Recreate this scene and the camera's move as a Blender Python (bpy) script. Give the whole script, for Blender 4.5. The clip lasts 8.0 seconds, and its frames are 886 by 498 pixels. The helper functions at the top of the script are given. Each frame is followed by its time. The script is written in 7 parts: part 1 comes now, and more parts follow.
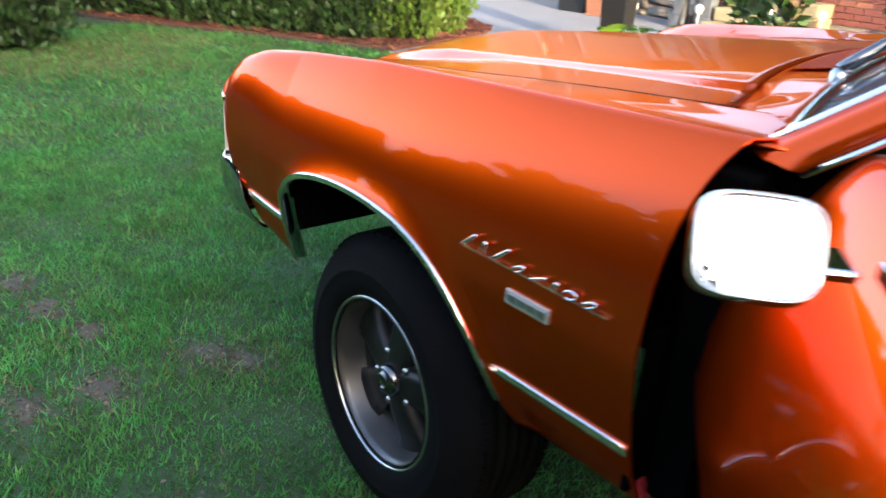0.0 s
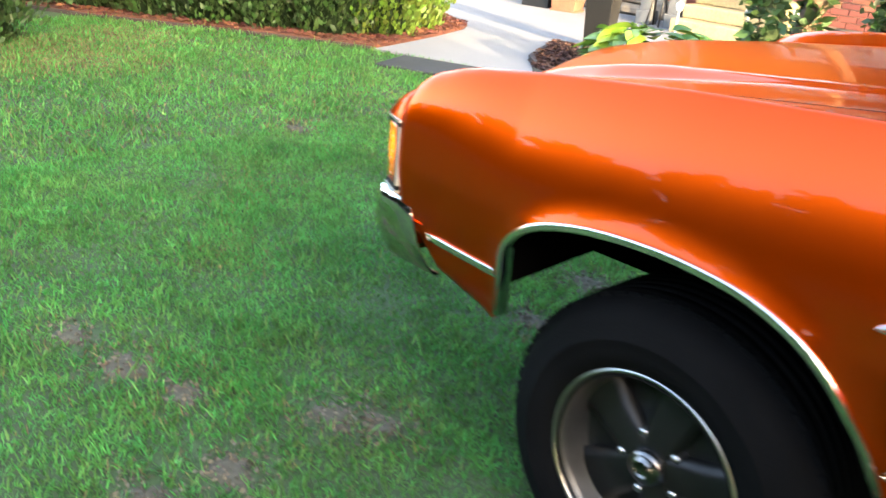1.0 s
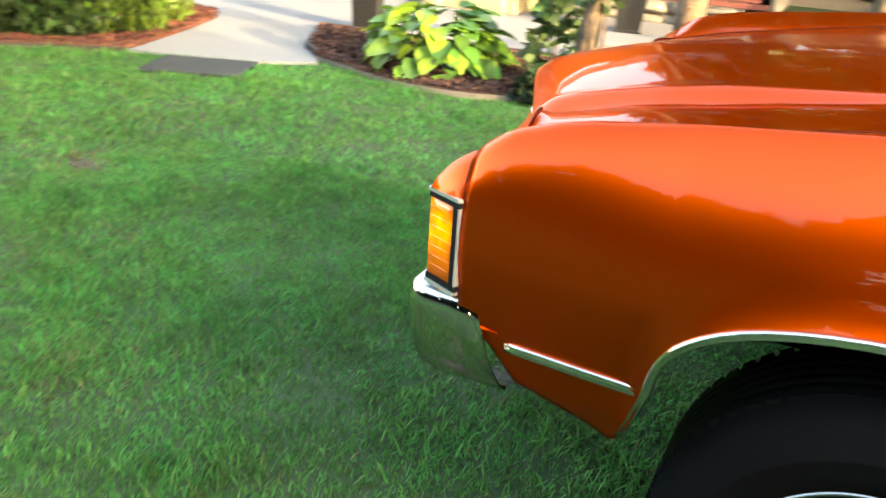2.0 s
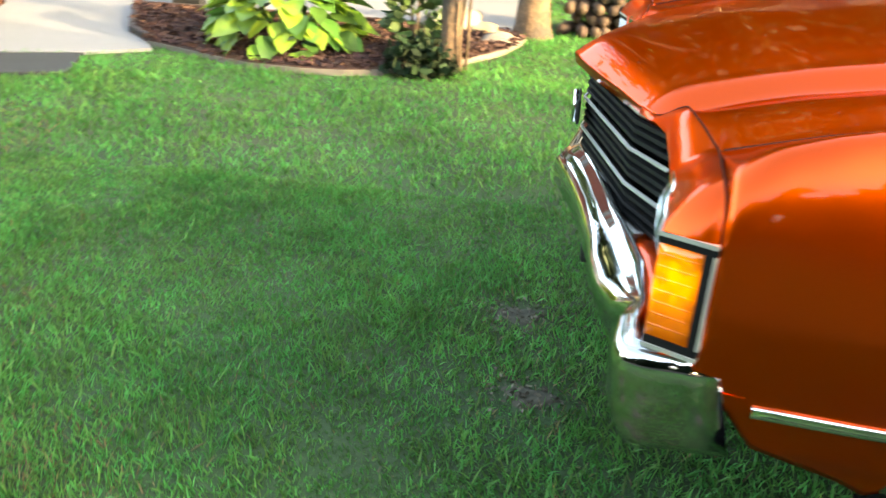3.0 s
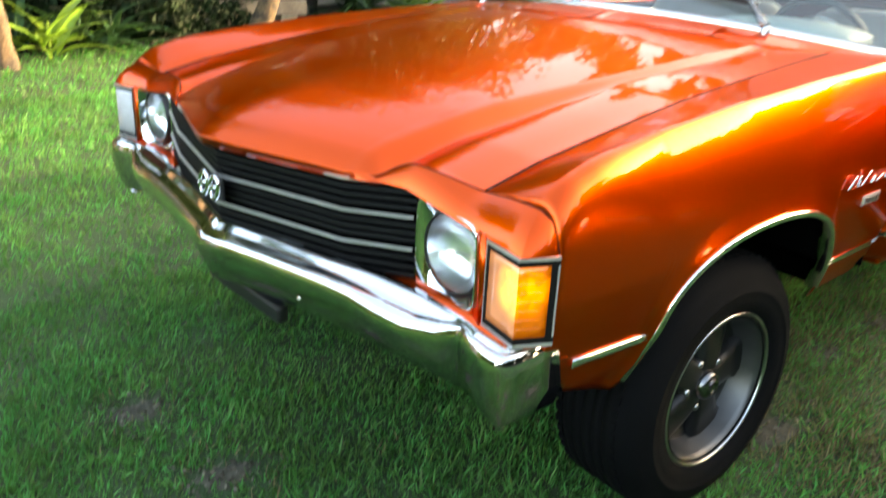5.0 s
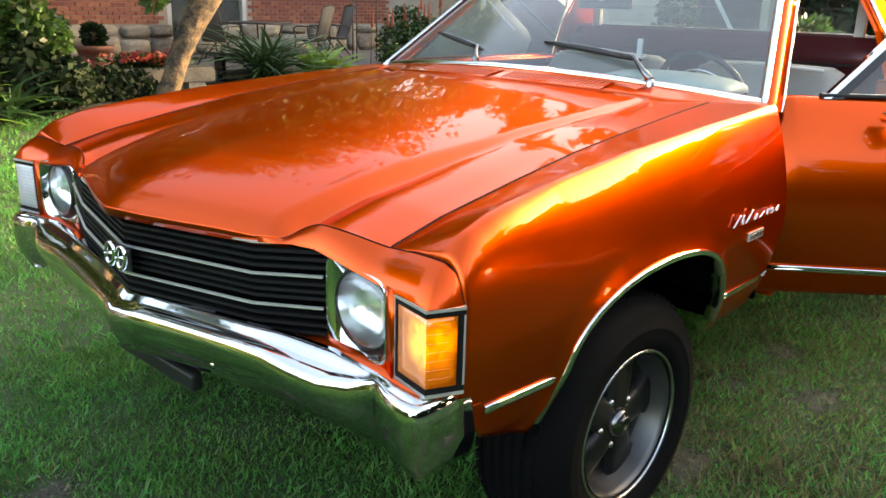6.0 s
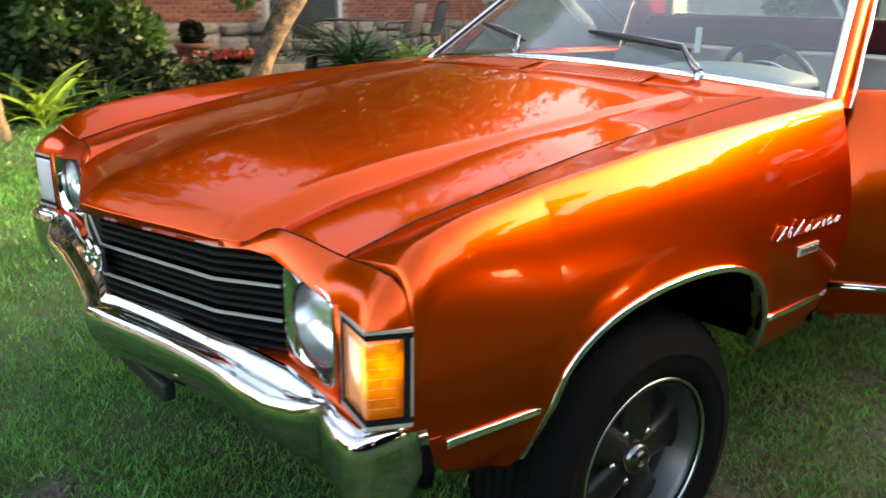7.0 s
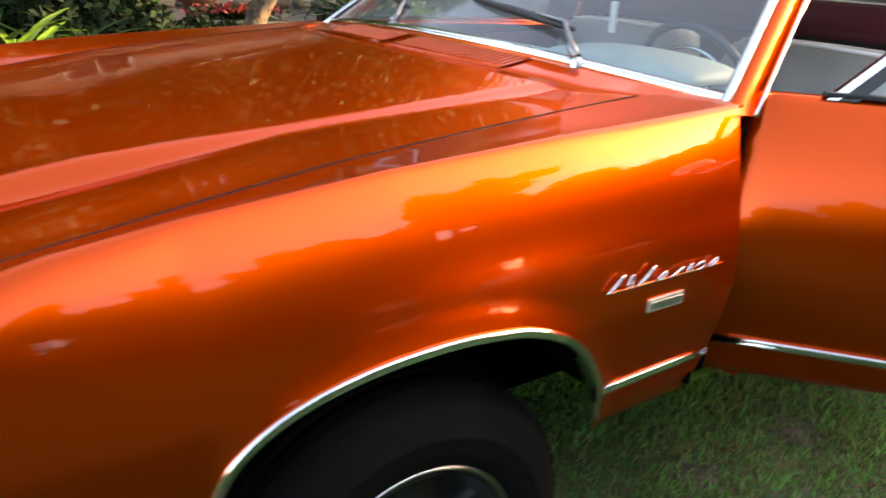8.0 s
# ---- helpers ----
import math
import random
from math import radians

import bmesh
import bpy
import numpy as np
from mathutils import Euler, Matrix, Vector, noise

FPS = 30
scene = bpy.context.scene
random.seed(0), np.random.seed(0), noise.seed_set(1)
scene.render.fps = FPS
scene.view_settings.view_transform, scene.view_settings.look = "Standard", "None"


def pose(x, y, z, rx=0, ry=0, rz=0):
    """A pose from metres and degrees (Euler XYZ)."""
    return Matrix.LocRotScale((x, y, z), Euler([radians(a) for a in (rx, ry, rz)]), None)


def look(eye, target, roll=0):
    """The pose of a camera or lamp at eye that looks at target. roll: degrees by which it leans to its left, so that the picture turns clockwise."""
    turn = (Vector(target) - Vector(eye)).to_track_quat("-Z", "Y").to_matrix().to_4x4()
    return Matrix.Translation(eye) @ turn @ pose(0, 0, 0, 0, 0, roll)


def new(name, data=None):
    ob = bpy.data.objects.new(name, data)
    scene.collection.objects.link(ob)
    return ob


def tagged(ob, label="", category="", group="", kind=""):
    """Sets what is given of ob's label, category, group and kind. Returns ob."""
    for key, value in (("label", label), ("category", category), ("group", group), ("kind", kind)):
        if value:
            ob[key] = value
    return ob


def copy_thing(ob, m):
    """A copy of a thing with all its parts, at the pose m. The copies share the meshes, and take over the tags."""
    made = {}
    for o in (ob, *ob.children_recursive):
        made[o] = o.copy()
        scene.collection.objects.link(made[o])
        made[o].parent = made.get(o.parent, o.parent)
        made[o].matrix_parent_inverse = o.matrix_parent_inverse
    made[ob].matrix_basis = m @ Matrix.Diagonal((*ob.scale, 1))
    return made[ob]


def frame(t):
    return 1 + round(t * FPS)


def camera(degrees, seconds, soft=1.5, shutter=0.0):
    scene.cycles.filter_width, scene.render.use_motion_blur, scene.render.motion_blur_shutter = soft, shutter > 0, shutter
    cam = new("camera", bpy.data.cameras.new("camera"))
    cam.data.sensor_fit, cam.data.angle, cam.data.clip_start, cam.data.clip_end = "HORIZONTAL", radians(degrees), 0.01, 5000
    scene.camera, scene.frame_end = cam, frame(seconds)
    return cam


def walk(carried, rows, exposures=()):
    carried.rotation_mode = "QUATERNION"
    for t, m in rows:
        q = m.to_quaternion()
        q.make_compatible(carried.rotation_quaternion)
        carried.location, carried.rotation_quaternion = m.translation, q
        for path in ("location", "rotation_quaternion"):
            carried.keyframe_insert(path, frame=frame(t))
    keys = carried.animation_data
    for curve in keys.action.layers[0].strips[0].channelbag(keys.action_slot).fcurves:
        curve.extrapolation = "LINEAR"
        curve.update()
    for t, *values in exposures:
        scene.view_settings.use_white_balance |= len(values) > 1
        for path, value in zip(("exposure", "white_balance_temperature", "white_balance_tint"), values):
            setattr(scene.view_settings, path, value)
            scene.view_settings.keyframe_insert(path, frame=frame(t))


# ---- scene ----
# the camera and its walk
cam = camera(57.6, 8.0, shutter=0.5)
PATH = [
    (0, (1.242, -1.821, 1.353), (-0.159, -0.627, 0.572), 3.8),
    (0.5, (0.909, -2.022, 1.332), (-0.35, -0.696, 0.521), 5.3),
    (1, (0.533, -2.087, 1.304), (-0.732, -0.752, 0.518), 5.1),
    (1.5, (0.157, -2.051, 1.296), (-1.038, -0.673, 0.476), 4.9),
    (2, (-0.279, -2.011, 1.293), (-1.01, -0.33, 0.494), 4.0),
    (2.2, (-0.399, -1.983, 1.282), (-1.032, -0.263, 0.483), 4.5),
    (3.3, (-1.111, -1.779, 1.255), (-1.169, 0.024, 0.391), 1.7),
    (3.5, (-1.217, -1.719, 1.247), (-1.105, 0.085, 0.39), 1.2),
    (4, (-1.381, -1.632, 1.257), (-0.793, 0.085, 0.416), 1.8),
    (4.5, (-1.581, -1.679, 1.294), (-0.485, -0.231, 0.456), 4.2),
    (5, (-1.711, -1.731, 1.359), (-0.465, -0.345, 0.633), 2.9),
    (5.2, (-1.734, -1.753, 1.372), (-0.429, -0.378, 0.735), 2.5),
    (6.3, (-1.704, -1.783, 1.374), (-0.285, -0.502, 0.785), 1.3),
    (6.5, (-1.676, -1.787, 1.379), (-0.269, -0.492, 0.79), 1.2),
    (7, (-1.42, -1.819, 1.347), (-0.187, -0.363, 0.748), 0.8),
    (7.5, (-1.087, -1.829, 1.345), (0.051, -0.323, 0.686), 2.4),
    (8, (-0.705, -1.798, 1.347), (0.443, -0.309, 0.666), 3.4),
]
walk(cam, [(t, look(eye, target, roll)) for t, eye, target, roll in PATH],
     exposures=[(0.0, 3.62, 6700, 11), (1.0, 4.38, 7600, 8), (2.0, 4.30, 8800, 4), (4.0, 4.38, 9000, 4), (6.5, 3.82, 9300, 11), (8.0, 3.88, 9000, 15)])

# world, sun and exposure
SUN_YAW, SUN_ELEV = -18.0, 13.0


def daylight():
    world = bpy.data.worlds.new("sky")
    scene.world = world
    world.use_nodes = True
    nodes, links = world.node_tree.nodes, world.node_tree.links
    sky = nodes.new("ShaderNodeTexSky")
    sky.sky_type, sky.sun_disc = "NISHITA", False
    sky.sun_elevation, sky.sun_rotation = radians(SUN_ELEV), radians(90 - SUN_YAW)
    sky.air_density, sky.dust_density, sky.ozone_density = 0.6, 2.2, 0.3
    links.new(sky.outputs[0], nodes["Background"].inputs[0])
    nodes["Background"].inputs[1].default_value = 0.15
    lamp = bpy.data.lights.new("sun", "SUN")
    lamp.energy, lamp.angle, lamp.color = 1.1, radians(0.6), (1.0, 0.82, 0.58)
    a, e = radians(SUN_YAW), radians(SUN_ELEV)
    way = Vector((math.cos(a) * math.cos(e), math.sin(a) * math.cos(e), math.sin(e)))
    new("sun", lamp).matrix_world = look(way * 30, (0, 0, 0))


daylight()

# ---- materials ----
def material(name, base, rough=0.6, metal=0.0, vary=0.0, vary_scale=6.0, grain=0.0, grain_scale=60.0, bump=0.0,
             per=None, coat=0.0, spec=0.5, second=None, mix_scale=2.0, emit=None, translucent=0.0):
    """A Principled material: base colour with stains at one scale, grain at another, and a fine relief."""
    m = bpy.data.materials.new(name)
    m.use_nodes = True
    n, l = m.node_tree.nodes, m.node_tree.links
    b = n["Principled BSDF"]
    b.inputs["Roughness"].default_value, b.inputs["Metallic"].default_value = rough, metal
    b.inputs["Coat Weight"].default_value, b.inputs["Coat Roughness"].default_value = coat, 0.03
    b.inputs["Specular IOR Level"].default_value = spec
    place = n.new("ShaderNodeTexCoord").outputs["Object"]
    rgb = n.new("ShaderNodeRGB")
    rgb.outputs[0].default_value = (*base, 1)
    colour = rgb.outputs[0]

    def noise_node(scale, detail=4.0):
        t = n.new("ShaderNodeTexNoise")
        t.inputs["Scale"].default_value, t.inputs["Detail"].default_value = scale, detail
        l.new(place, t.inputs["Vector"])
        return t.outputs["Fac"]

    def blended(fac, a, c):
        x = n.new("ShaderNodeMix")
        x.data_type = "RGBA"
        l.new(fac, x.inputs[0])
        l.new(a, x.inputs[6])
        if isinstance(c, tuple):
            x.inputs[7].default_value = (*c, 1)
        else:
            l.new(c, x.inputs[7])
        return x.outputs[2]

    def spread(fac, low, high):
        r = n.new("ShaderNodeMapRange")
        r.inputs[1].default_value, r.inputs[2].default_value = low, high
        l.new(fac, r.inputs[0])
        return r.outputs[0]

    def shifted(colour, fac, amount, hue=0.0):
        h = n.new("ShaderNodeHueSaturation")
        r = n.new("ShaderNodeMapRange")
        r.inputs[3].default_value, r.inputs[4].default_value = 1 - amount, 1 + amount
        l.new(fac, r.inputs[0])
        l.new(r.outputs[0], h.inputs["Value"])
        if hue:
            q = n.new("ShaderNodeMapRange")
            q.inputs[3].default_value, q.inputs[4].default_value = 0.5 - hue, 0.5 + hue
            l.new(fac, q.inputs[0])
            l.new(q.outputs[0], h.inputs["Hue"])
        l.new(colour, h.inputs["Color"])
        return h.outputs[0]

    if second:
        colour = blended(spread(noise_node(mix_scale, 5), 0.42, 0.6), colour, second)
    if vary:
        colour = shifted(colour, spread(noise_node(vary_scale), 0.25, 0.75), vary)
    if grain:
        colour = shifted(colour, spread(noise_node(grain_scale, 6), 0.25, 0.75), grain)
    if per == "island":
        colour = shifted(colour, n.new("ShaderNodeNewGeometry").outputs["Random Per Island"], 0.45, 0.025)
    elif per == "object":
        colour = shifted(colour, n.new("ShaderNodeObjectInfo").outputs["Random"], 0.28, 0.012)
    l.new(colour, b.inputs["Base Color"])
    if bump:
        k = n.new("ShaderNodeBump")
        k.inputs["Strength"].default_value, k.inputs["Distance"].default_value = bump, 0.01
        l.new(noise_node(grain_scale, 6), k.inputs["Height"])
        l.new(k.outputs[0], b.inputs["Normal"])
    if emit:
        b.inputs["Emission Color"].default_value, b.inputs["Emission Strength"].default_value = (*emit[0], 1), emit[1]
    if translucent:
        t = n.new("ShaderNodeBsdfTranslucent")
        l.new(colour, t.inputs[0])
        x = n.new("ShaderNodeMixShader")
        x.inputs[0].default_value = translucent
        l.new(b.outputs[0], x.inputs[1])
        l.new(t.outputs[0], x.inputs[2])
        l.new(x.outputs[0], n["Material Output"].inputs[0])
    return m


def clear(name, tint, gloss=1.0):
    """Thin glass: see-through with a clean reflection that grows at grazing angles."""
    m = bpy.data.materials.new(name)
    m.use_nodes = True
    n, l = m.node_tree.nodes, m.node_tree.links
    n.remove(n["Principled BSDF"])
    through_it, shine, mix = n.new("ShaderNodeBsdfTransparent"), n.new("ShaderNodeBsdfGlossy"), n.new("ShaderNodeMixShader")
    through_it.inputs[0].default_value = (*tint, 1)
    shine.inputs["Roughness"].default_value = 0.01
    shine.inputs[0].default_value = (gloss, gloss, gloss, 1)
    f = n.new("ShaderNodeFresnel")
    f.inputs[0].default_value = 1.5
    l.new(f.outputs[0], mix.inputs[0])
    l.new(through_it.outputs[0], mix.inputs[1])
    l.new(shine.outputs[0], mix.inputs[2])
    l.new(mix.outputs[0], n["Material Output"].inputs[0])
    return m


PAINT = material("orange_metallic_paint", (0.64, 0.060, 0.0029), 0.28, 0.94, vary=0.04, vary_scale=1.5, grain=0.06, grain_scale=900, coat=0.42, spec=0.1)
PAINT.node_tree.nodes["Principled BSDF"].inputs["Coat IOR"].default_value = 1.5
PAINT.node_tree.nodes["Principled BSDF"].inputs["Specular Tint"].default_value = (1.0, 0.46, 0.10, 1)
PAINT_IN = material("dull_orange_paint", (0.30, 0.05, 0.012), 0.6)
CHROME = material("chrome", (0.70, 0.71, 0.72), 0.07, 1.0, vary=0.05, vary_scale=9)
BUMPER = material("worn_bumper_chrome", (0.55, 0.56, 0.57), 0.05, 1.0, vary=0.12, vary_scale=5, grain=0.05, grain_scale=150)
STEEL = material("brushed_steel", (0.42, 0.43, 0.44), 0.28, 1.0, vary=0.1, vary_scale=14)
BLACK = material("black_plastic", (0.006, 0.006, 0.0065), 0.45, grain=0.2)
# near-black for the underbody; also paints shade into the door gap
DARK = material("underbody_and_shade_black", (0.002, 0.002, 0.002), 0.9, spec=0.0)
RUBBER = material("tyre_rubber", (0.0030, 0.0031, 0.0035), 0.75, vary=0.25, vary_scale=8, grain=0.2, grain_scale=200, bump=0.15, spec=0.06)
RIM = material("grey_wheel_paint", (0.017, 0.0168, 0.0165), 0.42, 0.6, vary=0.3, vary_scale=12)
SEAT = material("grey_vinyl", (0.234, 0.226, 0.211), 0.55, vary=0.12, vary_scale=6, grain=0.1, bump=0.1, grain_scale=150)
DASH = material("grey_green_dash", (0.328, 0.374, 0.359), 0.6, vary=0.1)
MAROON = material("maroon_trim", (0.078, 0.00936, 0.014), 0.5, vary=0.15)
OFFWHITE = material("offwhite_plastic", (0.562, 0.562, 0.546), 0.5, vary=0.06)
GLASS = clear("windscreen_glass", (0.84, 0.95, 0.94))


def veiled(m, amount):
    """A faint pale film that puts the sky's milky reflection into the glass."""
    n, l = m.node_tree.nodes, m.node_tree.links
    film, mix = n.new("ShaderNodeBsdfDiffuse"), n.new("ShaderNodeMixShader")
    film.inputs[0].default_value = (0.62, 0.68, 0.70, 1)
    mix.inputs[0].default_value = amount
    out = n["Material Output"]
    l.new(out.inputs[0].links[0].from_socket, mix.inputs[1])
    l.new(film.outputs[0], mix.inputs[2])
    l.new(mix.outputs[0], out.inputs[0])


veiled(GLASS, 0.06)
LENS = clear("lamp_glass", (0.95, 0.97, 0.98))
MIRROR = material("mirror_silver", (0.9, 0.9, 0.9), 0.015, 1.0)
SLAT = material("matt_black_slat", (0.003, 0.003, 0.003), 0.6, spec=0.2)
RINGGREY = material("dull_wheel_ring", (0.085, 0.085, 0.085), 0.38, 0.8, vary=0.2, vary_scale=12)
# wheel grey with the shade behind the spokes put into the colour
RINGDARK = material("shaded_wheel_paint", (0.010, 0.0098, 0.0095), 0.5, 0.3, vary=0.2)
HUB = material("dark_hub_steel", (0.16, 0.16, 0.165), 0.22, 1.0, vary=0.15, vary_scale=20)
# paint colour darkened to stand for shade in the panel gaps
SEAMDARK = material("shaded_paint_seam", (0.030, 0.0055, 0.003), 0.8, spec=0.1)
SATIN = material("satin_silver", (0.62, 0.60, 0.56), 0.38, 0.75, vary=0.1, vary_scale=10)
BOWL = material("silvered_bowl", (0.95, 0.96, 0.97), 0.17, 0.92, vary=0.05)


def lit_lens(name, base, glow, bulb, most):
    """A lamp lens that glows most in front of its bulb."""
    m = material(name, base, 0.15, coat=0.6)
    n, l = m.node_tree.nodes, m.node_tree.links
    b = n["Principled BSDF"]
    far = n.new("ShaderNodeVectorMath")
    far.operation = "DISTANCE"
    far.inputs[1].default_value = bulb
    l.new(n.new("ShaderNodeTexCoord").outputs["Object"], far.inputs[0])
    r = n.new("ShaderNodeMapRange")
    r.interpolation_type = "SMOOTHSTEP"
    r.inputs[1].default_value, r.inputs[2].default_value, r.inputs[3].default_value, r.inputs[4].default_value = 0.008, 0.065, most, most * 0.07
    l.new(far.outputs["Value"], r.inputs[0])
    cells = n.new("ShaderNodeTexVoronoi")
    cells.inputs["Scale"].default_value = 75.0
    l.new(n.new("ShaderNodeTexCoord").outputs["Object"], cells.inputs["Vector"])
    facet = n.new("ShaderNodeMapRange")
    facet.inputs[3].default_value, facet.inputs[4].default_value = 0.45, 1.75
    l.new(cells.outputs["Color"], facet.inputs[0])
    glowing = n.new("ShaderNodeMath")
    glowing.operation = "MULTIPLY"
    l.new(r.outputs[0], glowing.inputs[0])
    l.new(facet.outputs[0], glowing.inputs[1])
    b.inputs["Emission Color"].default_value = (*glow, 1)
    l.new(glowing.outputs[0], b.inputs["Emission Strength"])
    return m


AMBER = lit_lens("amber_lens", (0.50, 0.10, 0.004), (1.0, 0.24, 0.01), (-0.776, -0.905, 0.803), 0.12)
AMBER_LIT = lit_lens("lit_front_lens", (0.52, 0.20, 0.11), (1.0, 0.36, 0.05), (-0.789, -0.890, 0.800), 0.19)
FROSTED = material("frosted_lens", (0.72, 0.70, 0.68), 0.2, vary=0.08, vary_scale=60, coat=0.5)
AMBER_OFF = material("unlit_amber_lens", (0.75, 0.26, 0.02), 0.15, coat=0.6)
RED_LENS = material("red_reflector", (0.6, 0.05, 0.06), 0.2, coat=0.5)

LAWN = material("lawn_soil", (0.020, 0.050, 0.012), 0.9, vary=0.35, vary_scale=1.3, grain=0.35, grain_scale=90, bump=0.6,
                second=(0.030, 0.050, 0.015), mix_scale=0.9)
BLADES = material("grass_blades", (0.074, 0.262, 0.056), 0.5, per="island", vary=0.38, vary_scale=1.1, grain=0.35, grain_scale=9.0, second=(0.092, 0.240, 0.054), mix_scale=3.2, translucent=0.5, spec=0.3)
TUFTS = material("tuft_blades", (0.110, 0.260, 0.060), 0.5, per="island", vary=0.3, vary_scale=2.0, translucent=0.4, spec=0.3)
DRYBLADES = material("dry_grass_blades", (0.15, 0.121, 0.0518), 0.7, per="island", translucent=0.2)
SOIL = material("bare_soil", (0.052, 0.048, 0.031), 0.95, vary=0.25, vary_scale=7, grain=0.3, bump=0.5)
CLODS = material("dry_soil_crumbs", (0.095, 0.080, 0.056), 0.95, per="island", grain=0.2)
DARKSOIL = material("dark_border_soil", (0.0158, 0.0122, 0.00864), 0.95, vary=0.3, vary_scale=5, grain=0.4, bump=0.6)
CONCRETE = material("pale_concrete", (0.195, 0.198, 0.205), 0.8, vary=0.1, vary_scale=1.2, grain=0.12, grain_scale=120, bump=0.2)
MAT = material("dark_grey_slab", (0.0187, 0.023, 0.0259), 0.85, vary=0.2, vary_scale=4, grain=0.2, bump=0.3)
MULCH = material("red_brown_mulch", (0.0446, 0.0173, 0.013), 0.9, per="island", grain=0.3, grain_scale=40)
REDMULCH = material("orange_red_mulch", (0.0792, 0.0216, 0.0115), 0.9, per="island", grain=0.3, grain_scale=40)
EDGING = material("grey_edging", (0.132, 0.117, 0.0979), 0.8, vary=0.2, vary_scale=5)
TIMBER = material("dark_timber", (0.0343, 0.0245, 0.022), 0.8, vary=0.25, vary_scale=8, grain=0.3)
BARK = material("bark", (0.122, 0.0756, 0.0432), 0.9, vary=0.35, vary_scale=9, grain=0.4, grain_scale=35, bump=1.0, second=(0.0432, 0.0324, 0.0238), mix_scale=5)
ROUGHBARK = material("dark_rough_bark", (0.105, 0.064, 0.034), 0.95, vary=0.4, vary_scale=7, grain=0.5, grain_scale=28, bump=1.0, second=(0.0252, 0.0187, 0.0144), mix_scale=9)
PATIOSTONE = material("pinkish_patio_concrete", (0.101, 0.0878, 0.0828), 0.85, vary=0.2, vary_scale=2, grain=0.15, grain_scale=90, bump=0.2)
HOSTA = material("hosta_leaf", (0.165, 0.285, 0.035), 0.4, per="object", vary=0.2, vary_scale=12, translucent=0.3)
HOSTA_MID = material("mid_green_hosta_leaf", (0.054, 0.137, 0.0252), 0.4, per="object", vary=0.2, vary_scale=12, translucent=0.3)
HOSTA_DARK = material("blue_green_leaf", (0.0269, 0.0734, 0.0245), 0.45, per="object", vary=0.2, vary_scale=12, translucent=0.25)
LEAF = material("green_leaves", (0.0269, 0.0588, 0.0122), 0.5, per="island", vary=0.3, vary_scale=1.5, translucent=0.3)
LEAF_LUSH = material("lush_leaves", (0.045, 0.105, 0.022), 0.45, per="island", vary=0.3, vary_scale=1.5, translucent=0.35)
# paler leaf colour with sunlight put in, to brighten the bonnet's reflection
LEAF_SUNNY = material("sunlit_fruit_leaves", (0.080, 0.115, 0.026), 0.5, per="island", vary=0.2, vary_scale=1.5, translucent=0.4)
LEAF_PALE = material("pale_green_leaves", (0.049, 0.0878, 0.0245), 0.5, per="island", translucent=0.3)
# dark leaf colour; also holds the shade in bushes and of backlit trees
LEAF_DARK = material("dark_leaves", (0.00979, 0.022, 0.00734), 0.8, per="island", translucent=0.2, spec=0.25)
CEDAR = material("cedar_foliage", (0.0245, 0.0563, 0.0108), 0.6, per="island", vary=0.3, vary_scale=1.6, translucent=0.25)
CEDAR_LIGHT = material("fresh_cedar_foliage", (0.0785, 0.132, 0.0147), 0.6, per="island", translucent=0.3)
BRICK = material("red_brick", (0.205, 0.066, 0.045), 0.85, per="object", grain=0.2, grain_scale=45, bump=0.3)
MORTAR = material("mortar", (0.26, 0.225, 0.19), 0.9, vary=0.15, vary_scale=3, grain=0.2)
STONE = material("foundation_stone", (0.185, 0.158, 0.128), 0.85, per="object", vary=0.3, vary_scale=6, grain=0.2, grain_scale=30, bump=0.6)
SANDSTONE = material("pale_sandstone", (0.304, 0.245, 0.137), 0.8, vary=0.2, vary_scale=3, grain=0.2, grain_scale=30, bump=0.4)
TERRACOTTA = material("terracotta", (0.176, 0.0734, 0.0441), 0.8, vary=0.15, vary_scale=8, grain=0.15)
GREYPAINT = material("grey_painted_wood", (0.108, 0.115, 0.122), 0.6, vary=0.12, vary_scale=5)
WHITEPAINT = material("white_paint", (0.382, 0.377, 0.362), 0.5, vary=0.06)
BROWNMETAL = material("brown_powder_coat", (0.0343, 0.0235, 0.0176), 0.45, 0.2)
MESHCLOTH = material("taupe_sling_fabric", (0.0979, 0.0806, 0.0685), 0.8, grain=0.2, grain_scale=200, bump=0.2)
PETAL = material("red_petals", (0.269, 0.0147, 0.0147), 0.5, per="island", translucent=0.2)
CORAL = material("coral_petals", (0.367, 0.0685, 0.0392), 0.5, per="island", translucent=0.2)
WHITEPETAL = material("white_petals", (0.392, 0.392, 0.382), 0.5, per="island", translucent=0.2)
SPLITWOOD = material("split_firewood", (0.060, 0.036, 0.022), 0.85, per="object", grain=0.3, grain_scale=30)
SIDING = material("beige_clapboard", (0.245, 0.215, 0.166), 0.7, vary=0.1, vary_scale=4)
SHINGLE = material("dark_shingles", (0.0294, 0.0269, 0.0245), 0.9, vary=0.2, grain=0.3)


# ---- helpers for meshes ----
def mesh_of(name, verts, faces, smooth=False):
    me = bpy.data.meshes.new(name)
    me.from_pydata([tuple(v) for v in verts], [], [tuple(f) for f in faces])
    if smooth:
        me.shade_smooth()
    return me


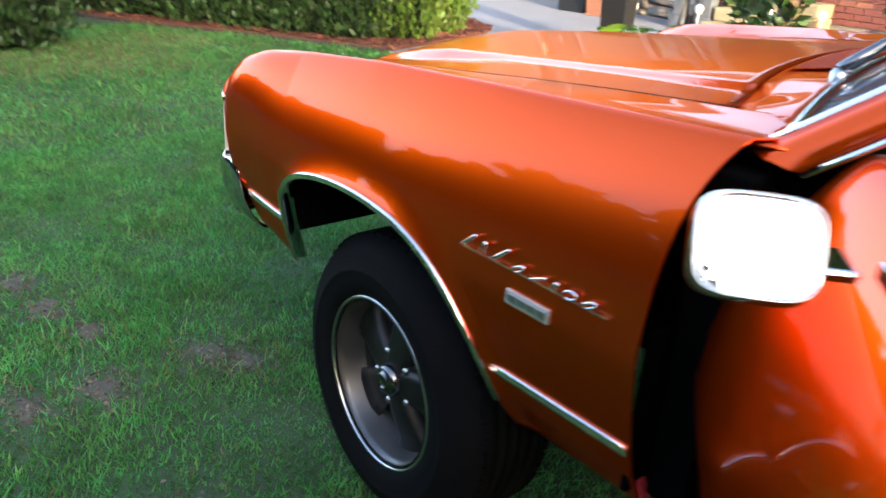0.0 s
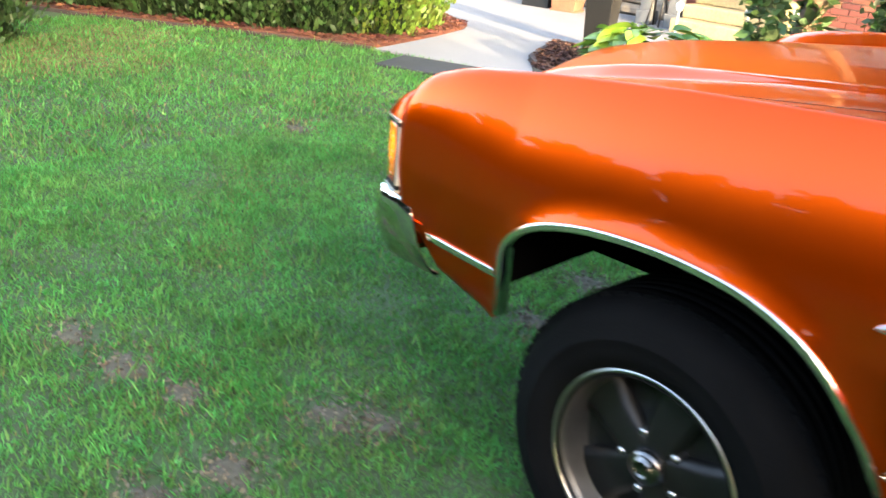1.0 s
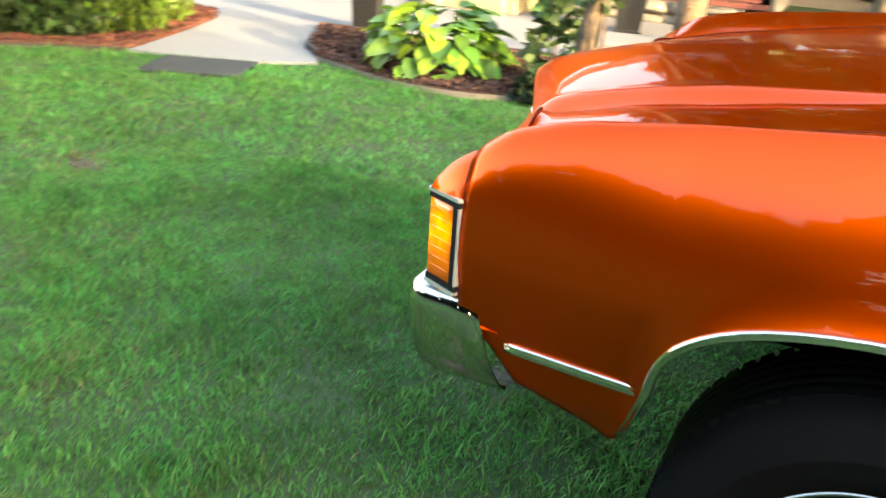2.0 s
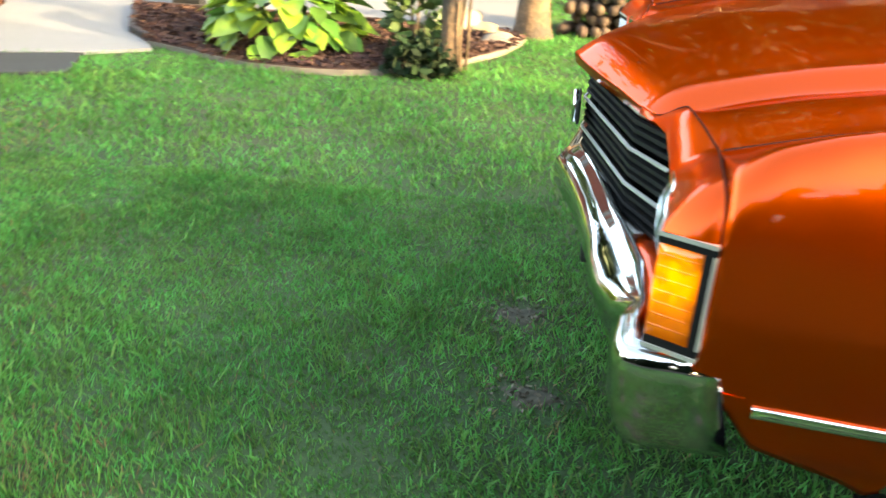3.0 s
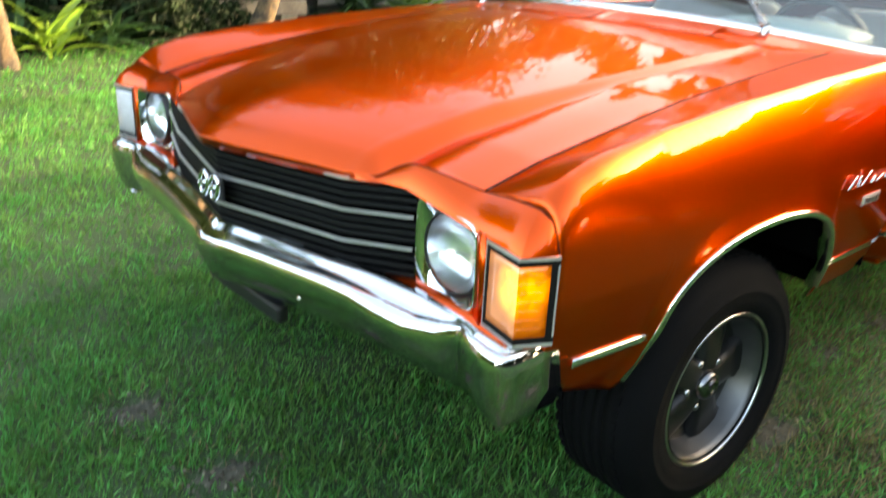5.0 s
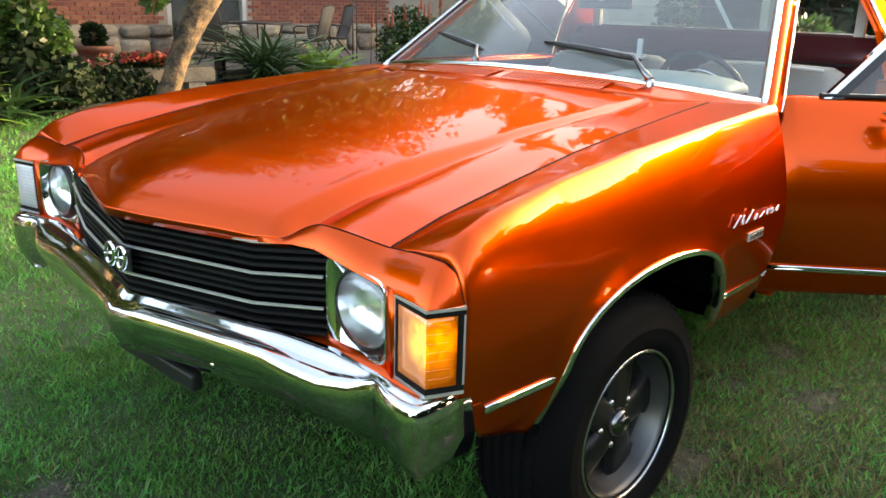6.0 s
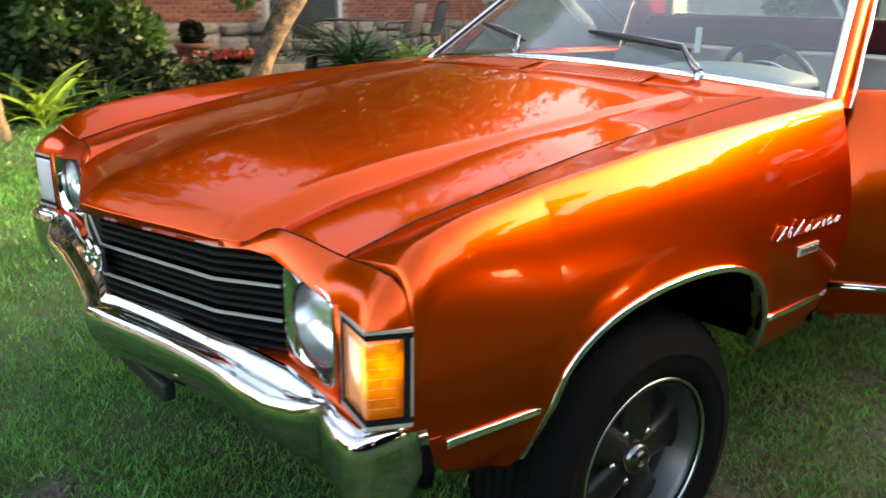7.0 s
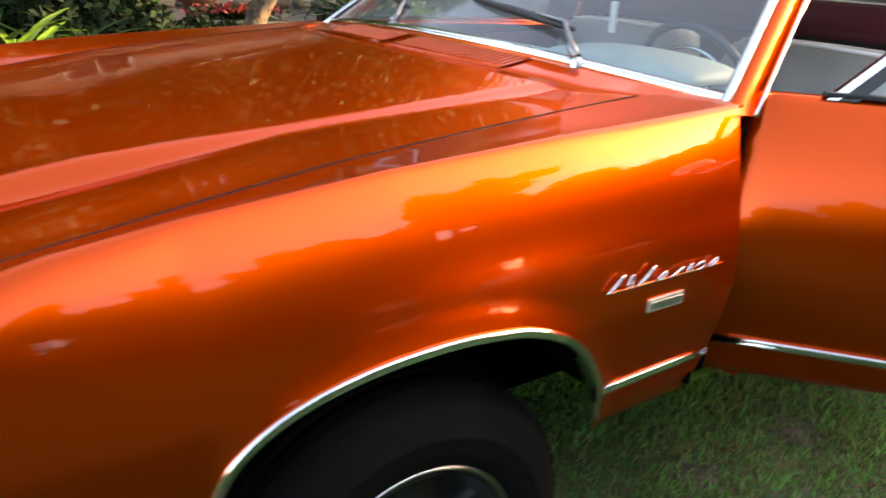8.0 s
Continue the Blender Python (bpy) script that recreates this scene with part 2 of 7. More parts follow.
def mesh_fast(name, verts, faces):
    """A mesh from arrays: verts (n, 3), faces (m, k)."""
    me = bpy.data.meshes.new(name)
    verts, faces = np.asarray(verts, dtype=np.float32), np.asarray(faces, dtype=np.int32)
    m, k = faces.shape
    me.vertices.add(len(verts))
    me.vertices.foreach_set("co", verts.ravel())
    me.loops.add(m * k)
    me.loops.foreach_set("vertex_index", faces.ravel())
    me.polygons.add(m)
    me.polygons.foreach_set("loop_start", np.arange(0, m * k, k, dtype=np.int32))
    me.update(calc_edges=True)
    return me


def part(name, me, mat, parent=None, label="", thick=0.0, bevel=0.0):
    ob = new(name, me)
    if not me.materials:
        me.materials.append(mat)
    ob.parent = parent
    if label:
        ob["label"] = label
    if thick:
        s = ob.modifiers.new("thickness", "SOLIDIFY")
        s.thickness, s.offset = thick, -1
    if bevel:
        b = ob.modifiers.new("edges", "BEVEL")
        b.width, b.segments, b.limit_method = bevel, 2, "ANGLE"
    return ob


def thing(name, at=(0, 0, 0), turn=0.0, label="", category="", group="", kind=""):
    ob = new(name)
    ob.matrix_basis = pose(*at, 0, 0, turn)
    ob.empty_display_size = 0.1
    return tagged(ob, label, category, group, kind)


def grid(name, rows, closed=False, flip=False, smooth=True):
    """A smooth skin over rows of points."""
    n, m = len(rows), len(rows[0])
    verts = [p for r in rows for p in r]
    faces = []
    for i in range(n - 1):
        for j in range(m if closed else m - 1):
            a, b, c, d = i * m + j, i * m + (j + 1) % m, (i + 1) * m + (j + 1) % m, (i + 1) * m + j
            faces.append((a, d, c, b) if flip else (a, b, c, d))
    return mesh_of(name, verts, faces, smooth)


def box(sx, sy, sz, at=(0, 0, 0), bevel=0.0, name="box"):
    bm = bmesh.new()
    bmesh.ops.create_cube(bm, size=1)
    for v in bm.verts:
        v.co = Vector((v.co.x * sx + at[0], v.co.y * sy + at[1], v.co.z * sz + at[2]))
    if bevel:
        bmesh.ops.bevel(bm, geom=bm.edges[:], offset=bevel, segments=2, affect="EDGES", profile=0.5)
    me = bpy.data.meshes.new(name)
    bm.to_mesh(me)
    bm.free()
    return me


def boxes(items, name="boxes"):
    """Several plain blocks (size, middle) in one mesh: a part made of alike bars."""
    verts, faces = [], []
    for (sx, sy, sz), (x, y, z) in items:
        o = len(verts)
        verts += [(x + i * sx / 2, y + j * sy / 2, z + k * sz / 2) for i in (-1, 1) for j in (-1, 1) for k in (-1, 1)]
        faces += [tuple(o + q for q in f) for f in ((0, 1, 3, 2), (4, 6, 7, 5), (0, 4, 5, 1), (2, 3, 7, 6), (0, 2, 6, 4), (1, 5, 7, 3))]
    return mesh_of(name, verts, faces)


def lathe(profile, n=48, axis="z", at=(0, 0, 0), name="lathe"):
    """Turns (radius, height) points round an axis."""
    rows = []
    for r, h in profile:
        ring = []
        for k in range(n):
            a = 2 * math.pi * k / n
            c, s = r * math.cos(a), r * math.sin(a)
            p = {"z": (c, s, h), "y": (c, h, s), "x": (h, c, s)}[axis]
            ring.append((p[0] + at[0], p[1] + at[1], p[2] + at[2]))
        rows.append(ring)
    return grid(name, rows, closed=True)


def tube(path, radius, n=8, name="tube", close_ends=True):
    """A round rod along points; radius: one number or one for each point."""
    pts = [Vector(p) for p in path]
    radii = radius if isinstance(radius, (list, tuple)) else [radius] * len(pts)
    rows, side = [], None
    for i, p in enumerate(pts):
        t = (pts[min(i + 1, len(pts) - 1)] - pts[max(i - 1, 0)]).normalized()
        if side is None:
            side = t.cross(Vector((0, 0, 1)) if abs(t.z) < 0.9 else Vector((1, 0, 0))).normalized()
        side = (side - t * side.dot(t)).normalized()
        up = t.cross(side)
        rows.append([tuple(p + radii[i] * (math.cos(a) * side + math.sin(a) * up)) for a in (2 * math.pi * k / n for k in range(n))])
    verts = [q for r in rows for q in r]
    faces = [(i * n + j, i * n + (j + 1) % n, (i + 1) * n + (j + 1) % n, (i + 1) * n + j) for i in range(len(rows) - 1) for j in range(n)]
    if close_ends:
        faces += [tuple(range(n))[::-1], tuple((len(rows) - 1) * n + k for k in range(n))]
    return mesh_of(name, verts, faces, True)


def sweep(path, profile, name="sweep", up=(0, 0, 1)):
    """A profile of (out, up) points carried along a path; out is to the right of the way."""
    pts, z = [Vector(p) for p in path], Vector(up)
    rows = []
    for i, p in enumerate(pts):
        t = (pts[min(i + 1, len(pts) - 1)] - pts[max(i - 1, 0)]).normalized()
        out = t.cross(z).normalized()
        rows.append([tuple(p + out * a + z * b) for a, b in profile])
    n, m = len(rows), len(profile)
    faces = [(i * m + j, i * m + (j + 1) % m, (i + 1) * m + (j + 1) % m, (i + 1) * m + j) for i in range(n - 1) for j in range(m)]
    faces += [tuple(range(m))[::-1], tuple((n - 1) * m + k for k in range(m))]
    return mesh_of(name, [q for r in rows for q in r], faces)


def table(x, knots):
    """Smooth reading between (x, value) knots."""
    if x <= knots[0][0]:
        return knots[0][1]
    for (a, p), (b, q) in zip(knots, knots[1:]):
        if x <= b:
            return p + (q - p) * (x - a) / (b - a)
    return knots[-1][1]


def facing(me, away):
    """Turns a sheet so that its outside looks away from a point."""
    lean = sum((p.center - Vector(away)).dot(p.normal) * p.area for p in me.polygons)
    if lean < 0:
        me.flip_normals()
    return me


def smooth_line(points, k=4):
    """A finer polyline through the points (Catmull-Rom)."""
    out = []
    n = len(points)
    for i in range(n - 1):
        p = [np.array(points[max(0, min(n - 1, j))], float) for j in (i - 1, i, i + 1, i + 2)]
        for t in (q / k for q in range(k)):
            v = 0.5 * (2 * p[1] + (p[2] - p[0]) * t + (2 * p[0] - 5 * p[1] + 4 * p[2] - p[3]) * t * t + (3 * p[1] - p[0] - 3 * p[2] + p[3]) * t ** 3)
            out.append(tuple(float(a) for a in v))
    return out + [tuple(points[-1])]


def flat_shape(name, outline, z, depth):
    """A slab with the given outline, its top at z."""
    n = len(outline)
    verts = [(x, y, z) for x, y in outline] + [(x, y, z - depth) for x, y in outline]
    faces = [tuple(range(n)), tuple(range(2 * n - 1, n - 1, -1))] + [(i, n + i, n + (i + 1) % n, (i + 1) % n) for i in range(n)]
    return mesh_of(name, verts, faces)


def inside(px, py, outline):
    """Which of the points lie in the outline."""
    hit = np.zeros(len(px), bool)
    n = len(outline)
    for i in range(n):
        (x0, y0), (x1, y1) = outline[i], outline[(i + 1) % n]
        cross = ((y0 > py) != (y1 > py)) & (px < (x1 - x0) * (py - y0) / (y1 - y0 + 1e-12) + x0)
        hit ^= cross
    return hit


def leaf_cloud(name, centres, size, flat=0.3, seed=1, long=1.6):
    """Many small pointed leaves, one at each centre, turned at random."""
    rng = np.random.default_rng(seed)
    c = np.asarray(centres)
    n = len(c)
    a = rng.normal(size=(n, 3))
    a[:, 2] *= 1 - flat
    a /= np.linalg.norm(a, axis=1, keepdims=True)
    b = np.cross(a, rng.normal(size=(n, 3)))
    b /= np.linalg.norm(b, axis=1, keepdims=True)
    s = (size * rng.uniform(0.6, 1.4, n))[:, None]
    verts = np.stack([c - a * s * long / 2, c + b * s / 2, c + a * s * long / 2, c - b * s / 2], 1).reshape(-1, 3)
    return mesh_fast(name, verts, np.arange(4 * n).reshape(n, 4))


# ---- the car: nose towards -x, its left side towards -y, front axle over x = 0 ----
car = thing("pickup_car", label="orange metallic 1970s coupe pickup parked on the lawn, driver's door open", category="car")

GAP = [(-0.707, 0.922), (-0.56, 0.959), (-0.31, 1.002), (-0.1, 1.035), (0.15, 1.063), (0.38, 1.086), (0.70, 1.113)]
RIDGE = [(-0.724, 0.934), (-0.705, 0.954), (-0.67, 0.977), (-0.60, 0.999), (-0.55, 1.009), (-0.39, 1.030), (-0.1, 1.059), (0.25, 1.081), (0.74, 1.106)]
ARCH = [(-0.452, 0.485), (-0.43, 0.507), (-0.397, 0.628), (-0.385, 0.69), (-0.35, 0.737), (-0.286, 0.776), (-0.18, 0.803), (-0.05, 0.813), (0.06, 0.807),
        (0.13, 0.793), (0.20, 0.763), (0.255, 0.718), (0.295, 0.668), (0.32, 0.632), (0.338, 0.593), (0.365, 0.53), (0.395, 0.484)]
ARCH = ARCH[:2] + smooth_line(ARCH[2:-2], 3) + ARCH[-2:]
WIDE = [(-0.72, 0.930), (-0.5, 0.945), (-0.2, 0.958), (0.1, 0.966), (0.8, 0.966)]


def trim_z(x):
    return 0.609 - 0.023 * x if x < 0.34 else 0.601 + 0.018 * (x - 0.34)


def side_y(x, z):
    """Half width of the flank at a height below the shoulder."""
    w = table(x, WIDE)
    return w - table(z, [(0.46, 0.103), (0.50, 0.076), (0.55, 0.050), (0.61, 0.033), (0.66, 0.020), (0.71, 0.009), (0.77, 0.0), (1.2, 0.0)])


def arch_far(x, z):
    """How far a point of the flank lies from the wheel arch's edge."""
    best = 9.0
    for (ax, az), (bx, bz) in zip(ARCH, ARCH[1:]):
        t = max(0.0, min(1.0, ((x - ax) * (bx - ax) + (z - az) * (bz - az)) / ((bx - ax) ** 2 + (bz - az) ** 2)))
        best = min(best, math.hypot(x - ax - t * (bx - ax), z - az - t * (bz - az)))
    return best


def fender_column(x, low):
    """Points of one section, from the bonnet gap over the ridge down to the lower edge."""
    zg, zr, w = table(x, GAP), table(x, RIDGE), table(x, WIDE)
    head = [(0.722, zg - 0.02), (0.722, zg - 0.0012), (0.7232, zg), (0.7245, zg + 0.0002), (0.731, zg + (zr - zg) * 0.08), (0.77, zg + (zr - zg) * 0.36), (0.82, zg + (zr - zg) * 0.70), (0.860, zr - 0.0012), (0.870, zr)]
    k, top = w - 0.870, 0.77
    roll, f = [(0.870, zr)], 0.85 * max(0.0, min(1.0, (x + 0.70) / 0.30))
    for i in range(1, 61):
        a = math.radians(1.5 * i)
        drop = 1 - max(0.0, math.cos(a)) ** 0.60
        soft = 1 - (1 - drop) ** 2.1
        roll.append((0.870 + k * ((1 - f) * math.sin(a) ** 0.88 + f * soft), zr - (zr - top) * drop))
    base = side_y(x, top)
    roll += [(w + side_y(x, z) - base, z) for z in np.linspace(top, 0.48, 60)[1:]]
    cut = [p for p in roll if p[1] > low]
    last = roll[min(len(cut), len(roll) - 1)]
    f = (cut[-1][1] - low) / max(1e-6, cut[-1][1] - last[1])
    cut.append((cut[-1][0] + (last[0] - cut[-1][0]) * min(1, f), low))
    run = [0.0]
    for p, q in zip(cut, cut[1:]):
        run.append(run[-1] + math.hypot(q[0] - p[0], q[1] - p[1]))
    want = np.linspace(0, run[-1], 41)[1:]
    body = list(zip(np.interp(want, run, [p[0] for p in cut]), np.interp(want, run, [p[1] for p in cut])))
    out = []
    for y, z in head + body:
        d = arch_far(x, z) if z < 0.93 else 1.0
        out.append((x, float(y) + (0.014 * (1 - d / 0.06) ** 2 if d < 0.06 else 0.0), float(z)))
    return out


def lower_edge(x):
    if ARCH[0][0] <= x <= ARCH[-1][0]:
        return table(x, ARCH)
    if x < ARCH[0][0]:
        return table(x, [(-0.72, 0.66), (-0.67, 0.62), (-0.62, 0.548), (-0.452, 0.485)])
    return 0.484


def trimmed(x, y, z):
    """Draws the fender's tail in to the curved line of the door gap, and its inner front edge back to the nose seam."""
    if x < -0.70 and y < 0.8695:
        return max(x, -0.7075 - 0.0165 * max(0.0, y - 0.722) / 0.148)
    end = 0.770 if y < 0.845 else table(z, [(0.48, 0.667), (0.92, 0.672), (0.97, 0.676), (1.02, 0.685), (1.06, 0.697), (1.09, 0.712), (1.105, 0.724)])
    return x if x < 0.50 else 0.50 + (x - 0.50) * (end - 0.50) / 0.245


def fender(s, name):
    xs = sorted(set([round(-0.722 + 0.0147 * i, 4) for i in range(101)] + [a for a, _ in ARCH] + [-0.445, -0.415, -0.39, -0.37, 0.31, 0.33, 0.35, 0.38, -0.71, 0.7435, 0.745]))
    xs = [x for x in xs if x <= 0.745]
    rows = [[(trimmed(x, y, z), s * y, z) for x, y, z in fender_column(x, lower_edge(x))] for x in xs]
    return part(name, grid(name, rows, flip=(s > 0)), PAINT, car, thick=0.004)


def arch_trim(s):
    """Bright moulding along the wheel arch, and the straight mouldings before and behind it."""
    path = [(x, s * (side_y(x, z) + 0.013), z) for x, z in ARCH[1:-1]]
    fine = path
    rows = []
    for i, p in enumerate(fine):
        a, b = Vector(fine[max(i - 1, 0)]), Vector(fine[min(i + 1, len(fine) - 1)])
        t = (b - a).normalized()
        inn = Vector((0, -s, 0))
        up = t.cross(Vector((0, 1, 0)))
        up = up if up.z > 0 or abs(t.z) > 0.9 else -up
        mid = Vector((-0.03, s * 0.95, 0.45))
        if (Vector(p) + up - mid).length < (Vector(p) - up - mid).length:
            up = -up
        P = Vector(p)
        rows.append([tuple(P + up * u + inn * d) for u, d in ((0.010, 0.006), (0.009, -0.003), (0.005, -0.006), (0.002, -0.002), (-0.002, -0.006), (-0.006, -0.002), (-0.006, 0.03))])
    part("arch_moulding", grid("arch_moulding", rows), CHROME, car, "bright wheel-arch moulding", thick=0.002)
    for x0, x1 in ((-0.636, -0.400), (0.340, 0.664)):
        rows = []
        for k in range(7):
            x = x0 + (x1 - x0) * k / 6
            z, y = trim_z(x), side_y(x, trim_z(x))
            rows.append([(x, s * (y + d), z + u) for u, d in ((0.0095, 0.0), (0.009, 0.006), (0.004, 0.008), (0.001, 0.004), (-0.002, 0.007), (-0.008, 0.006), (-0.0095, 0.0))])
        part("side_moulding", grid("side_moulding", rows), CHROME, car, "bright side moulding", thick=0.002)


for s in (-1, 1):
    fender(s, "front_fender")
    arch_trim(s)
    # wheel well: a liner that runs inwards from the arch's edge
    rows = []
    for x, z in ARCH[2:-2]:
        if z < (0.675 if x < 0 else 0.60):
            continue
        rows.append([(x, s * (side_y(x, z) - 0.004), z + 0.004), (x, s * 0.88, z + 0.010), (x, s * 0.70, z + 0.012), (x, s * 0.50, z + 0.012)])
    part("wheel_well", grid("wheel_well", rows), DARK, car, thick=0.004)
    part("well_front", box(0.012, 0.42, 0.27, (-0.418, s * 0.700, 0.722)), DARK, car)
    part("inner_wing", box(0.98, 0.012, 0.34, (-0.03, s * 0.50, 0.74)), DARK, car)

# bonnet
EDGE = [(-0.90, 0.862), (-0.85, 0.872), (-0.80, 0.893), (-0.775, 0.914), (-0.75, 0.930), (-0.70, 0.948), (-0.634, 0.966), (-0.52, 0.993), (-0.40, 1.014), (-0.20, 1.036), (-0.03, 1.054), (0.2, 1.078), (0.45, 1.101), (0.70, 1.126)]
SEAM = [(0.40, -0.797, 0.888), (0.44, -0.784, 0.893), (0.47, -0.766, 0.899), (0.485, -0.754, 0.908), (0.50, -0.744, 0.919), (0.52, -0.736, 0.929), (0.54, -0.732, 0.935), (0.56, -0.730, 0.937), (0.60, -0.724, 0.935), (0.64, -0.717, 0.931), (0.68, -0.711, 0.926), (0.716, -0.705, 0.922)]
SEAM = [(u, x, z) for u, x, z in smooth_line(SEAM, 2)]
FRONT = [(0.0, -0.922), (0.10, -0.895), (0.20, -0.863), (0.30, -0.829)] + [(u, x) for u, x, _ in SEAM]
SEAM_Z = [(u, z) for u, _, z in SEAM]


def bonnet_z(x, u):
    """Height of the bonnet: a broad raised middle, its sloping shoulder, and a flat outer part."""
    lean = max(0.0, min(1.0, -x / 0.6)) if x < 0 else 0.0
    xs = x + 0.122 * max(0.0, 1 - u / 0.40) * lean
    brow = 0.40 + 0.11 * (x + 0.8)
    foot = brow + table(x, [(-0.8, 0.085), (-0.4, 0.070), (0.1, 0.045), (0.6, 0.018)])
    edge, gap = table(xs, EDGE), table(x, GAP)
    if u <= brow:
        return edge + 0.020 * (1 - (u / brow) ** 2) * table(x, [(-0.9, 0.5), (-0.4, 0.7), (0.2, 0.9), (0.6, 1.5)])
    hump = table(u, SEAM_Z) - 0.925
    low = gap - 0.0006 + hump * math.exp(-max(0.0, x - table(u, FRONT)) / (0.50 if hump > 0 else 0.10))
    if u <= foot:
        t, c = (u - brow) / (foot - brow), 0.22
        t = t * t / (2 * c) if t < c else 1 - c - (1 - t) ** 2 / (2 * c) if t > 1 - c else t - c / 2
        return edge + (low - edge) * t / (1 - c)
    return low - table(u, [(0.7148, 0.0), (0.7155, 0.0003)])


def bonnet():
    us = [0.0, 0.05, 0.10, 0.15, 0.20, 0.25, 0.29, 0.33, 0.36, 0.385, 0.40, 0.415, 0.43, 0.44, 0.45, 0.46, 0.47, 0.48, 0.49, 0.50, 0.51, 0.525, 0.54, 0.56, 0.59, 0.62, 0.65, 0.68, 0.70, 0.711, 0.7135, 0.7148, 0.7155, 0.7165]
    ys = [-u for u in us[::-1]] + us[1:]
    rows = []
    for k in range(59):
        t = 0.0 if k == 0 else 0.0015 if k == 1 else ((k - 1) / 57) ** 1.25
        row = []
        for y in ys:
            u = abs(y)
            x0, x1 = table(u, FRONT), 0.44 + 0.16 * (u / 0.718) ** 2
            x = x0 + (x1 - x0) * t
            row.append((x, y, bonnet_z(x, u) - (0.018 if u > 0.716 else 0.0)))
        if k == 0:
            rows.append([(x + 0.004, y, z - 0.022) for x, y, z in row])
            rows.append([(x, y, z - 0.002) for x, y, z in row])
        rows.append(row)
    return part("bonnet", grid("bonnet", rows, flip=True), PAINT, car, thick=0.004)


bonnet()
for s in (-1, 1):
    xs = np.linspace(-0.70, 0.60, 40)
    # dark tube and strip drawn as the shade in the bonnet gap
    part("bonnet_seal", tube([(x - 0.0022, s * u, z + 0.0008) for u, x, z in SEAM if u > 0.43], 0.0015, 6), SEAMDARK, car)
    part("bonnet_seal", grid("bonnet_seal", [[(x, s * 0.7157, table(x, GAP) - 0.004), (x, s * 0.7157, table(x, GAP) + 0.0004), (x, s * 0.7224, table(x, GAP) + 0.0004), (x, s * 0.7226, table(x, GAP) - 0.012)] for x in xs], flip=(s < 0)), SEAMDARK, car, "dark strip drawn as shade in the bonnet gap")


def windscreen_base(u):
    return 0.605 + 0.15 * (u / 0.84) ** 2, 1.156 - 0.052 * (u / 0.84) ** 2


# cowl between bonnet and windscreen, with slotted air vents
def cowl_point(y, t):
    u = abs(y)
    x0 = 0.4415 + 0.16 * (min(u, 0.718) / 0.718) ** 2
    z0 = bonnet_z(min(x0, 0.6), min(u, 0.716)) - 0.0005
    x1, z1 = windscreen_base(u)
    if u > 0.72:
        x0, z0 = 0.62 + 0.06 * (u - 0.72), table(0.7, GAP) - 0.008 - 0.10 * (u - 0.72)
    return x0 + (x1 - x0) * t, y, z0 + (z1 - z0) * t - 0.0015


part("cowl_panel", grid("cowl_panel", [[cowl_point(-0.86 + 1.72 * i / 40, k / 4) for i in range(41)] for k in range(5)], flip=True), PAINT, car, thick=0.004)
for y0, y1 in ((-0.40, -0.02), (0.03, 0.40)):
    rows = []
    for y in np.linspace(y0, y1, 9):
        rows.append([(x, q, z + lift) for (x, q, z), lift in ((cowl_point(y, 0.06), 0.0015), (cowl_point(y, 0.10), 0.0045), (cowl_point(y, 0.72), 0.0045), (cowl_point(y, 0.76), 0.0015))])
    vent = part("cowl_vent", grid("cowl_vent", rows, smooth=False), PAINT, car, "orange slotted air vent")
    for k in range(22):
        y = y0 + 0.014 + (y1 - y0 - 0.028) * k / 21
        (xa, _, za), (xb, _, zb) = cowl_point(y, 0.16), cowl_point(y, 0.66)
        part("slot", mesh_of("slot", [(xa, y - 0.003, za + 0.0062), (xb, y - 0.003, zb + 0.0062), (xb, y + 0.003, zb + 0.0062), (xa, y + 0.003, za + 0.0062), (xa, y - 0.003, za + 0.001), (xb, y - 0.003, zb + 0.001), (xb, y + 0.003, zb + 0.001), (xa, y + 0.003, za + 0.001)],
             [(0, 1, 2, 3), (0, 4, 5, 1), (2, 6, 7, 3), (1, 5, 6, 2), (3, 7, 4, 0)]), PAINT_IN, vent)

# nose panel round the lamps
NOSE_TOP = [(u, x - 0.003, max(z, bonnet_z(x, u) - 0.001)) for u, x, z in SEAM if u > 0.405] + [(0.76, -0.7138, 0.9275), (0.80, -0.7182, 0.9320), (0.84, -0.7222, 0.9338), (0.8745, -0.7248, 0.9338), (0.8765, -0.7248, 0.9335)]
corner = [p for p in fender_column(-0.722, 0.66) if p[2] < 0.930 and p[2] > 0.870 and p[1] > 0.87]
NOSE_TOP += [(corner[k][1] - 0.001, -0.7238, corner[k][2]) for k in (1, len(corner) // 2, len(corner) - 1)] + [(corner[-1][1] + 0.001, -0.7238, 0.866)]
LIP_Y = [(0.40, -0.803, 0.884), (0.465, -0.786, 0.890), (0.50, -0.776, 0.894), (0.56, -0.764, 0.894), (0.64, -0.764, 0.883), (0.76, -0.768, 0.868), (0.80, -0.775, 0.868), (0.84, -0.782, 0.868), (0.8745, -0.791, 0.868)]


def nose_lip(u):
    if u <= 0.8746:
        far = u if u < 0.76 else 0.76 + (u - 0.76) * 1.21
        return table(u, [(a, b) for a, b, _ in LIP_Y]), far, table(u, [(a, c) for a, _, c in LIP_Y])
    t = min(1.0, (u - 0.8745) / (NOSE_TOP[-1][0] - 0.8745))
    return -0.791 + 0.064 * t, 0.901 + 0.026 * t ** 0.7, 0.868 - 0.002 * t


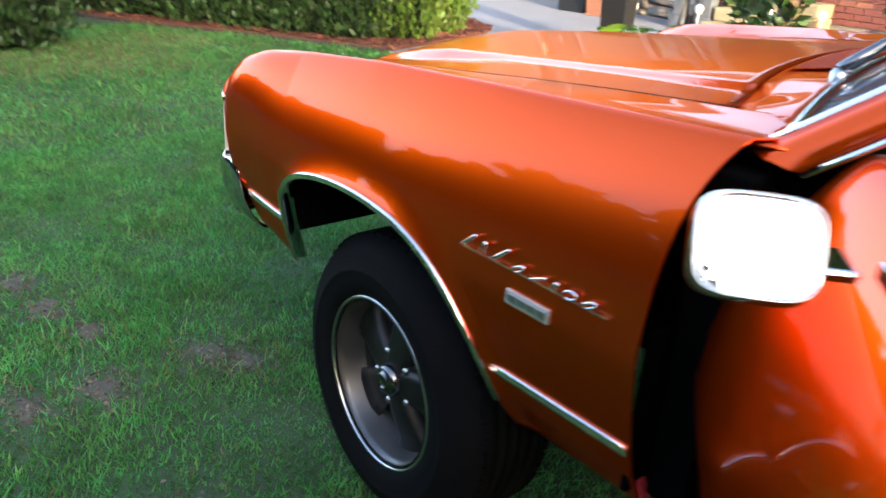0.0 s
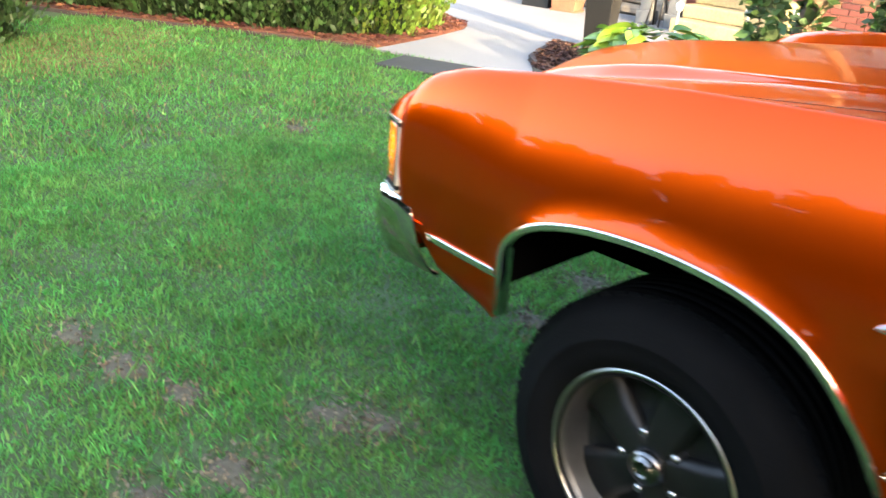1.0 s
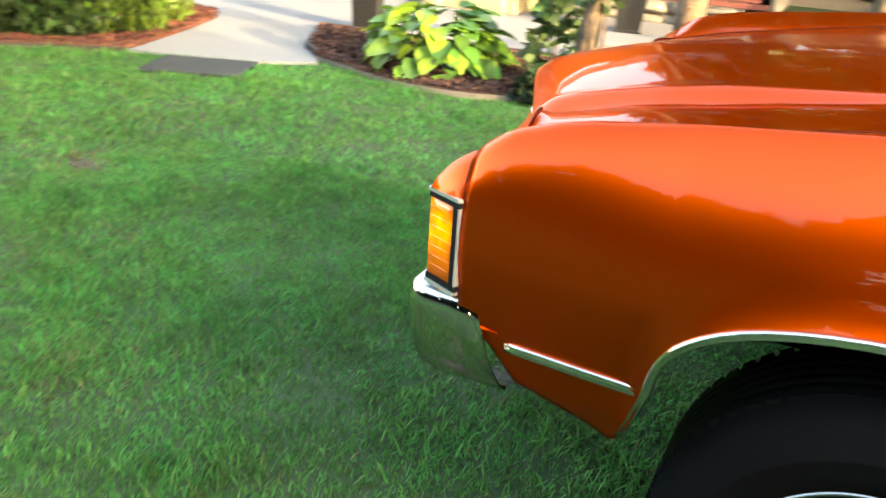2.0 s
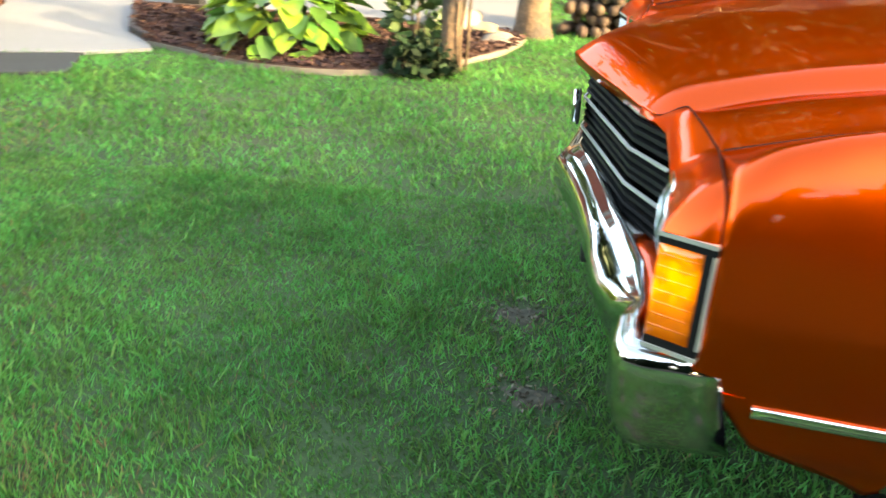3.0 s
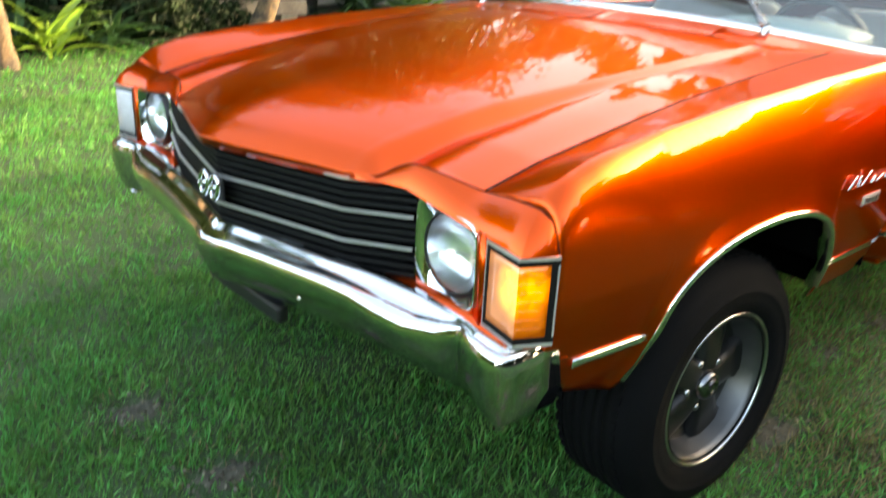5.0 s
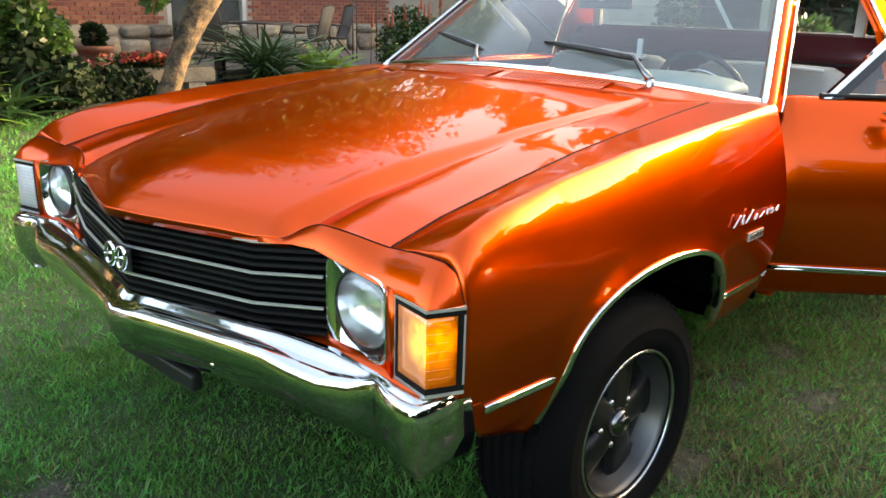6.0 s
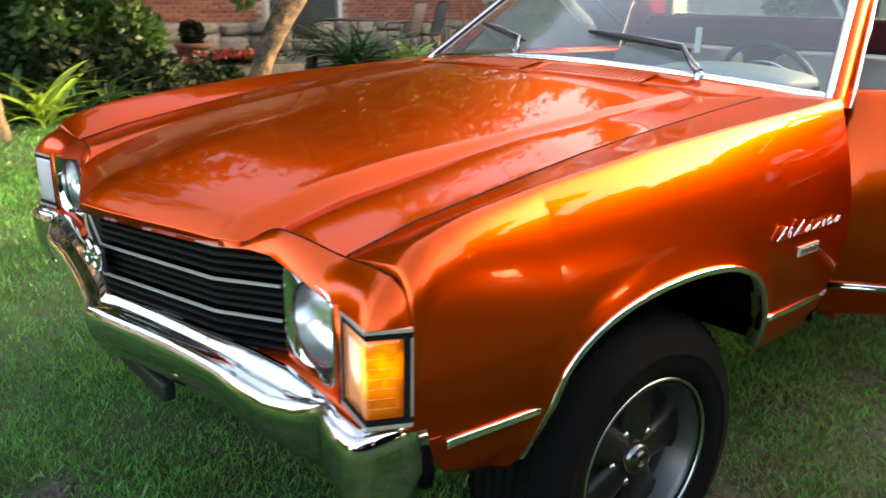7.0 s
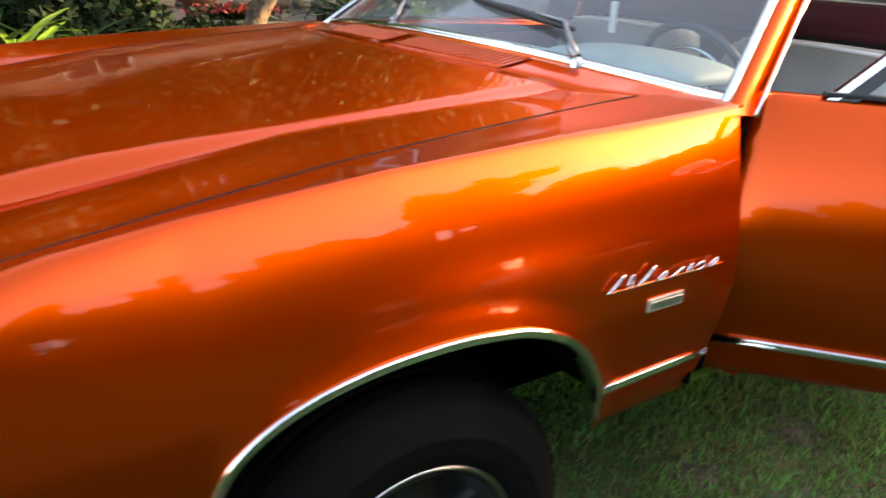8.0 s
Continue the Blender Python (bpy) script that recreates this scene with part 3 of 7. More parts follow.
for s in (-1, 1):
    rows = []
    for u, x, z in NOSE_TOP:
        a, v, b = nose_lip(u)
        top, end = Vector((x, s * u, z)), Vector((a, s * v, b))
        bend = Vector((a + 0.30 * (x - a), s * (u * 0.4 + v * 0.6), b + 0.68 * (z - b)))
        curve = [tuple((1 - t) ** 2 * top + 2 * t * (1 - t) * bend + t * t * end) for t in (0, 0.02, 0.2, 0.4, 0.6, 0.8, 0.98, 1.0)]
        rows.append([(x + 0.003, s * (u - 0.002), z - 0.015)] + curve + [(a + 0.014, s * (v - 0.004), b - 0.006)])
    part("nose_panel", grid("nose_panel", rows, flip=(s > 0)), PAINT, car, thick=0.003)
    # dark tube drawn as the shade in the nose panel's seam
    part("nose_seam", tube([(x + 0.001, s * u, z + 0.0007) for u, x, z in NOSE_TOP if u > 0.714], 0.0013, 6), SEAMDARK, car)
    # strip between headlamp and corner lamp, and the filler above the bumper
    part("lamp_divider", grid("lamp_divider", [[(x, s * y, z) for y, x in ((0.774, -0.745), (0.777, -0.767), (0.795, -0.772), (0.800, -0.745))] for x0, z in ((0, 0.875), (0, 0.80), (0, 0.69))], flip=(s > 0)), PAINT, car, thick=0.003)
    rows = []
    for u, xb, zb, xt, zt in ((0.50, -0.80, 0.672, -0.778, 0.690), (0.56, -0.80, 0.672, -0.767, 0.703), (0.62, -0.79, 0.672, -0.762, 0.707), (0.70, -0.78, 0.670, -0.764, 0.707), (0.77, -0.78, 0.668, -0.768, 0.706), (0.83, -0.785, 0.668, -0.770, 0.702), (0.88, -0.785, 0.668, -0.772, 0.702),
                              (0.905, -0.76, 0.668, -0.760, 0.704), (0.912, -0.71, 0.668, -0.720, 0.706)):
        low = 0.56 if u < 0.8 else 0.645
        rows.append([(xb + 0.06, s * u, low), (xb + 0.02, s * u, zb - 0.02), (xb, s * u, zb), ((xb + xt) / 2 - 0.006, s * u, (zb + zt) / 2 + 0.004), (xt, s * u, zt), (xt + 0.03, s * u, zt + 0.004)])
    part("lamp_filler", grid("lamp_filler", rows, flip=(s < 0)), PAINT, car, thick=0.003)

# headlamps: a wide chrome square round a domed round lamp
LAMP_Y, LAMP_Z = 0.686, 0.797
for s in (-1, 1):
    lamp = part("headlamp", box(0.012, 0.19, 0.18, (-0.688, s * 0.674, 0.797)), BLACK, car)
    rows = [[] for _ in range(6)]
    for k in range(64):
        a = 2 * math.pi * k / 64
        c, q = math.cos(a), math.sin(a)
        m = (abs(c) ** 9 + abs(q) ** 9) ** (1 / 9)
        u = c / m
        y = 0.674 + 0.099 * u
        hi, lo = 0.884 - 0.006 * u, 0.698 + 0.008 * u
        z = (hi + lo) / 2 + (hi - lo) / 2 * q / m
        x0 = -0.752 - 0.010 * u
        for row, f, x in ((rows[0], 0.0, x0 + 0.035), (rows[1], 0.0, x0 - 0.004), (rows[2], 0.06, x0 - 0.008), (rows[3], 0.16, x0 - 0.004)):
            ry, rz = LAMP_Y + 0.083 * c, LAMP_Z + 0.083 * q
            row.append((x, s * (y + (ry - y) * f * 2), z + (rz - z) * f * 2))
        rows[4].append((-0.744, s * (LAMP_Y + 0.0835 * c), LAMP_Z + 0.0835 * q))
        rows[5].append((-0.738, s * (LAMP_Y + 0.080 * c), LAMP_Z + 0.080 * q))
    part("bezel", grid("bezel", rows, closed=True, flip=(s > 0)), CHROME, lamp, "chrome square headlamp bezel")
    hub = (0, s * LAMP_Y, LAMP_Z)
    part("lamp_seal", lathe([(0.078, -0.742), (0.0785, -0.750), (0.0802, -0.751), (0.0815, -0.742)], 48, "x", hub), BLACK, lamp)
    part("reflector_bowl", lathe([(0.0002, -0.6965), (0.02, -0.6985), (0.04, -0.7055), (0.06, -0.719), (0.07, -0.730), (0.078, -0.744)], 40, "x", hub), BOWL, lamp)
    dome = [(0.0, -0.772), (0.027, -0.770), (0.054, -0.763), (0.072, -0.754), (0.0785, -0.748)]
    rows = []
    for i in range(25):
        r = 0.0785 * i / 24
        x = table(r, dome)
        ring = []
        for k in range(96):
            y, z = r * math.cos(math.tau * k / 96), r * math.sin(math.tau * k / 96)
            flute = 0.0011 * math.sin(y * 2 * math.pi / 0.0125) if z < 0.035 and r < 0.074 else 0.0
            ring.append((x + flute, s * LAMP_Y + y, LAMP_Z + z))
        rows.append(ring)
    glass = part("lamp_glass", facing(grid("lamp_glass", rows, closed=True), hub), LENS, lamp, "clear domed headlamp glass")

# corner lamps: a front face, a fold and a side face
for s in (-1, 1):
    lamp = part("corner_lamp", box(0.03, 0.10, 0.13, (-0.735, s * 0.86, 0.785)), BLACK, car)
    inner, fold, rear = (-0.768, 0.797), (-0.789, 0.897), (-0.722, 0.930)

    def face(a, b, z0, z1, lift, p, q):
        out = []
        for t in (p, q):
            x, y = a[0] + (b[0] - a[0]) * t, a[1] + (b[1] - a[1]) * t
            out.append((x - lift * 0.8, s * (y + lift * 0.5), z0, z1))
        (xa, ya, _, _), (xb, yb, _, _) = out
        return [[(xa + (xb - xa) * k / 4, ya + (yb - ya) * k / 4, z0 + (z1 - z0) * j / 8 + (0.0 if j in (0, 8) else 0.0)) for k in range(5)] for j in range(9)]

    front, side = (AMBER_LIT, AMBER) if s < 0 else (FROSTED, AMBER_OFF)
    part("front_lens", grid("front_lens", face(inner, fold, 0.718, 0.852, 0.001, 0.10, 1.0), flip=(s > 0)), front, lamp, "lit turn-signal lens" if s < 0 else "clear ribbed lens", thick=0.004)
    part("side_lens", grid("side_lens", face(fold, rear, 0.718, 0.852, 0.001, 0.0, 0.80), flip=(s > 0)), side, lamp, "amber side-marker lens", thick=0.004)
    for j in range(7):
        z = 0.735 + 0.017 * j
        a, b = Vector((fold[0] - 0.001, s * (fold[1] + 0.0005), z)), Vector((fold[0] + (rear[0] - fold[0]) * 0.78 - 0.001, s * (fold[1] + (rear[1] - fold[1]) * 0.78 + 0.0005), z))
        part("rib", tube([a, b], 0.0009, 5), side, lamp)
    if s > 0:
        for j in range(11):
            t = 0.16 + 0.072 * j
            x, y = inner[0] + (fold[0] - inner[0]) * t - 0.0035, inner[1] + (fold[1] - inner[1]) * t
            part("rib", tube([(x, s * y, 0.722), (x, s * y, 0.848)], 0.0011, 5), FROSTED, lamp)
        for j in range(12):
            z = 0.727 + 0.0105 * j
            part("rib", tube([(inner[0] + (fold[0] - inner[0]) * t - 0.0035, s * (inner[1] + (fold[1] - inner[1]) * t), z) for t in (0.12, 0.98)], 0.0010, 5), STEEL, lamp)
    for z0, z1, mat, nm in ((0.852, 0.862, SLAT, "lens_seal"), (0.862, 0.868, SATIN, "lamp_rim"), (0.707, 0.718, SLAT, "lens_seal"), (0.701, 0.707, SATIN, "lamp_rim")):
        lift = 0.003 if mat is SLAT else 0.005
        rows = [[(x - lift, s * (y + lift * 0.7), z) for x, y in (inner, fold, rear)] for z in (z0, z1)]
        part(nm, grid(nm, rows, smooth=False, flip=(s > 0)), mat, lamp, thick=0.012)
    for t0, t1, (xa, ya), (xb, yb), mat, nm in ((0.0, 0.035, inner, fold, SATIN, "lamp_rim"), (0.035, 0.10, inner, fold, SLAT, "lens_seal"), (0.80, 0.95, fold, rear, SLAT, "lens_seal"), (0.95, 1.0, fold, rear, SATIN, "lamp_rim")):
        ends = [(xa + (xb - xa) * t, ya + (yb - ya) * t) for t in (t0, t1)]
        part(nm, grid(nm, [[(x - 0.003, s * (y + 0.002), z) for x, y in ends] for z in (0.704, 0.865)], smooth=False, flip=(s > 0)), mat, lamp, thick=0.010)

# grille
grille = part("grille", grid("grille_backing", [[(x + 0.055, y, z) for y, x in ((-0.59, -0.742), (-0.40, -0.800), (0, -0.905), (0.40, -0.800), (0.59, -0.742))] for z in (0.655, 0.880)], smooth=False), DARK, car, "black slatted grille with bright bars", thick=0.004)


def across(z, back):
    return [(-0.752 + back, -0.573, z + 0.021), (-0.804 + back, -0.40, z), (-0.888 + back, 0.0, z - 0.012), (-0.804 + back, 0.40, z), (-0.752 + back, 0.573, z + 0.021)]


def bar(z, back, deep, tall, slope=0.0):
    return sweep(across(z, back), [(-deep / 2, -tall / 2), (deep / 2, -tall / 2), (deep / 2, tall / 2 + slope * deep), (-deep / 2, tall / 2)], "bar")


for z in (0.690, 0.708, 0.727, 0.766, 0.781, 0.797, 0.833, 0.850, 0.866):
    part("slat", bar(z, 0.016, 0.026, 0.007), SLAT, grille)
for z, tall in ((0.747, 0.0040), (0.815, 0.0040)):
    part("bright_bar", bar(z, -0.001, 0.005, tall, 0.30), SATIN, grille, "bright horizontal grille bar")
part("grille_trim", bar(0.882, 0.010, 0.012, 0.004, 0.3), SATIN, grille)
part("grille_trim", bar(0.672, 0.006, 0.016, 0.004, 0.3), SATIN, grille)
for s in (-1, 1):
    part("end_plate", box(0.03, 0.005, 0.20, (-0.715, s * 0.574, 0.787)), BLACK, grille)
# emblem: two bright loops on a dark plate
emblem = part("emblem", box(0.008, 0.112, 0.056, (-0.900, 0, 0.780), 0.003), BLACK, grille, "chrome emblem of two rounded loops on the grille")
for y in (-0.027, 0.027):
    part("loop", tube([(-0.908, y + 0.020 * math.cos(a) - 0.006 * math.sin(a), 0.782 + 0.027 * math.sin(a)) for a in np.linspace(0, 2 * math.pi, 25)], 0.0068, 8), CHROME, emblem)
    part("crossbar", tube([(-0.909, y - 0.018, 0.786), (-0.909, y + 0.018, 0.778)], 0.006, 8), CHROME, emblem)

# front bumper
BUMP = [(-0.940, 0.0, 0.672), (-0.918, 0.08, 0.674), (-0.897, 0.20, 0.678), (-0.881, 0.32, 0.683), (-0.871, 0.42, 0.688), (-0.862, 0.50, 0.692), (-0.858, 0.58, 0.692), (-0.846, 0.66, 0.690), (-0.824, 0.725, 0.684), (-0.803, 0.768, 0.680),
        (-0.810, 0.786, 0.683), (-0.822, 0.820, 0.684), (-0.828, 0.860, 0.683), (-0.825, 0.890, 0.681), (-0.812, 0.908, 0.680), (-0.785, 0.916, 0.680), (-0.735, 0.917, 0.679), (-0.687, 0.915, 0.678)]
line = [(x, -y, z) for x, y, z in BUMP[:0:-1]] + BUMP
rows = []
for i, p in enumerate(line):
    a, b = Vector(line[max(i - 1, 0)]), Vector(line[min(i + 1, len(line) - 1)])
    t = (b - a)
    t.z = 0
    t.normalize()
    out = Vector((-t.y, t.x, 0)) * 1.0
    if out.x > 0.3 or (abs(p[1]) > 0.90 and out.y * p[1] < 0):
        out = -out
    u = abs(p[1])
    deep = table(u, [(0, 0.060), (0.44, 0.053), (0.52, 0.060), (0.60, 0.070), (0.68, 0.066), (0.725, 0.046), (0.772, 0.02), (0.86, 0.03), (1, 0.015)])
    tall = table(u, [(0, 0.140), (0.5, 0.135), (0.72, 0.135), (0.80, 0.160), (0.95, 0.172)])
    P = Vector(p)
    edge = 0.020 - 0.62 * max(0.0, deep - 0.012)
    front = min(0.015, deep * 0.4)
    fold = edge + 0.4 * max(0.0, deep * 0.6 - front)
    prof = [(-deep - 0.012, 0.004), (-deep, 0.022), (-deep * 0.80, (fold + 0.022) / 2), (-deep * 0.62, fold + 0.001), (-deep * 0.58, fold - 0.0012), ((-deep * 0.58 - front) / 2, (fold + edge) / 2), (-front, edge + 0.0005), (-front * 0.6, edge - 0.002), (-0.003, edge - 0.009), (0.001, edge - 0.020), (0.001, edge - 0.034),
            (-0.003, -tall * 0.50), (-0.012, -tall * 0.66), (-0.026, -tall * 0.84), (-0.042, -tall * 0.96), (-0.052, -tall), (-0.065, -tall)]
    slant = 0.28 * max(0.0, min(1.0, (p[0] + 0.812) / 0.12)) if u > 0.90 else 0.0
    rows.append([tuple(P + out * o * (1.0 if u < 0.90 else 1.0) + Vector((-h * slant, 0, h))) for o, h in prof])
bumper = part("front_bumper", grid("front_bumper", rows, flip=True), BUMPER, car, "chrome V-shaped front bumper", thick=0.004)
for s in (-1, 1):
    part("bumper_bolt", lathe([(0.0, -0.004), (0.009, -0.002), (0.012, 0.004)], 12, "x", (-0.87, s * 0.33, 0.60)), CHROME, bumper)
part("plate_bracket", box(0.030, 0.36, 0.045, (-0.845, -0.04, 0.508), 0.008), BLACK, car, "black empty number-plate bracket")
for y in (-0.10, 0.08):
    part("bracket_arm", box(0.03, 0.03, 0.08, (-0.83, y, 0.55)), BLACK, car)

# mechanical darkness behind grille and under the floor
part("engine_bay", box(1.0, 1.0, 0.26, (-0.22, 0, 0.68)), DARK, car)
part("chassis", boxes([((3.4, 0.10, 0.12), (2.1, -0.45, 0.40)), ((3.4, 0.10, 0.12), (2.1, 0.45, 0.40)), ((0.10, 1.2, 0.10), (0.0, 0, 0.37)), ((0.12, 1.3, 0.12), (2.95, 0, 0.36)), ((1.2, 0.5, 0.3), (0.5, 0, 0.50))]), DARK, car)
part("cab_floor", box(1.5, 1.66, 0.06, (1.28, 0, 0.50)), DARK, car)


# wheels
def wheel(x, s):
    y0 = s * 0.905
    w = part("wheel", lathe([(0.192, 0.000), (0.20, -0.02), (0.19, -0.10), (0.185, -0.20)][::-1], 40, "y", (0, 0, 0)), RIM, car, "grey five-spoke wheel with bright trim ring")
    w.matrix_basis = pose(x, y0, 0.346, 0, 0, (0 if s > 0 else 180) - (3.0 if x < 1 else 0))
    # local y points out of the car
    prof = [(0.200, -0.012), (0.208, 0.003), (0.213, 0.004), (0.218, 0.009), (0.245, 0.014), (0.262, 0.0145), (0.264, 0.0155), (0.268, 0.0155), (0.270, 0.014), (0.300, 0.006), (0.318, -0.006), (0.330, -0.022), (0.341, -0.040)]
    for k in range(5):
        y = -0.050 - 0.030 * k
        prof += [(0.346, y), (0.3465, y - 0.022), (0.340, y - 0.0235), (0.340, y - 0.0285)]
    prof += [(0.344, -0.200), (0.330, -0.222), (0.285, -0.245), (0.21, -0.235)]
    tyre = part("tyre", lathe(prof, 72, "y"), RUBBER, w, "black radial tyre")
    lugs = []
    for k in range(64):
        a = 2 * math.pi * k / 64
        for yy in (-0.044, -0.206):
            lugs.append((a, yy))
    verts, faces = [], []
    for a, yy in lugs:
        o = len(verts)
        for r in (0.330, 0.3455):
            for da, dy in ((-0.032, -0.010), (0.032, -0.010), (0.032, 0.008), (-0.032, 0.008)):
                verts.append((r * math.cos(a + da), yy + dy, r * math.sin(a + da)))
        faces += [tuple(o + i for i in f) for f in ((4, 5, 6, 7), (0, 4, 7, 3), (1, 2, 6, 5), (0, 1, 5, 4), (3, 7, 6, 2))]
    tagged(part("tread", mesh_of("tread", verts, faces), RUBBER, tyre), kind="stuff")
    part("barrel", lathe([(0.170, -0.075), (0.178, -0.050), (0.186, -0.022), (0.191, -0.008), (0.196, -0.006)], 64, "y"), RINGGREY, w)
    part("trim_ring", lathe([(0.198, -0.010), (0.1985, 0.000), (0.201, 0.004), (0.206, 0.003), (0.209, -0.004), (0.209, -0.010)], 64, "y"), STEEL, w, "dull bright trim ring")
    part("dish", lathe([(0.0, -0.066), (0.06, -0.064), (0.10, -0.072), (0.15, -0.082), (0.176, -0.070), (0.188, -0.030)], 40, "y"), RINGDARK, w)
    for k in range(5):
        a = 2 * math.pi * k / 5 + 0.52
        rows = []
        for r, half, h in ((0.035, 0.036, -0.038), (0.075, 0.042, -0.040), (0.115, 0.047, -0.046), (0.150, 0.056, -0.054), (0.180, 0.072, -0.052)):
            c, q = math.cos(a), math.sin(a)
            rows.append([(r * c - w2 * q, h - d, r * q + w2 * c) for w2, d in ((-half, 0.035), (-half, 0.006), (-half * 0.55, 0.0), (half * 0.55, 0.0), (half, 0.006), (half, 0.035))])
        part("spoke", grid("spoke", rows), RIM, w)
        b = a + math.pi / 5
        part("lug_nut", lathe([(0.0, -0.038), (0.008, -0.040), (0.010, -0.046), (0.011, -0.075)], 6, "y", (0.066 * math.cos(b), 0, 0.066 * math.sin(b))), STEEL, w)
    part("hub_cap", lathe([(0.0, -0.016), (0.014, -0.016), (0.015, -0.013), (0.020, -0.013), (0.021, -0.017), (0.030, -0.018), (0.036, -0.024), (0.040, -0.036), (0.042, -0.075)], 32, "y"), HUB, w, "steel centre cap")
    part("valve", tube([(0.15, -0.08, -0.11), (0.15, -0.055, -0.112)], 0.005, 6), BLACK, w)
    return w


for x in (-0.034, 2.92):
    for s in (-1, 1):
        wheel(x, s)

# badges on the flank: a bright script and a small plate
for s in (-1, 1):
    script = part("script_badge", box(0.32, 0.003, 0.0025, (0.456, s * (side_y(0.45, 0.82) + 0.003), 0.824)), CHROME, car, "chrome script badge on the fender")
    letters, x = ((0.034, 0.040), (0.012, 0.034), (0.040, 0.044), (0.022, 0.020), (0.034, 0.020), (0.010, 0.022), (0.024, 0.020), (0.024, 0.020)), 0.290
    for k, (w, h) in enumerate(letters):
        h *= 0.72
        y = s * (side_y(0.45, 0.83) + 0.005)
        loop = [(x + w * (0.5 - 0.5 * math.cos(a)) + 0.25 * (h * (0.5 - 0.5 * math.cos(a * 0.5))), y, 0.824 + h * (0.5 - 0.5 * math.cos(a + 0.6 * k % 1.2))) for a in np.linspace(0.3, 5.6, 11)]
        part("stroke", tube(loop, 0.0025, 6), CHROME, script)
        x += w + 0.0145
    plate = part("engine_badge", box(0.098, 0.006, 0.026, (0.457, s * (side_y(0.45, 0.77) + 0.002), 0.776), 0.002), SATIN, car, "small bright rectangular badge")
    part("badge_inlay", boxes([((0.016, 0.004, 0.013), (0.424 + 0.022 * k, s * (side_y(0.45, 0.77) + 0.005), 0.776)) for k in range(4)]), STEEL, plate)
part("reflector", mesh_of("reflector", [(0.645, -0.885, 0.505), (0.678, -0.884, 0.498), (0.674, -0.905, 0.55), (0.658, -0.904, 0.53), (0.645, -0.87, 0.505), (0.678, -0.87, 0.498), (0.674, -0.89, 0.55), (0.658, -0.89, 0.53)],
     [(0, 1, 2, 3), (7, 6, 5, 4), (0, 4, 5, 1), (1, 5, 6, 2), (2, 6, 7, 3), (3, 7, 4, 0)]), RED_LENS, car)

# windscreen, pillars and roof
TOP = [(0.0, 1.17, 1.500), (0.3, 1.178, 1.497), (0.55, 1.20, 1.487), (0.66, 1.225, 1.475)]


def screen_point(v, t):
    """v: -1 to 1 across, t: 0 at the base to 1 at the roof."""
    u = abs(v)
    xb, zb = windscreen_base(u * 0.835)
    yt = u * 0.66
    xt = table(yt, [(a, b) for a, b, _ in TOP])
    zt = table(yt, [(a, c) for a, _, c in TOP])
    y = u * 0.835 + (yt - u * 0.835) * t
    return (xb + (xt - xb) * t - 0.03 * math.sin(math.pi * t) * (1 - u * u), math.copysign(y, v), zb + (zt - zb) * t)


glass = part("windscreen", facing(grid("windscreen", [[screen_point(v, t) for v in np.linspace(-1, 1, 25)] for t in np.linspace(0.0, 1, 11)]), (1.6, 0, 0.9)), GLASS, car, "slightly green windscreen glass")
glass.visible_shadow = False
rows = []
for v in np.linspace(-1.0, 1.0, 33):
    p = Vector(screen_point(v, 0.0))
    rows.append([tuple(p + Vector(d)) for d in ((-0.013, 0, -0.010), (-0.012, 0, 0.000), (-0.009, 0, 0.004), (-0.005, 0, 0.006), (0.003, 0, 0.008))])
part("screen_moulding", grid("screen_moulding", rows, flip=True), CHROME, car, "bright windscreen moulding", thick=0.003)
for s in (-1, 1):
    rows, rows2, rows3 = [], [], []
    for t in np.linspace(-0.06, 1, 12):
        p, q = Vector(screen_point(s * 1.0, t)), Vector(screen_point(s * 0.965, t))
        rows.append([tuple(p + Vector(d)) for d in ((-0.004, -s * 0.018, 0.010), (-0.014, -s * 0.013, 0.010), (-0.017, s * 0.003, 0.008), (-0.008, s * 0.008, 0.004))])
        rows2.append([tuple(p + Vector(d)) for d in ((-0.010, s * 0.008, 0.004), (0.012, s * 0.020, 0), (0.055, s * 0.026, -0.004), (0.066, s * 0.016, -0.006), (0.060, -s * 0.02, -0.01), (0.01, -s * 0.03, -0.008))])
        rows3.append([tuple(p + Vector(d)) for d in ((0.064, s * 0.018, -0.006), (0.066, s * 0.027, -0.006), (0.075, s * 0.027, -0.008), (0.077, s * 0.012, -0.008))])
    part("screen_side_moulding", grid("screen_side_moulding", rows, flip=(s > 0)), CHROME, car, "bright windscreen pillar moulding", thick=0.003)
    part("windscreen_pillar", grid("windscreen_pillar", rows2, closed=True, flip=(s > 0)), PAINT, car)
    part("door_seal_moulding", grid("door_seal_moulding", rows3, flip=(s > 0)), CHROME, car, thick=0.002)

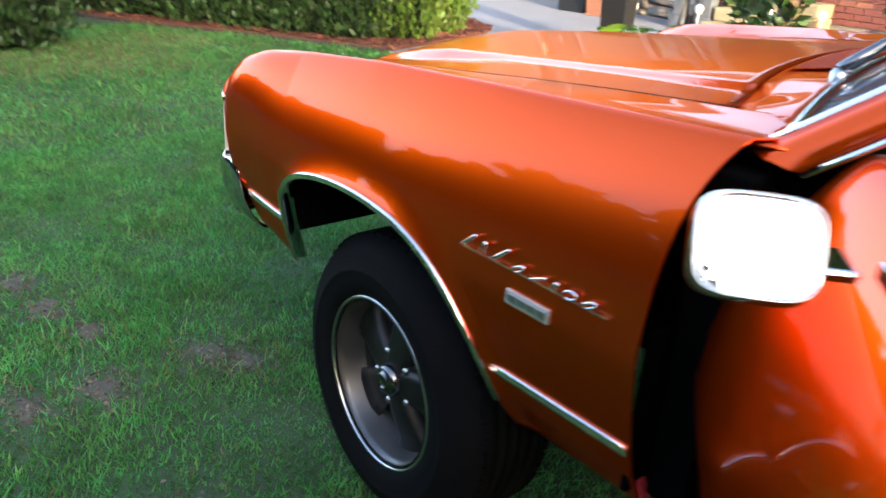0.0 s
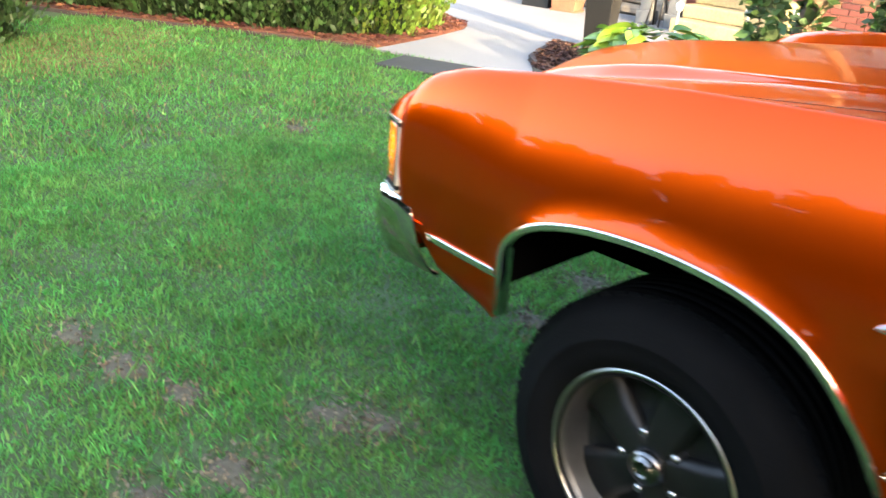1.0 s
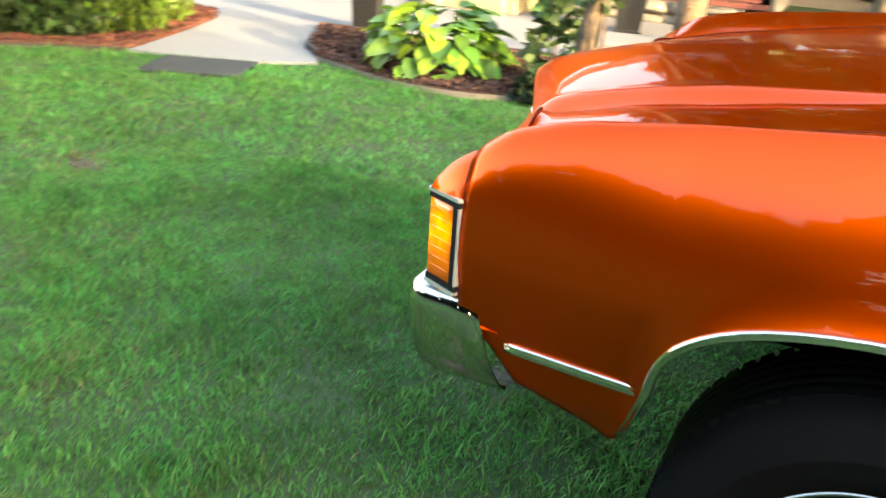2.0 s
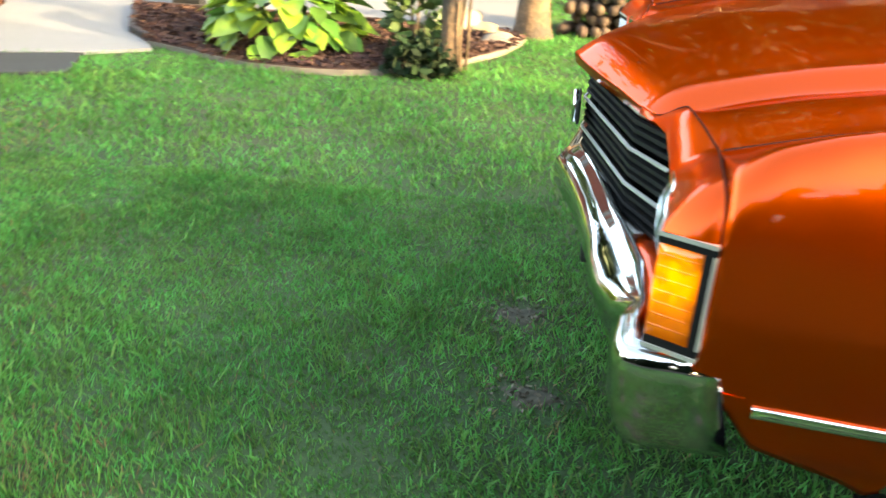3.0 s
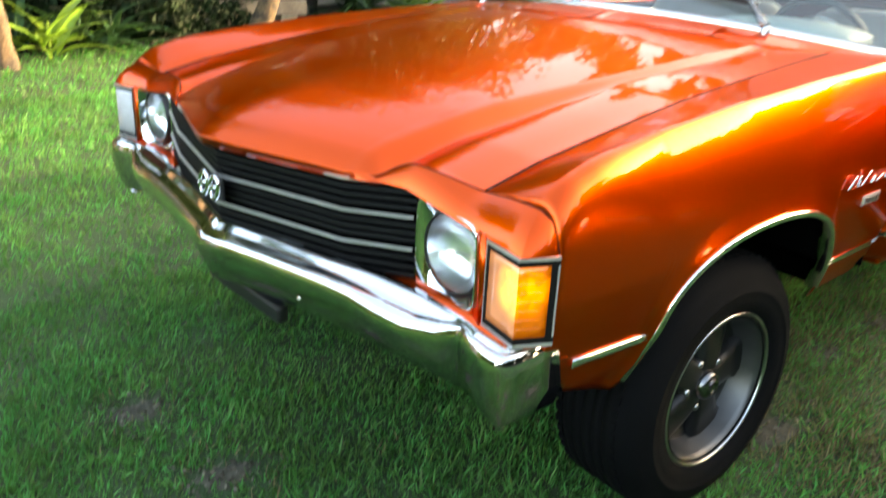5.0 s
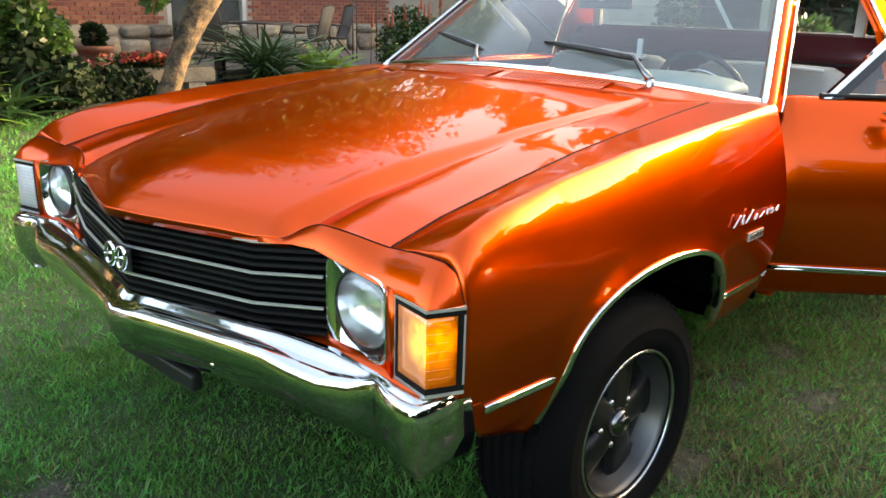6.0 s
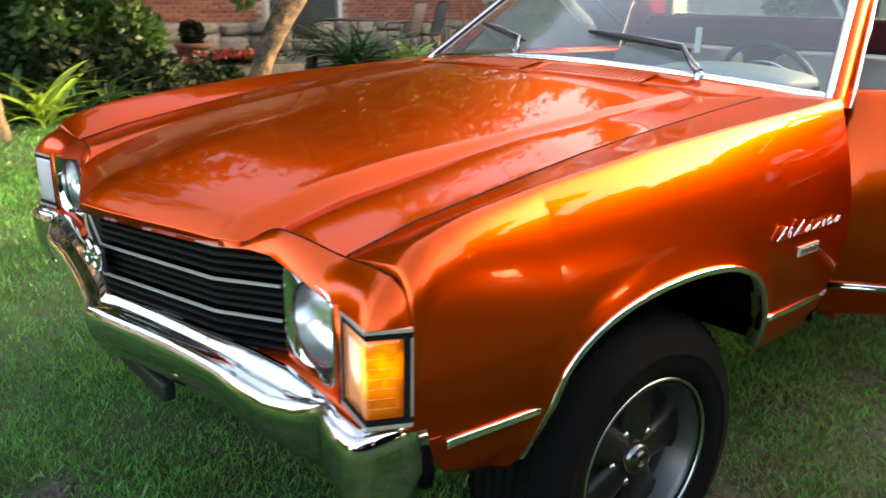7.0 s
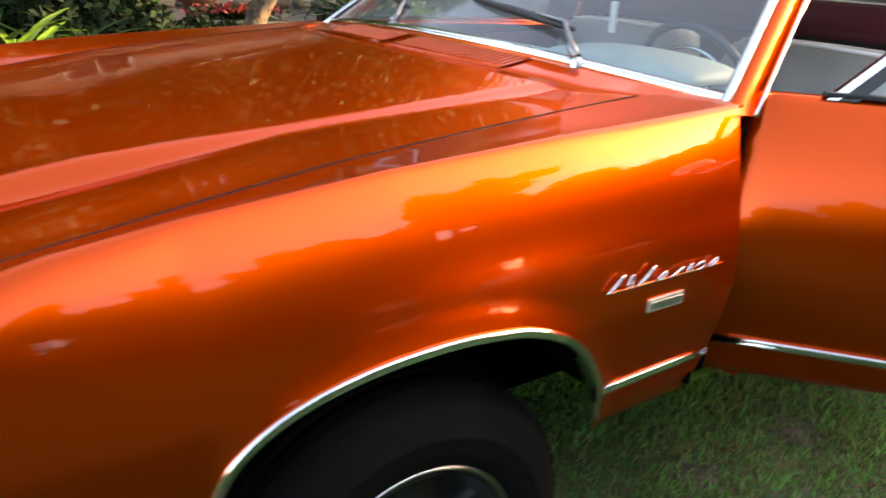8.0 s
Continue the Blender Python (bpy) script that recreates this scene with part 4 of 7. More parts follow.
# wipers: steel arm bent over the glass, black blade
for pivot, bend, end, b0, b1 in (((0.640, -0.500, 1.142), (0.705, -0.405, 1.212), (0.722, -0.195, 1.232), (0.700, -0.430, 1.205), (0.722, -0.025, 1.243)),
                                 ((0.618, 0.215, 1.155), (0.700, 0.262, 1.208), (0.724, 0.400, 1.238), (0.694, 0.235, 1.200), (0.728, 0.500, 1.252))):
    a = Vector(pivot)
    base = part("wiper", lathe([(0.014, -0.02), (0.014, 0.004), (0.008, 0.012), (0.0, 0.013)], 16, "z", pivot), STEEL, car, "steel wiper with a black blade")
    m, e, lift = Vector(bend), Vector(end), Vector((-0.012, 0, 0.004))
    part("wiper_arm", tube([tuple(a + Vector((0, 0, 0.008))), tuple(a * 0.5 + m * 0.5 + lift), tuple(m + lift * 1.4), tuple(m * 0.5 + e * 0.5 + lift * 1.3), tuple(e + lift)], [0.013, 0.010, 0.0075, 0.006, 0.005]), HUB, base, "dull steel wiper arm")
    b0, b1 = Vector(b0), Vector(b1)
    part("wiper_blade", tube([tuple(b0 + (b1 - b0) * k / 6 + Vector((-0.004 - 0.006 * math.sin(k / 6 * math.pi), 0, 0.004 * math.sin(k / 6 * math.pi)))) for k in range(7)], [0.005, 0.010, 0.011, 0.012, 0.011, 0.009, 0.005]), BLACK, base, "black wiper blade")

# roof and rear of the cab
rows = []
for k in range(13):
    t = k / 12
    row = []
    for v in np.linspace(-1, 1, 21):
        u = abs(v)
        xf, zf = table(u * 0.66, [(a, b) for a, b, _ in TOP]), table(u * 0.66, [(a, c) for a, _, c in TOP])
        x = xf + (2.06 + 0.10 * u * u - xf) * t
        row.append((x, v * 0.66, zf + 0.004 + 0.028 * math.sin(math.pi * min(1, t * 1.2) * 0.8) - 0.015 * t))
    rows.append(row)
part("roof", grid("roof", rows, flip=True), PAINT, car, thick=0.02)
rear = part("rear_window", facing(grid("rear_window", [[(2.12 + 0.06 * (1 - t), v * 0.62, 1.27 + 0.20 * t) for v in np.linspace(-1, 1, 9)] for t in np.linspace(0, 1, 5)]), (1, 0, 1)), GLASS, car)
rear.visible_shadow = False
part("rear_window_frame", boxes([((0.03, 1.36, 0.022), (2.17, 0, 1.270)), ((0.03, 1.36, 0.03), (2.11, 0, 1.478)), ((0.03, 0.04, 0.20), (2.14, -0.66, 1.37)), ((0.03, 0.04, 0.20), (2.14, 0.66, 1.37))]), OFFWHITE, car)
part("rear_bulkhead", grid("rear_bulkhead", [[(x, y, z) for y in np.linspace(-0.84, 0.84, 9)] for x, z in ((2.20, 0.50), (2.16, 0.95), (2.14, 1.14), (2.10, 1.165), (2.095, 1.19), (2.13, 1.21), (2.15, 1.25), (2.17, 1.262))]), MAROON, car, "maroon trim panel behind the seats", thick=0.02)
part("rear_shelf_strip", box(0.02, 1.5, 0.012, (2.085, 0, 1.150), 0.003), BLACK, car)
for s in (-1, 1):
    part("roof_pillar", grid("roof_pillar", [[(x0, s * y0, z0), (x0 - 0.02, s * (y0 - 0.03), z0), (x1, s * (y1 - 0.03), z1), (x1, s * y1, z1)] for x0, y0, z0, x1, y1, z1 in ((2.02, 0.86, 1.10, 2.55, 0.88, 1.10), (2.00, 0.79, 1.30, 2.32, 0.79, 1.30), (1.99, 0.67, 1.50, 2.15, 0.67, 1.50))], closed=True, smooth=False), PAINT, car)
    part("window_moulding", tube([(2.005, s * 0.865, 1.11), (1.985, s * 0.80, 1.30), (1.97, s * 0.685, 1.49)], 0.008), CHROME, car)
    part("drip_rail", tube([(1.235, s * 0.672, 1.485), (1.6, s * 0.676, 1.508), (2.0, s * 0.672, 1.497)], 0.007), CHROME, car)
    # flank behind the door, with the rear wheel arch
    rows = []
    for x in [1.98, 2.1, 2.3, 2.45] + [2.92 + 0.44 * math.cos(math.radians(a)) for a in range(180, -1, -15)] + [3.5, 3.8, 4.1, 4.25]:
        low = 0.485
        if abs(x - 2.92) < 0.44:
            low = max(low, 0.37 + math.sqrt(max(0, 0.44 ** 2 - (x - 2.92) ** 2)))
        zt = 1.105 - 0.04 * max(0, (x - 3.2))
        rows.append([(x, s * 0.80, zt), (x, s * 0.87, zt), (x, s * 0.93, zt - 0.04), (x, s * 0.958, zt - 0.12)] + [(x, s * side_y(0.5, zt - 0.14 + (low - zt + 0.14) * k / 8), zt - 0.14 + (low - zt + 0.14) * k / 8) for k in range(9)])
    part("rear_quarter", grid("rear_quarter", rows, flip=(s > 0)), PAINT, car, thick=0.01)
    part("bed_wall", box(2.0, 0.02, 0.5, (3.22, s * 0.80, 0.84)), PAINT, car)
    part("tail_lamp", box(0.03, 0.10, 0.14, (4.25, s * 0.85, 0.72), 0.008), RED_LENS, car)
    part("sill", box(1.15, 0.06, 0.07, (1.45, s * 0.86, 0.495), 0.01), PAINT, car)
    # black pillar, block and panels added as the shade inside the door gap
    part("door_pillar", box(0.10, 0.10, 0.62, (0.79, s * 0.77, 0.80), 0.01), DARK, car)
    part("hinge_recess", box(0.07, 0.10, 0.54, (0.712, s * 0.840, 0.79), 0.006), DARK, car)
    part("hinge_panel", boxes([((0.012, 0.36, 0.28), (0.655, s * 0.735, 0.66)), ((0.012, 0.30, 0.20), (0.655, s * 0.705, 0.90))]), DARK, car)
    part("door_jamb", box(0.04, 0.10, 0.62, (2.0, s * 0.85, 0.80), 0.01), PAINT_IN, car)
part("bed_floor", box(2.1, 1.6, 0.03, (3.2, 0, 0.62)), PAINT_IN, car)
part("tailgate", box(0.05, 1.62, 0.44, (4.23, 0, 0.83), 0.012), PAINT, car)
part("rear_bumper", box(0.10, 1.86, 0.13, (4.30, 0, 0.56), 0.02), CHROME, car)

# inside the cab
part("firewall", box(0.04, 1.6, 0.55, (0.70, 0, 0.82)), DARK, car)
rows = [[(x, y, z - 0.03 * (abs(y) / 0.78) ** 2 - (0.012 if y < -0.62 else 0)) for y in np.linspace(-0.78, 0.78, 21)] for x, z in ((0.66, 1.118), (0.78, 1.122), (0.92, 1.120), (1.00, 1.112), (1.035, 1.09), (1.04, 1.04), (1.02, 0.95), (0.98, 0.86))]
part("dashboard", grid("dashboard", rows, flip=True), DASH, car, "grey-green padded dashboard", thick=0.01)
part("instrument_hood", grid("instrument_hood", [[(x, -0.38 + 0.27 * math.cos(a), 1.10 + h * math.sin(a) ** 0.6 if math.sin(a) > 0 else 1.10) for a in np.linspace(0, math.pi, 15)] for x, h in ((0.84, 0.02), (0.92, 0.048), (1.03, 0.055), (1.06, 0.05))]), DASH, car, thick=0.01)
steering = part("steering_wheel", tube([(1.22 - 0.175 * math.sin(a) * 0.42, -0.40 + 0.175 * math.cos(a), 1.055 + 0.175 * math.sin(a) * 0.9) for a in np.linspace(0, 2 * math.pi, 33)], 0.012, 8), BLACK, car, "thin-rimmed dark steering wheel")
part("horn_ring", tube([(1.215 - 0.11 * math.sin(a) * 0.42, -0.40 + 0.12 * math.cos(a), 1.055 + 0.11 * math.sin(a) * 0.9) for a in np.linspace(-0.4, math.pi + 0.4, 20)], 0.005, 6), CHROME, steering)
part("steering_hub", lathe([(0.0, 0.03), (0.035, 0.025), (0.045, 0.0), (0.03, -0.05)], 20, "x", (1.19, -0.40, 1.05)), BLACK, steering)
part("column", tube([(0.98, -0.40, 0.98), (1.19, -0.40, 1.045)], 0.03, 12), BLACK, steering)
# chrome bracket in off-white: its bright reflection is put into the colour
part("shift_handle", box(0.010, 0.022, 0.085, (1.07, -0.21, 1.215), 0.003), OFFWHITE, car, "upright bright bracket on the dash")
part("mirror_stalk", box(0.02, 0.02, 0.08, (1.12, 0, 1.43)), CHROME, car)
part("rear_view_mirror", box(0.025, 0.24, 0.06, (1.135, 0, 1.39), 0.008), BLACK, car)


def seat(y, w):
    base = part("seat", box(0.52, w, 0.16, (1.58, y, 0.70), 0.04), SEAT, car, "grey vinyl seat")
    rows = []
    for z, half, x, d in ((0.74, 0.98, 1.78, 0.10), (0.92, 1.0, 1.81, 0.10), (1.06, 0.98, 1.84, 0.09), (1.125, 0.92, 1.86, 0.07), (1.15, 0.78, 1.87, 0.03)):
        h = w / 2 * half
        rows.append([(x - d * c, y + h * q, z) for c, q in ((1, -0.8), (1.0, -0.4), (1.0, 0), (1.0, 0.4), (1, 0.8), (0.5, 1), (-0.5, 1), (-0.9, 0.6), (-0.9, -0.6), (-0.5, -1), (0.5, -1))])
    rows.append([(1.87, y + 0.3 * (p[1] - y), 1.156) for p in rows[-1]])
    part("backrest", grid("backrest", rows, closed=True), SEAT, base)
    part("piping", tube([(1.79, y - w / 2 * 0.75, 1.142), (1.79, y, 1.150), (1.79, y + w / 2 * 0.75, 1.142)], 0.006), OFFWHITE, base)


seat(-0.40, 0.66)
seat(0.40, 0.66)

# doors: built shut, with the driver's swung open about its hinge
DOOR_OPEN = 49.5


def door(s, swing):
    hinge = Vector((0.768, s * 0.8695, 0)) if swing else Vector((0.715, s * 0.915, 0))
    d = part("door", mesh_of("door_core", *[[(0.05, -s * 0.088, 0.52), (1.22, -s * 0.088, 0.52), (1.22, -s * 0.088, 1.08), (0.05, -s * 0.088, 1.05), (0.05, -s * 0.125, 0.52), (1.22, -s * 0.125, 0.52), (1.22, -s * 0.125, 1.08), (0.05, -s * 0.125, 1.05)],
                                           [(0, 1, 2, 3), (7, 6, 5, 4), (0, 4, 5, 1), (1, 5, 6, 2), (2, 6, 7, 3), (3, 7, 4, 0)]]), MAROON, car, "open orange driver's door" if swing else "shut orange passenger door")
    d.matrix_basis = Matrix.Translation(hinge) @ pose(0, 0, 0, 0, 0, s * swing)
    rows = []
    fore = 0.0 if swing else 0.012
    for a in [fore, fore + 0.002, fore + 0.040, fore + 0.075] + [0.012 + 1.243 * k / 24 for k in range(2 if swing else 3, 24)] + [1.253, 1.255]:
        zt = table(a, [(fore - 0.012, 1.060), (fore + 0.033, 1.118), (fore + 0.07, 1.121), (1.255, 1.112)])
        col = [(a, -s * 0.13, zt - 0.012), (a, -s * 0.105, zt), (a, -s * 0.089, zt - 0.001), (a, -s * 0.080, zt - 0.004)]
        for j in range(1, 19):
            q = math.radians(5 * j)
            drop = 1 - max(0.0, math.cos(q)) ** 0.6 if j < 18 else 1.0
            col.append((a, s * (-0.080 + 0.130 * (0.15 * math.sin(q) ** 0.88 + 0.85 * (1 - (1 - drop) ** 2.1))), zt - 0.006 - (zt - 0.006 - 0.77) * drop))
        for j in range(1, 13):
            z = 0.77 + (0.497 - 0.77) * j / 12
            col.append((a, s * (side_y(0.6, z) - 0.915), z))
        col.append((a, -s * 0.09, 0.49))
        rows.append(col)
    part("door_skin", grid("door_skin", rows, flip=(s > 0)), PAINT, d, thick=0.005)
    # leading edge painted black for the shade in the gap
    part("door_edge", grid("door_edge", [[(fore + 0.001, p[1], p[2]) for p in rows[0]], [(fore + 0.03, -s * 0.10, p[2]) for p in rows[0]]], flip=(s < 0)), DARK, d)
    part("door_end", grid("door_end", [[(1.253, p[1], p[2]) for p in rows[0]], [(1.253, -s * 0.125, p[2]) for p in rows[0]]]), PAINT, d)
    mould = [[(a, s * (side_y(0.6, 0.6) - 0.915 + e), 0.594 - 0.020 * a + u) for u, e in ((0.0095, 0.0), (0.009, 0.006), (0.004, 0.008), (0.001, 0.004), (-0.002, 0.007), (-0.008, 0.006), (-0.0095, 0.0))] for a in np.linspace(fore + 0.002, 1.25, 9)]
    part("door_moulding", grid("door_moulding", mould), CHROME, d, "bright door moulding", thick=0.002)
    # window: raked front frame, glass
    def frame_at(t):
        return (0.168 if swing else 0.135) + 0.40 * t, -s * (0.088 + 0.125 * t), 1.115 + 0.37 * t
    for off, mat, nm, wd in ((0.0, CHROME, "window_frame", 0.011), (0.028, BLACK, "window_seal", 0.020)):
        rows2 = []
        for t in np.linspace(0, 1, 9):
            x, y, z = frame_at(t)
            x += off
            rows2.append([(x - wd, y + s * 0.012, z), (x + wd, y + s * 0.014, z), (x + wd, y - s * 0.012, z), (x - wd, y - s * 0.012, z)])
        part(nm, grid(nm, rows2, closed=True, smooth=False, flip=(s < 0)), mat, d, "chrome window frame" if mat is CHROME else "black rubber window seal")
    part("top_frame", tube([frame_at(1.0), (0.9, -s * 0.205, 1.497), (1.25, -s * 0.205, 1.485)], 0.012), CHROME, d)
    g2 = part("door_glass", facing(mesh_of("door_glass", [((0.208 if swing else 0.175), -s * 0.091, 1.10), (1.24, -s * 0.091, 1.10), (1.24, -s * 0.210, 1.485), ((0.608 if swing else 0.575), -s * 0.212, 1.485)], [(0, 1, 2, 3)]), (0.6, -s * 1.0, 1.0)), GLASS, d)
    g2.visible_shadow = False
    part("sill_strip", box(1.10, 0.022, 0.012, (0.70, -s * 0.087, 1.125), 0.003), BLACK, d)
    part("door_handle", box(0.13, 0.02, 0.026, (1.05, s * 0.035, 1.02), 0.006), CHROME, d)
    part("arm_rest", box(0.5, 0.07, 0.06, (0.6, -s * 0.14, 0.86), 0.015), MAROON, d)
    part("push_lock", box(0.06, 0.012, 0.02, (0.36, -s * 0.02, 1.085), 0.004), CHROME, d)
    return d


driver_door = door(-1, DOOR_OPEN)
door(1, 0.0)


# words on the door glass
def words(text, at, size, mat, parent):
    c = bpy.data.curves.new("words", "FONT")
    c.body, c.size, c.extrude = text, size, 0.0004
    c.materials.append(mat)
    ob = new("sticker_words", c)
    ob.parent = parent
    ob.matrix_basis = Matrix.Translation(at) @ pose(0, 0, 0, 90 - 20, 0, 0)
    ob["label"] = "white sticker lettering"


words("GET THE", (0.42, 0.058, 1.150), 0.015, WHITEPAINT, driver_door)
words("AWAY FROM", (0.42, 0.052, 1.132), 0.015, WHITEPAINT, driver_door)

# door mirror
mir = part("door_mirror", box(0.06, 0.045, 0.012, (0.33, -0.030, 1.085), 0.004), CHROME, driver_door, "chrome rectangular door mirror")
part("mirror_stem", tube([(0.33, -0.04, 1.080), (0.335, -0.08, 1.085), (0.345, -0.115, 1.10)], 0.010), CHROME, mir)


def oval(x, w, h, n=36):
    """A rounded rectangle, square to x."""
    out = []
    for k in range(n):
        c, q = math.cos(math.tau * k / n), math.sin(math.tau * k / n)
        out.append((x, w / 2 * math.copysign(abs(c) ** 0.52, c), h / 2 * math.copysign(abs(q) ** 0.52, q)))
    return out


shell = part("mirror_shell", grid("mirror_shell", [oval(x, 0.106 * k, 0.094 * k) for x, k in ((-0.036, 0.06), (-0.034, 0.45), (-0.024, 0.78), (-0.008, 0.95), (0.006, 1.0), (0.016, 0.99), (0.022, 0.955), (0.0245, 0.92), (0.0245, 0.89), (0.020, 0.865))], closed=True), CHROME, mir, thick=0.0015)
shell.matrix_basis = pose(0.37, -0.100, 1.105, 0, -27, -2.6)
pane = part("mirror_glass", grid("mirror_glass", [oval(x, 0.094 * k, 0.083 * k) for x, k in ((0.014, 1.0), (0.0205, 0.995), (0.021, 0.97), (0.021, 0.5), (0.021, 0.02))], closed=True, smooth=False), MIRROR, mir)
pane.matrix_basis = pose(0.37, -0.100, 1.105, 0, -27, -2.6)

# ---- the garden ----
BED = [(-3.97, 3.62), (-4.28, 3.95), (-4.83, 5.02), (-1.50, 5.05), (-1.33, 4.80), (-1.45, 4.30), (-1.67, 3.88), (-1.90, 3.55), (-2.16, 3.34), (-2.40, 3.23), (-2.68, 3.19), (-3.05, 3.22), (-3.35, 3.34), (-3.62, 3.46)]
DRIVE = [(-5.26, 2.86), (-4.75, 3.0), (-4.22, 3.19), (-3.86, 3.46), (-3.97, 3.62), (-4.28, 3.95), (-4.83, 5.02), (-1.50, 5.05), (-1.3, 5.6), (-1.2, 8.6), (-12.0, 8.6), (-12.0, 5.7), (-8.0, 5.3), (-6.6, 5.15), (-6.10, 5.0), (-5.88, 4.70), (-5.60, 4.00), (-5.44, 3.50), (-5.30, 3.05)]
HEDGEBED = [(-5.28, 2.86), (-5.32, 3.05), (-5.46, 3.50), (-5.62, 4.00), (-5.90, 4.70), (-6.12, 5.0), (-6.6, 5.15), (-8.0, 5.3), (-10.5, 1.5), (-8.35, 0.87), (-7.68, 1.2), (-7.18, 1.58), (-6.6, 2.02), (-6.05, 2.40)]
BORDER = [(0.2, 7.5), (3.0, 7.9), (6.0, 8.4), (10.5, 8.2), (13.5, 9.4), (2.4, 10.2), (0.2, 9.4)]
# ring of unseen dark ground, added to darken what the flank mirrors
DARKGROUND = [(1.0 + 9.5 * math.cos(radians(a)), -0.5 + 5.2 * math.sin(radians(a))) for a in range(196, 337, 10)] + [(1.0 + 19.0 * math.cos(radians(a)), -0.5 + 18.0 * math.sin(radians(a))) for a in range(336, 195, -10)]
BARE = [(-1.47, -1.26, 0.13), (-1.73, -1.31, 0.11), (-0.91, -0.94, 0.12), (1.20, -1.00, 0.15), (0.46, -0.86, 0.14), (1.09, -0.72, 0.10), (-1.0, 0.37, 0.12), (-0.94, -0.06, 0.12), (-0.88, -1.27, 0.12), (-0.9, -1.47, 0.12),
        (-1.24, -1.20, 0.10), (-3.35, 0.66, 0.13), (-0.80, -0.86, 0.10), (-0.2, -1.3, 0.12), (1.75, -1.15, 0.12), (1.55, -0.75, 0.10), (2.3, -1.0, 0.14)]
DRY = [(-5.8, -0.34, 0.7), (-5.68, 0.36, 0.7), (-6.5, 1.0, 0.6), (-6.3, 0.2, 0.6), (-2.6, -0.1, 0.3), (-2.0, -0.6, 0.3), (0.6, -1.1, 0.6), (1.2, -1.0, 0.8), (1.9, -1.2, 0.9), (2.7, -1.1, 0.9), (3.4, -0.9, 0.8)]

me = grid("ground", [[(x, y, 0.0) for x in (-400, -60, -20, -10, -5, 0, 5, 10, 20, 60, 400)] for y in (-400, -60, -20, -10, -5, 0, 5, 10, 20, 60, 400)], smooth=False)
tagged(part("ground", me, LAWN), "mown green lawn with thin and worn patches", "lawn", kind="structure")


def strew(n, x0, x1, y0, y1, rng):
    return rng.uniform(x0, x1, n), rng.uniform(y0, y1, n)


def lawn_blades(name, x0, x1, y0, y1, per_m2, high, wide, seed, mat, only_dry=False):
    rng = np.random.default_rng(seed)
    n = int((x1 - x0) * (y1 - y0) * per_m2)
    x, y = strew(n, x0, x1, y0, y1, rng)
    # clumps: a slow wave of density
    wave = np.sin(x * 5.1 + 2 * np.sin(y * 3.3)) * np.sin(y * 4.7 + 1.7 * np.sin(x * 2.9)) * 0.5 + 0.5 * np.sin(x * 13.7 + y * 5) * np.sin(y * 11.3 - x * 4)
    keep = rng.uniform(0, 1, n) < 0.80 + 0.20 * wave
    for outline in (BED, DRIVE, HEDGEBED, BORDER, DARKGROUND):
        keep &= ~inside(x, y, outline)
    keep &= ~((np.abs((x + 4.44) * 0.90 + (y - 2.77) * 0.36) < 0.36) & (np.abs(-(x + 4.44) * 0.36 + (y - 2.77) * 0.90) < 0.27))
    for a, b, r in BARE:
        far = np.hypot((x - a) * 0.75, y - b) + 0.25 * r * np.sin(7 * np.arctan2(y - b, x - a))
        keep &= ~((far < r * 0.42) | ((far < r * 0.9) & (rng.uniform(0, 1, n) < 0.5)))
    if mat is BLADES:
        for a, b, r in DRY[6:]:
            keep &= ~((np.hypot(x - a, y - b) < r * rng.uniform(0.3, 1.2, n)) & (rng.uniform(0, 1, n) < 0.38))
    if only_dry:
        near = np.zeros(n, bool)
        for a, b, r in DRY:
            near |= np.hypot(x - a, y - b) < r * rng.uniform(0.2, 1.1, n)
        for a, b, r in BARE:
            near |= np.hypot(x - a, y - b) < r * 1.8 * rng.uniform(0.3, 1.0, n)
        near |= rng.uniform(0, 1, n) < 0.08
        keep &= near
    x, y = x[keep], y[keep]
    n = len(x)
    a = rng.uniform(0, 2 * np.pi, n)
    h = high * rng.uniform(0.40, 1.30, n) * (0.85 + 0.22 * np.sin(x * 3.7) * np.sin(y * 4.3) + 0.22 * np.sin(x * 9.1 + 2 * np.sin(y * 3)) * np.sin(y * 8.3 + x))
    w = wide * rng.uniform(0.6, 1.3, n)
    lean = rng.uniform(0.25, 1.05, n)
    b = a + rng.normal(0, 0.9, n)
    p = np.stack([x, y, np.full(n, -0.003)], 1)
    side = np.stack([np.cos(a), np.sin(a), 0 * a], 1) * w[:, None] / 2
    tip = p + np.stack([-np.sin(b) * lean * h, np.cos(b) * lean * h, h * np.sqrt(1 - 0.6 * lean ** 2)], 1)
    mid = p + (tip - p) * 0.55 + np.stack([0 * h, 0 * h, h * 0.10], 1)
    verts = np.stack([p - side, p + side, mid + side * 0.75, tip, mid - side * 0.75], 1).reshape(-1, 3)
    k = np.arange(n)[:, None] * 5
    me = mesh_fast(name, verts, k + np.array([[0, 1, 2, 3, 4]]))
    return part(name, me, mat)


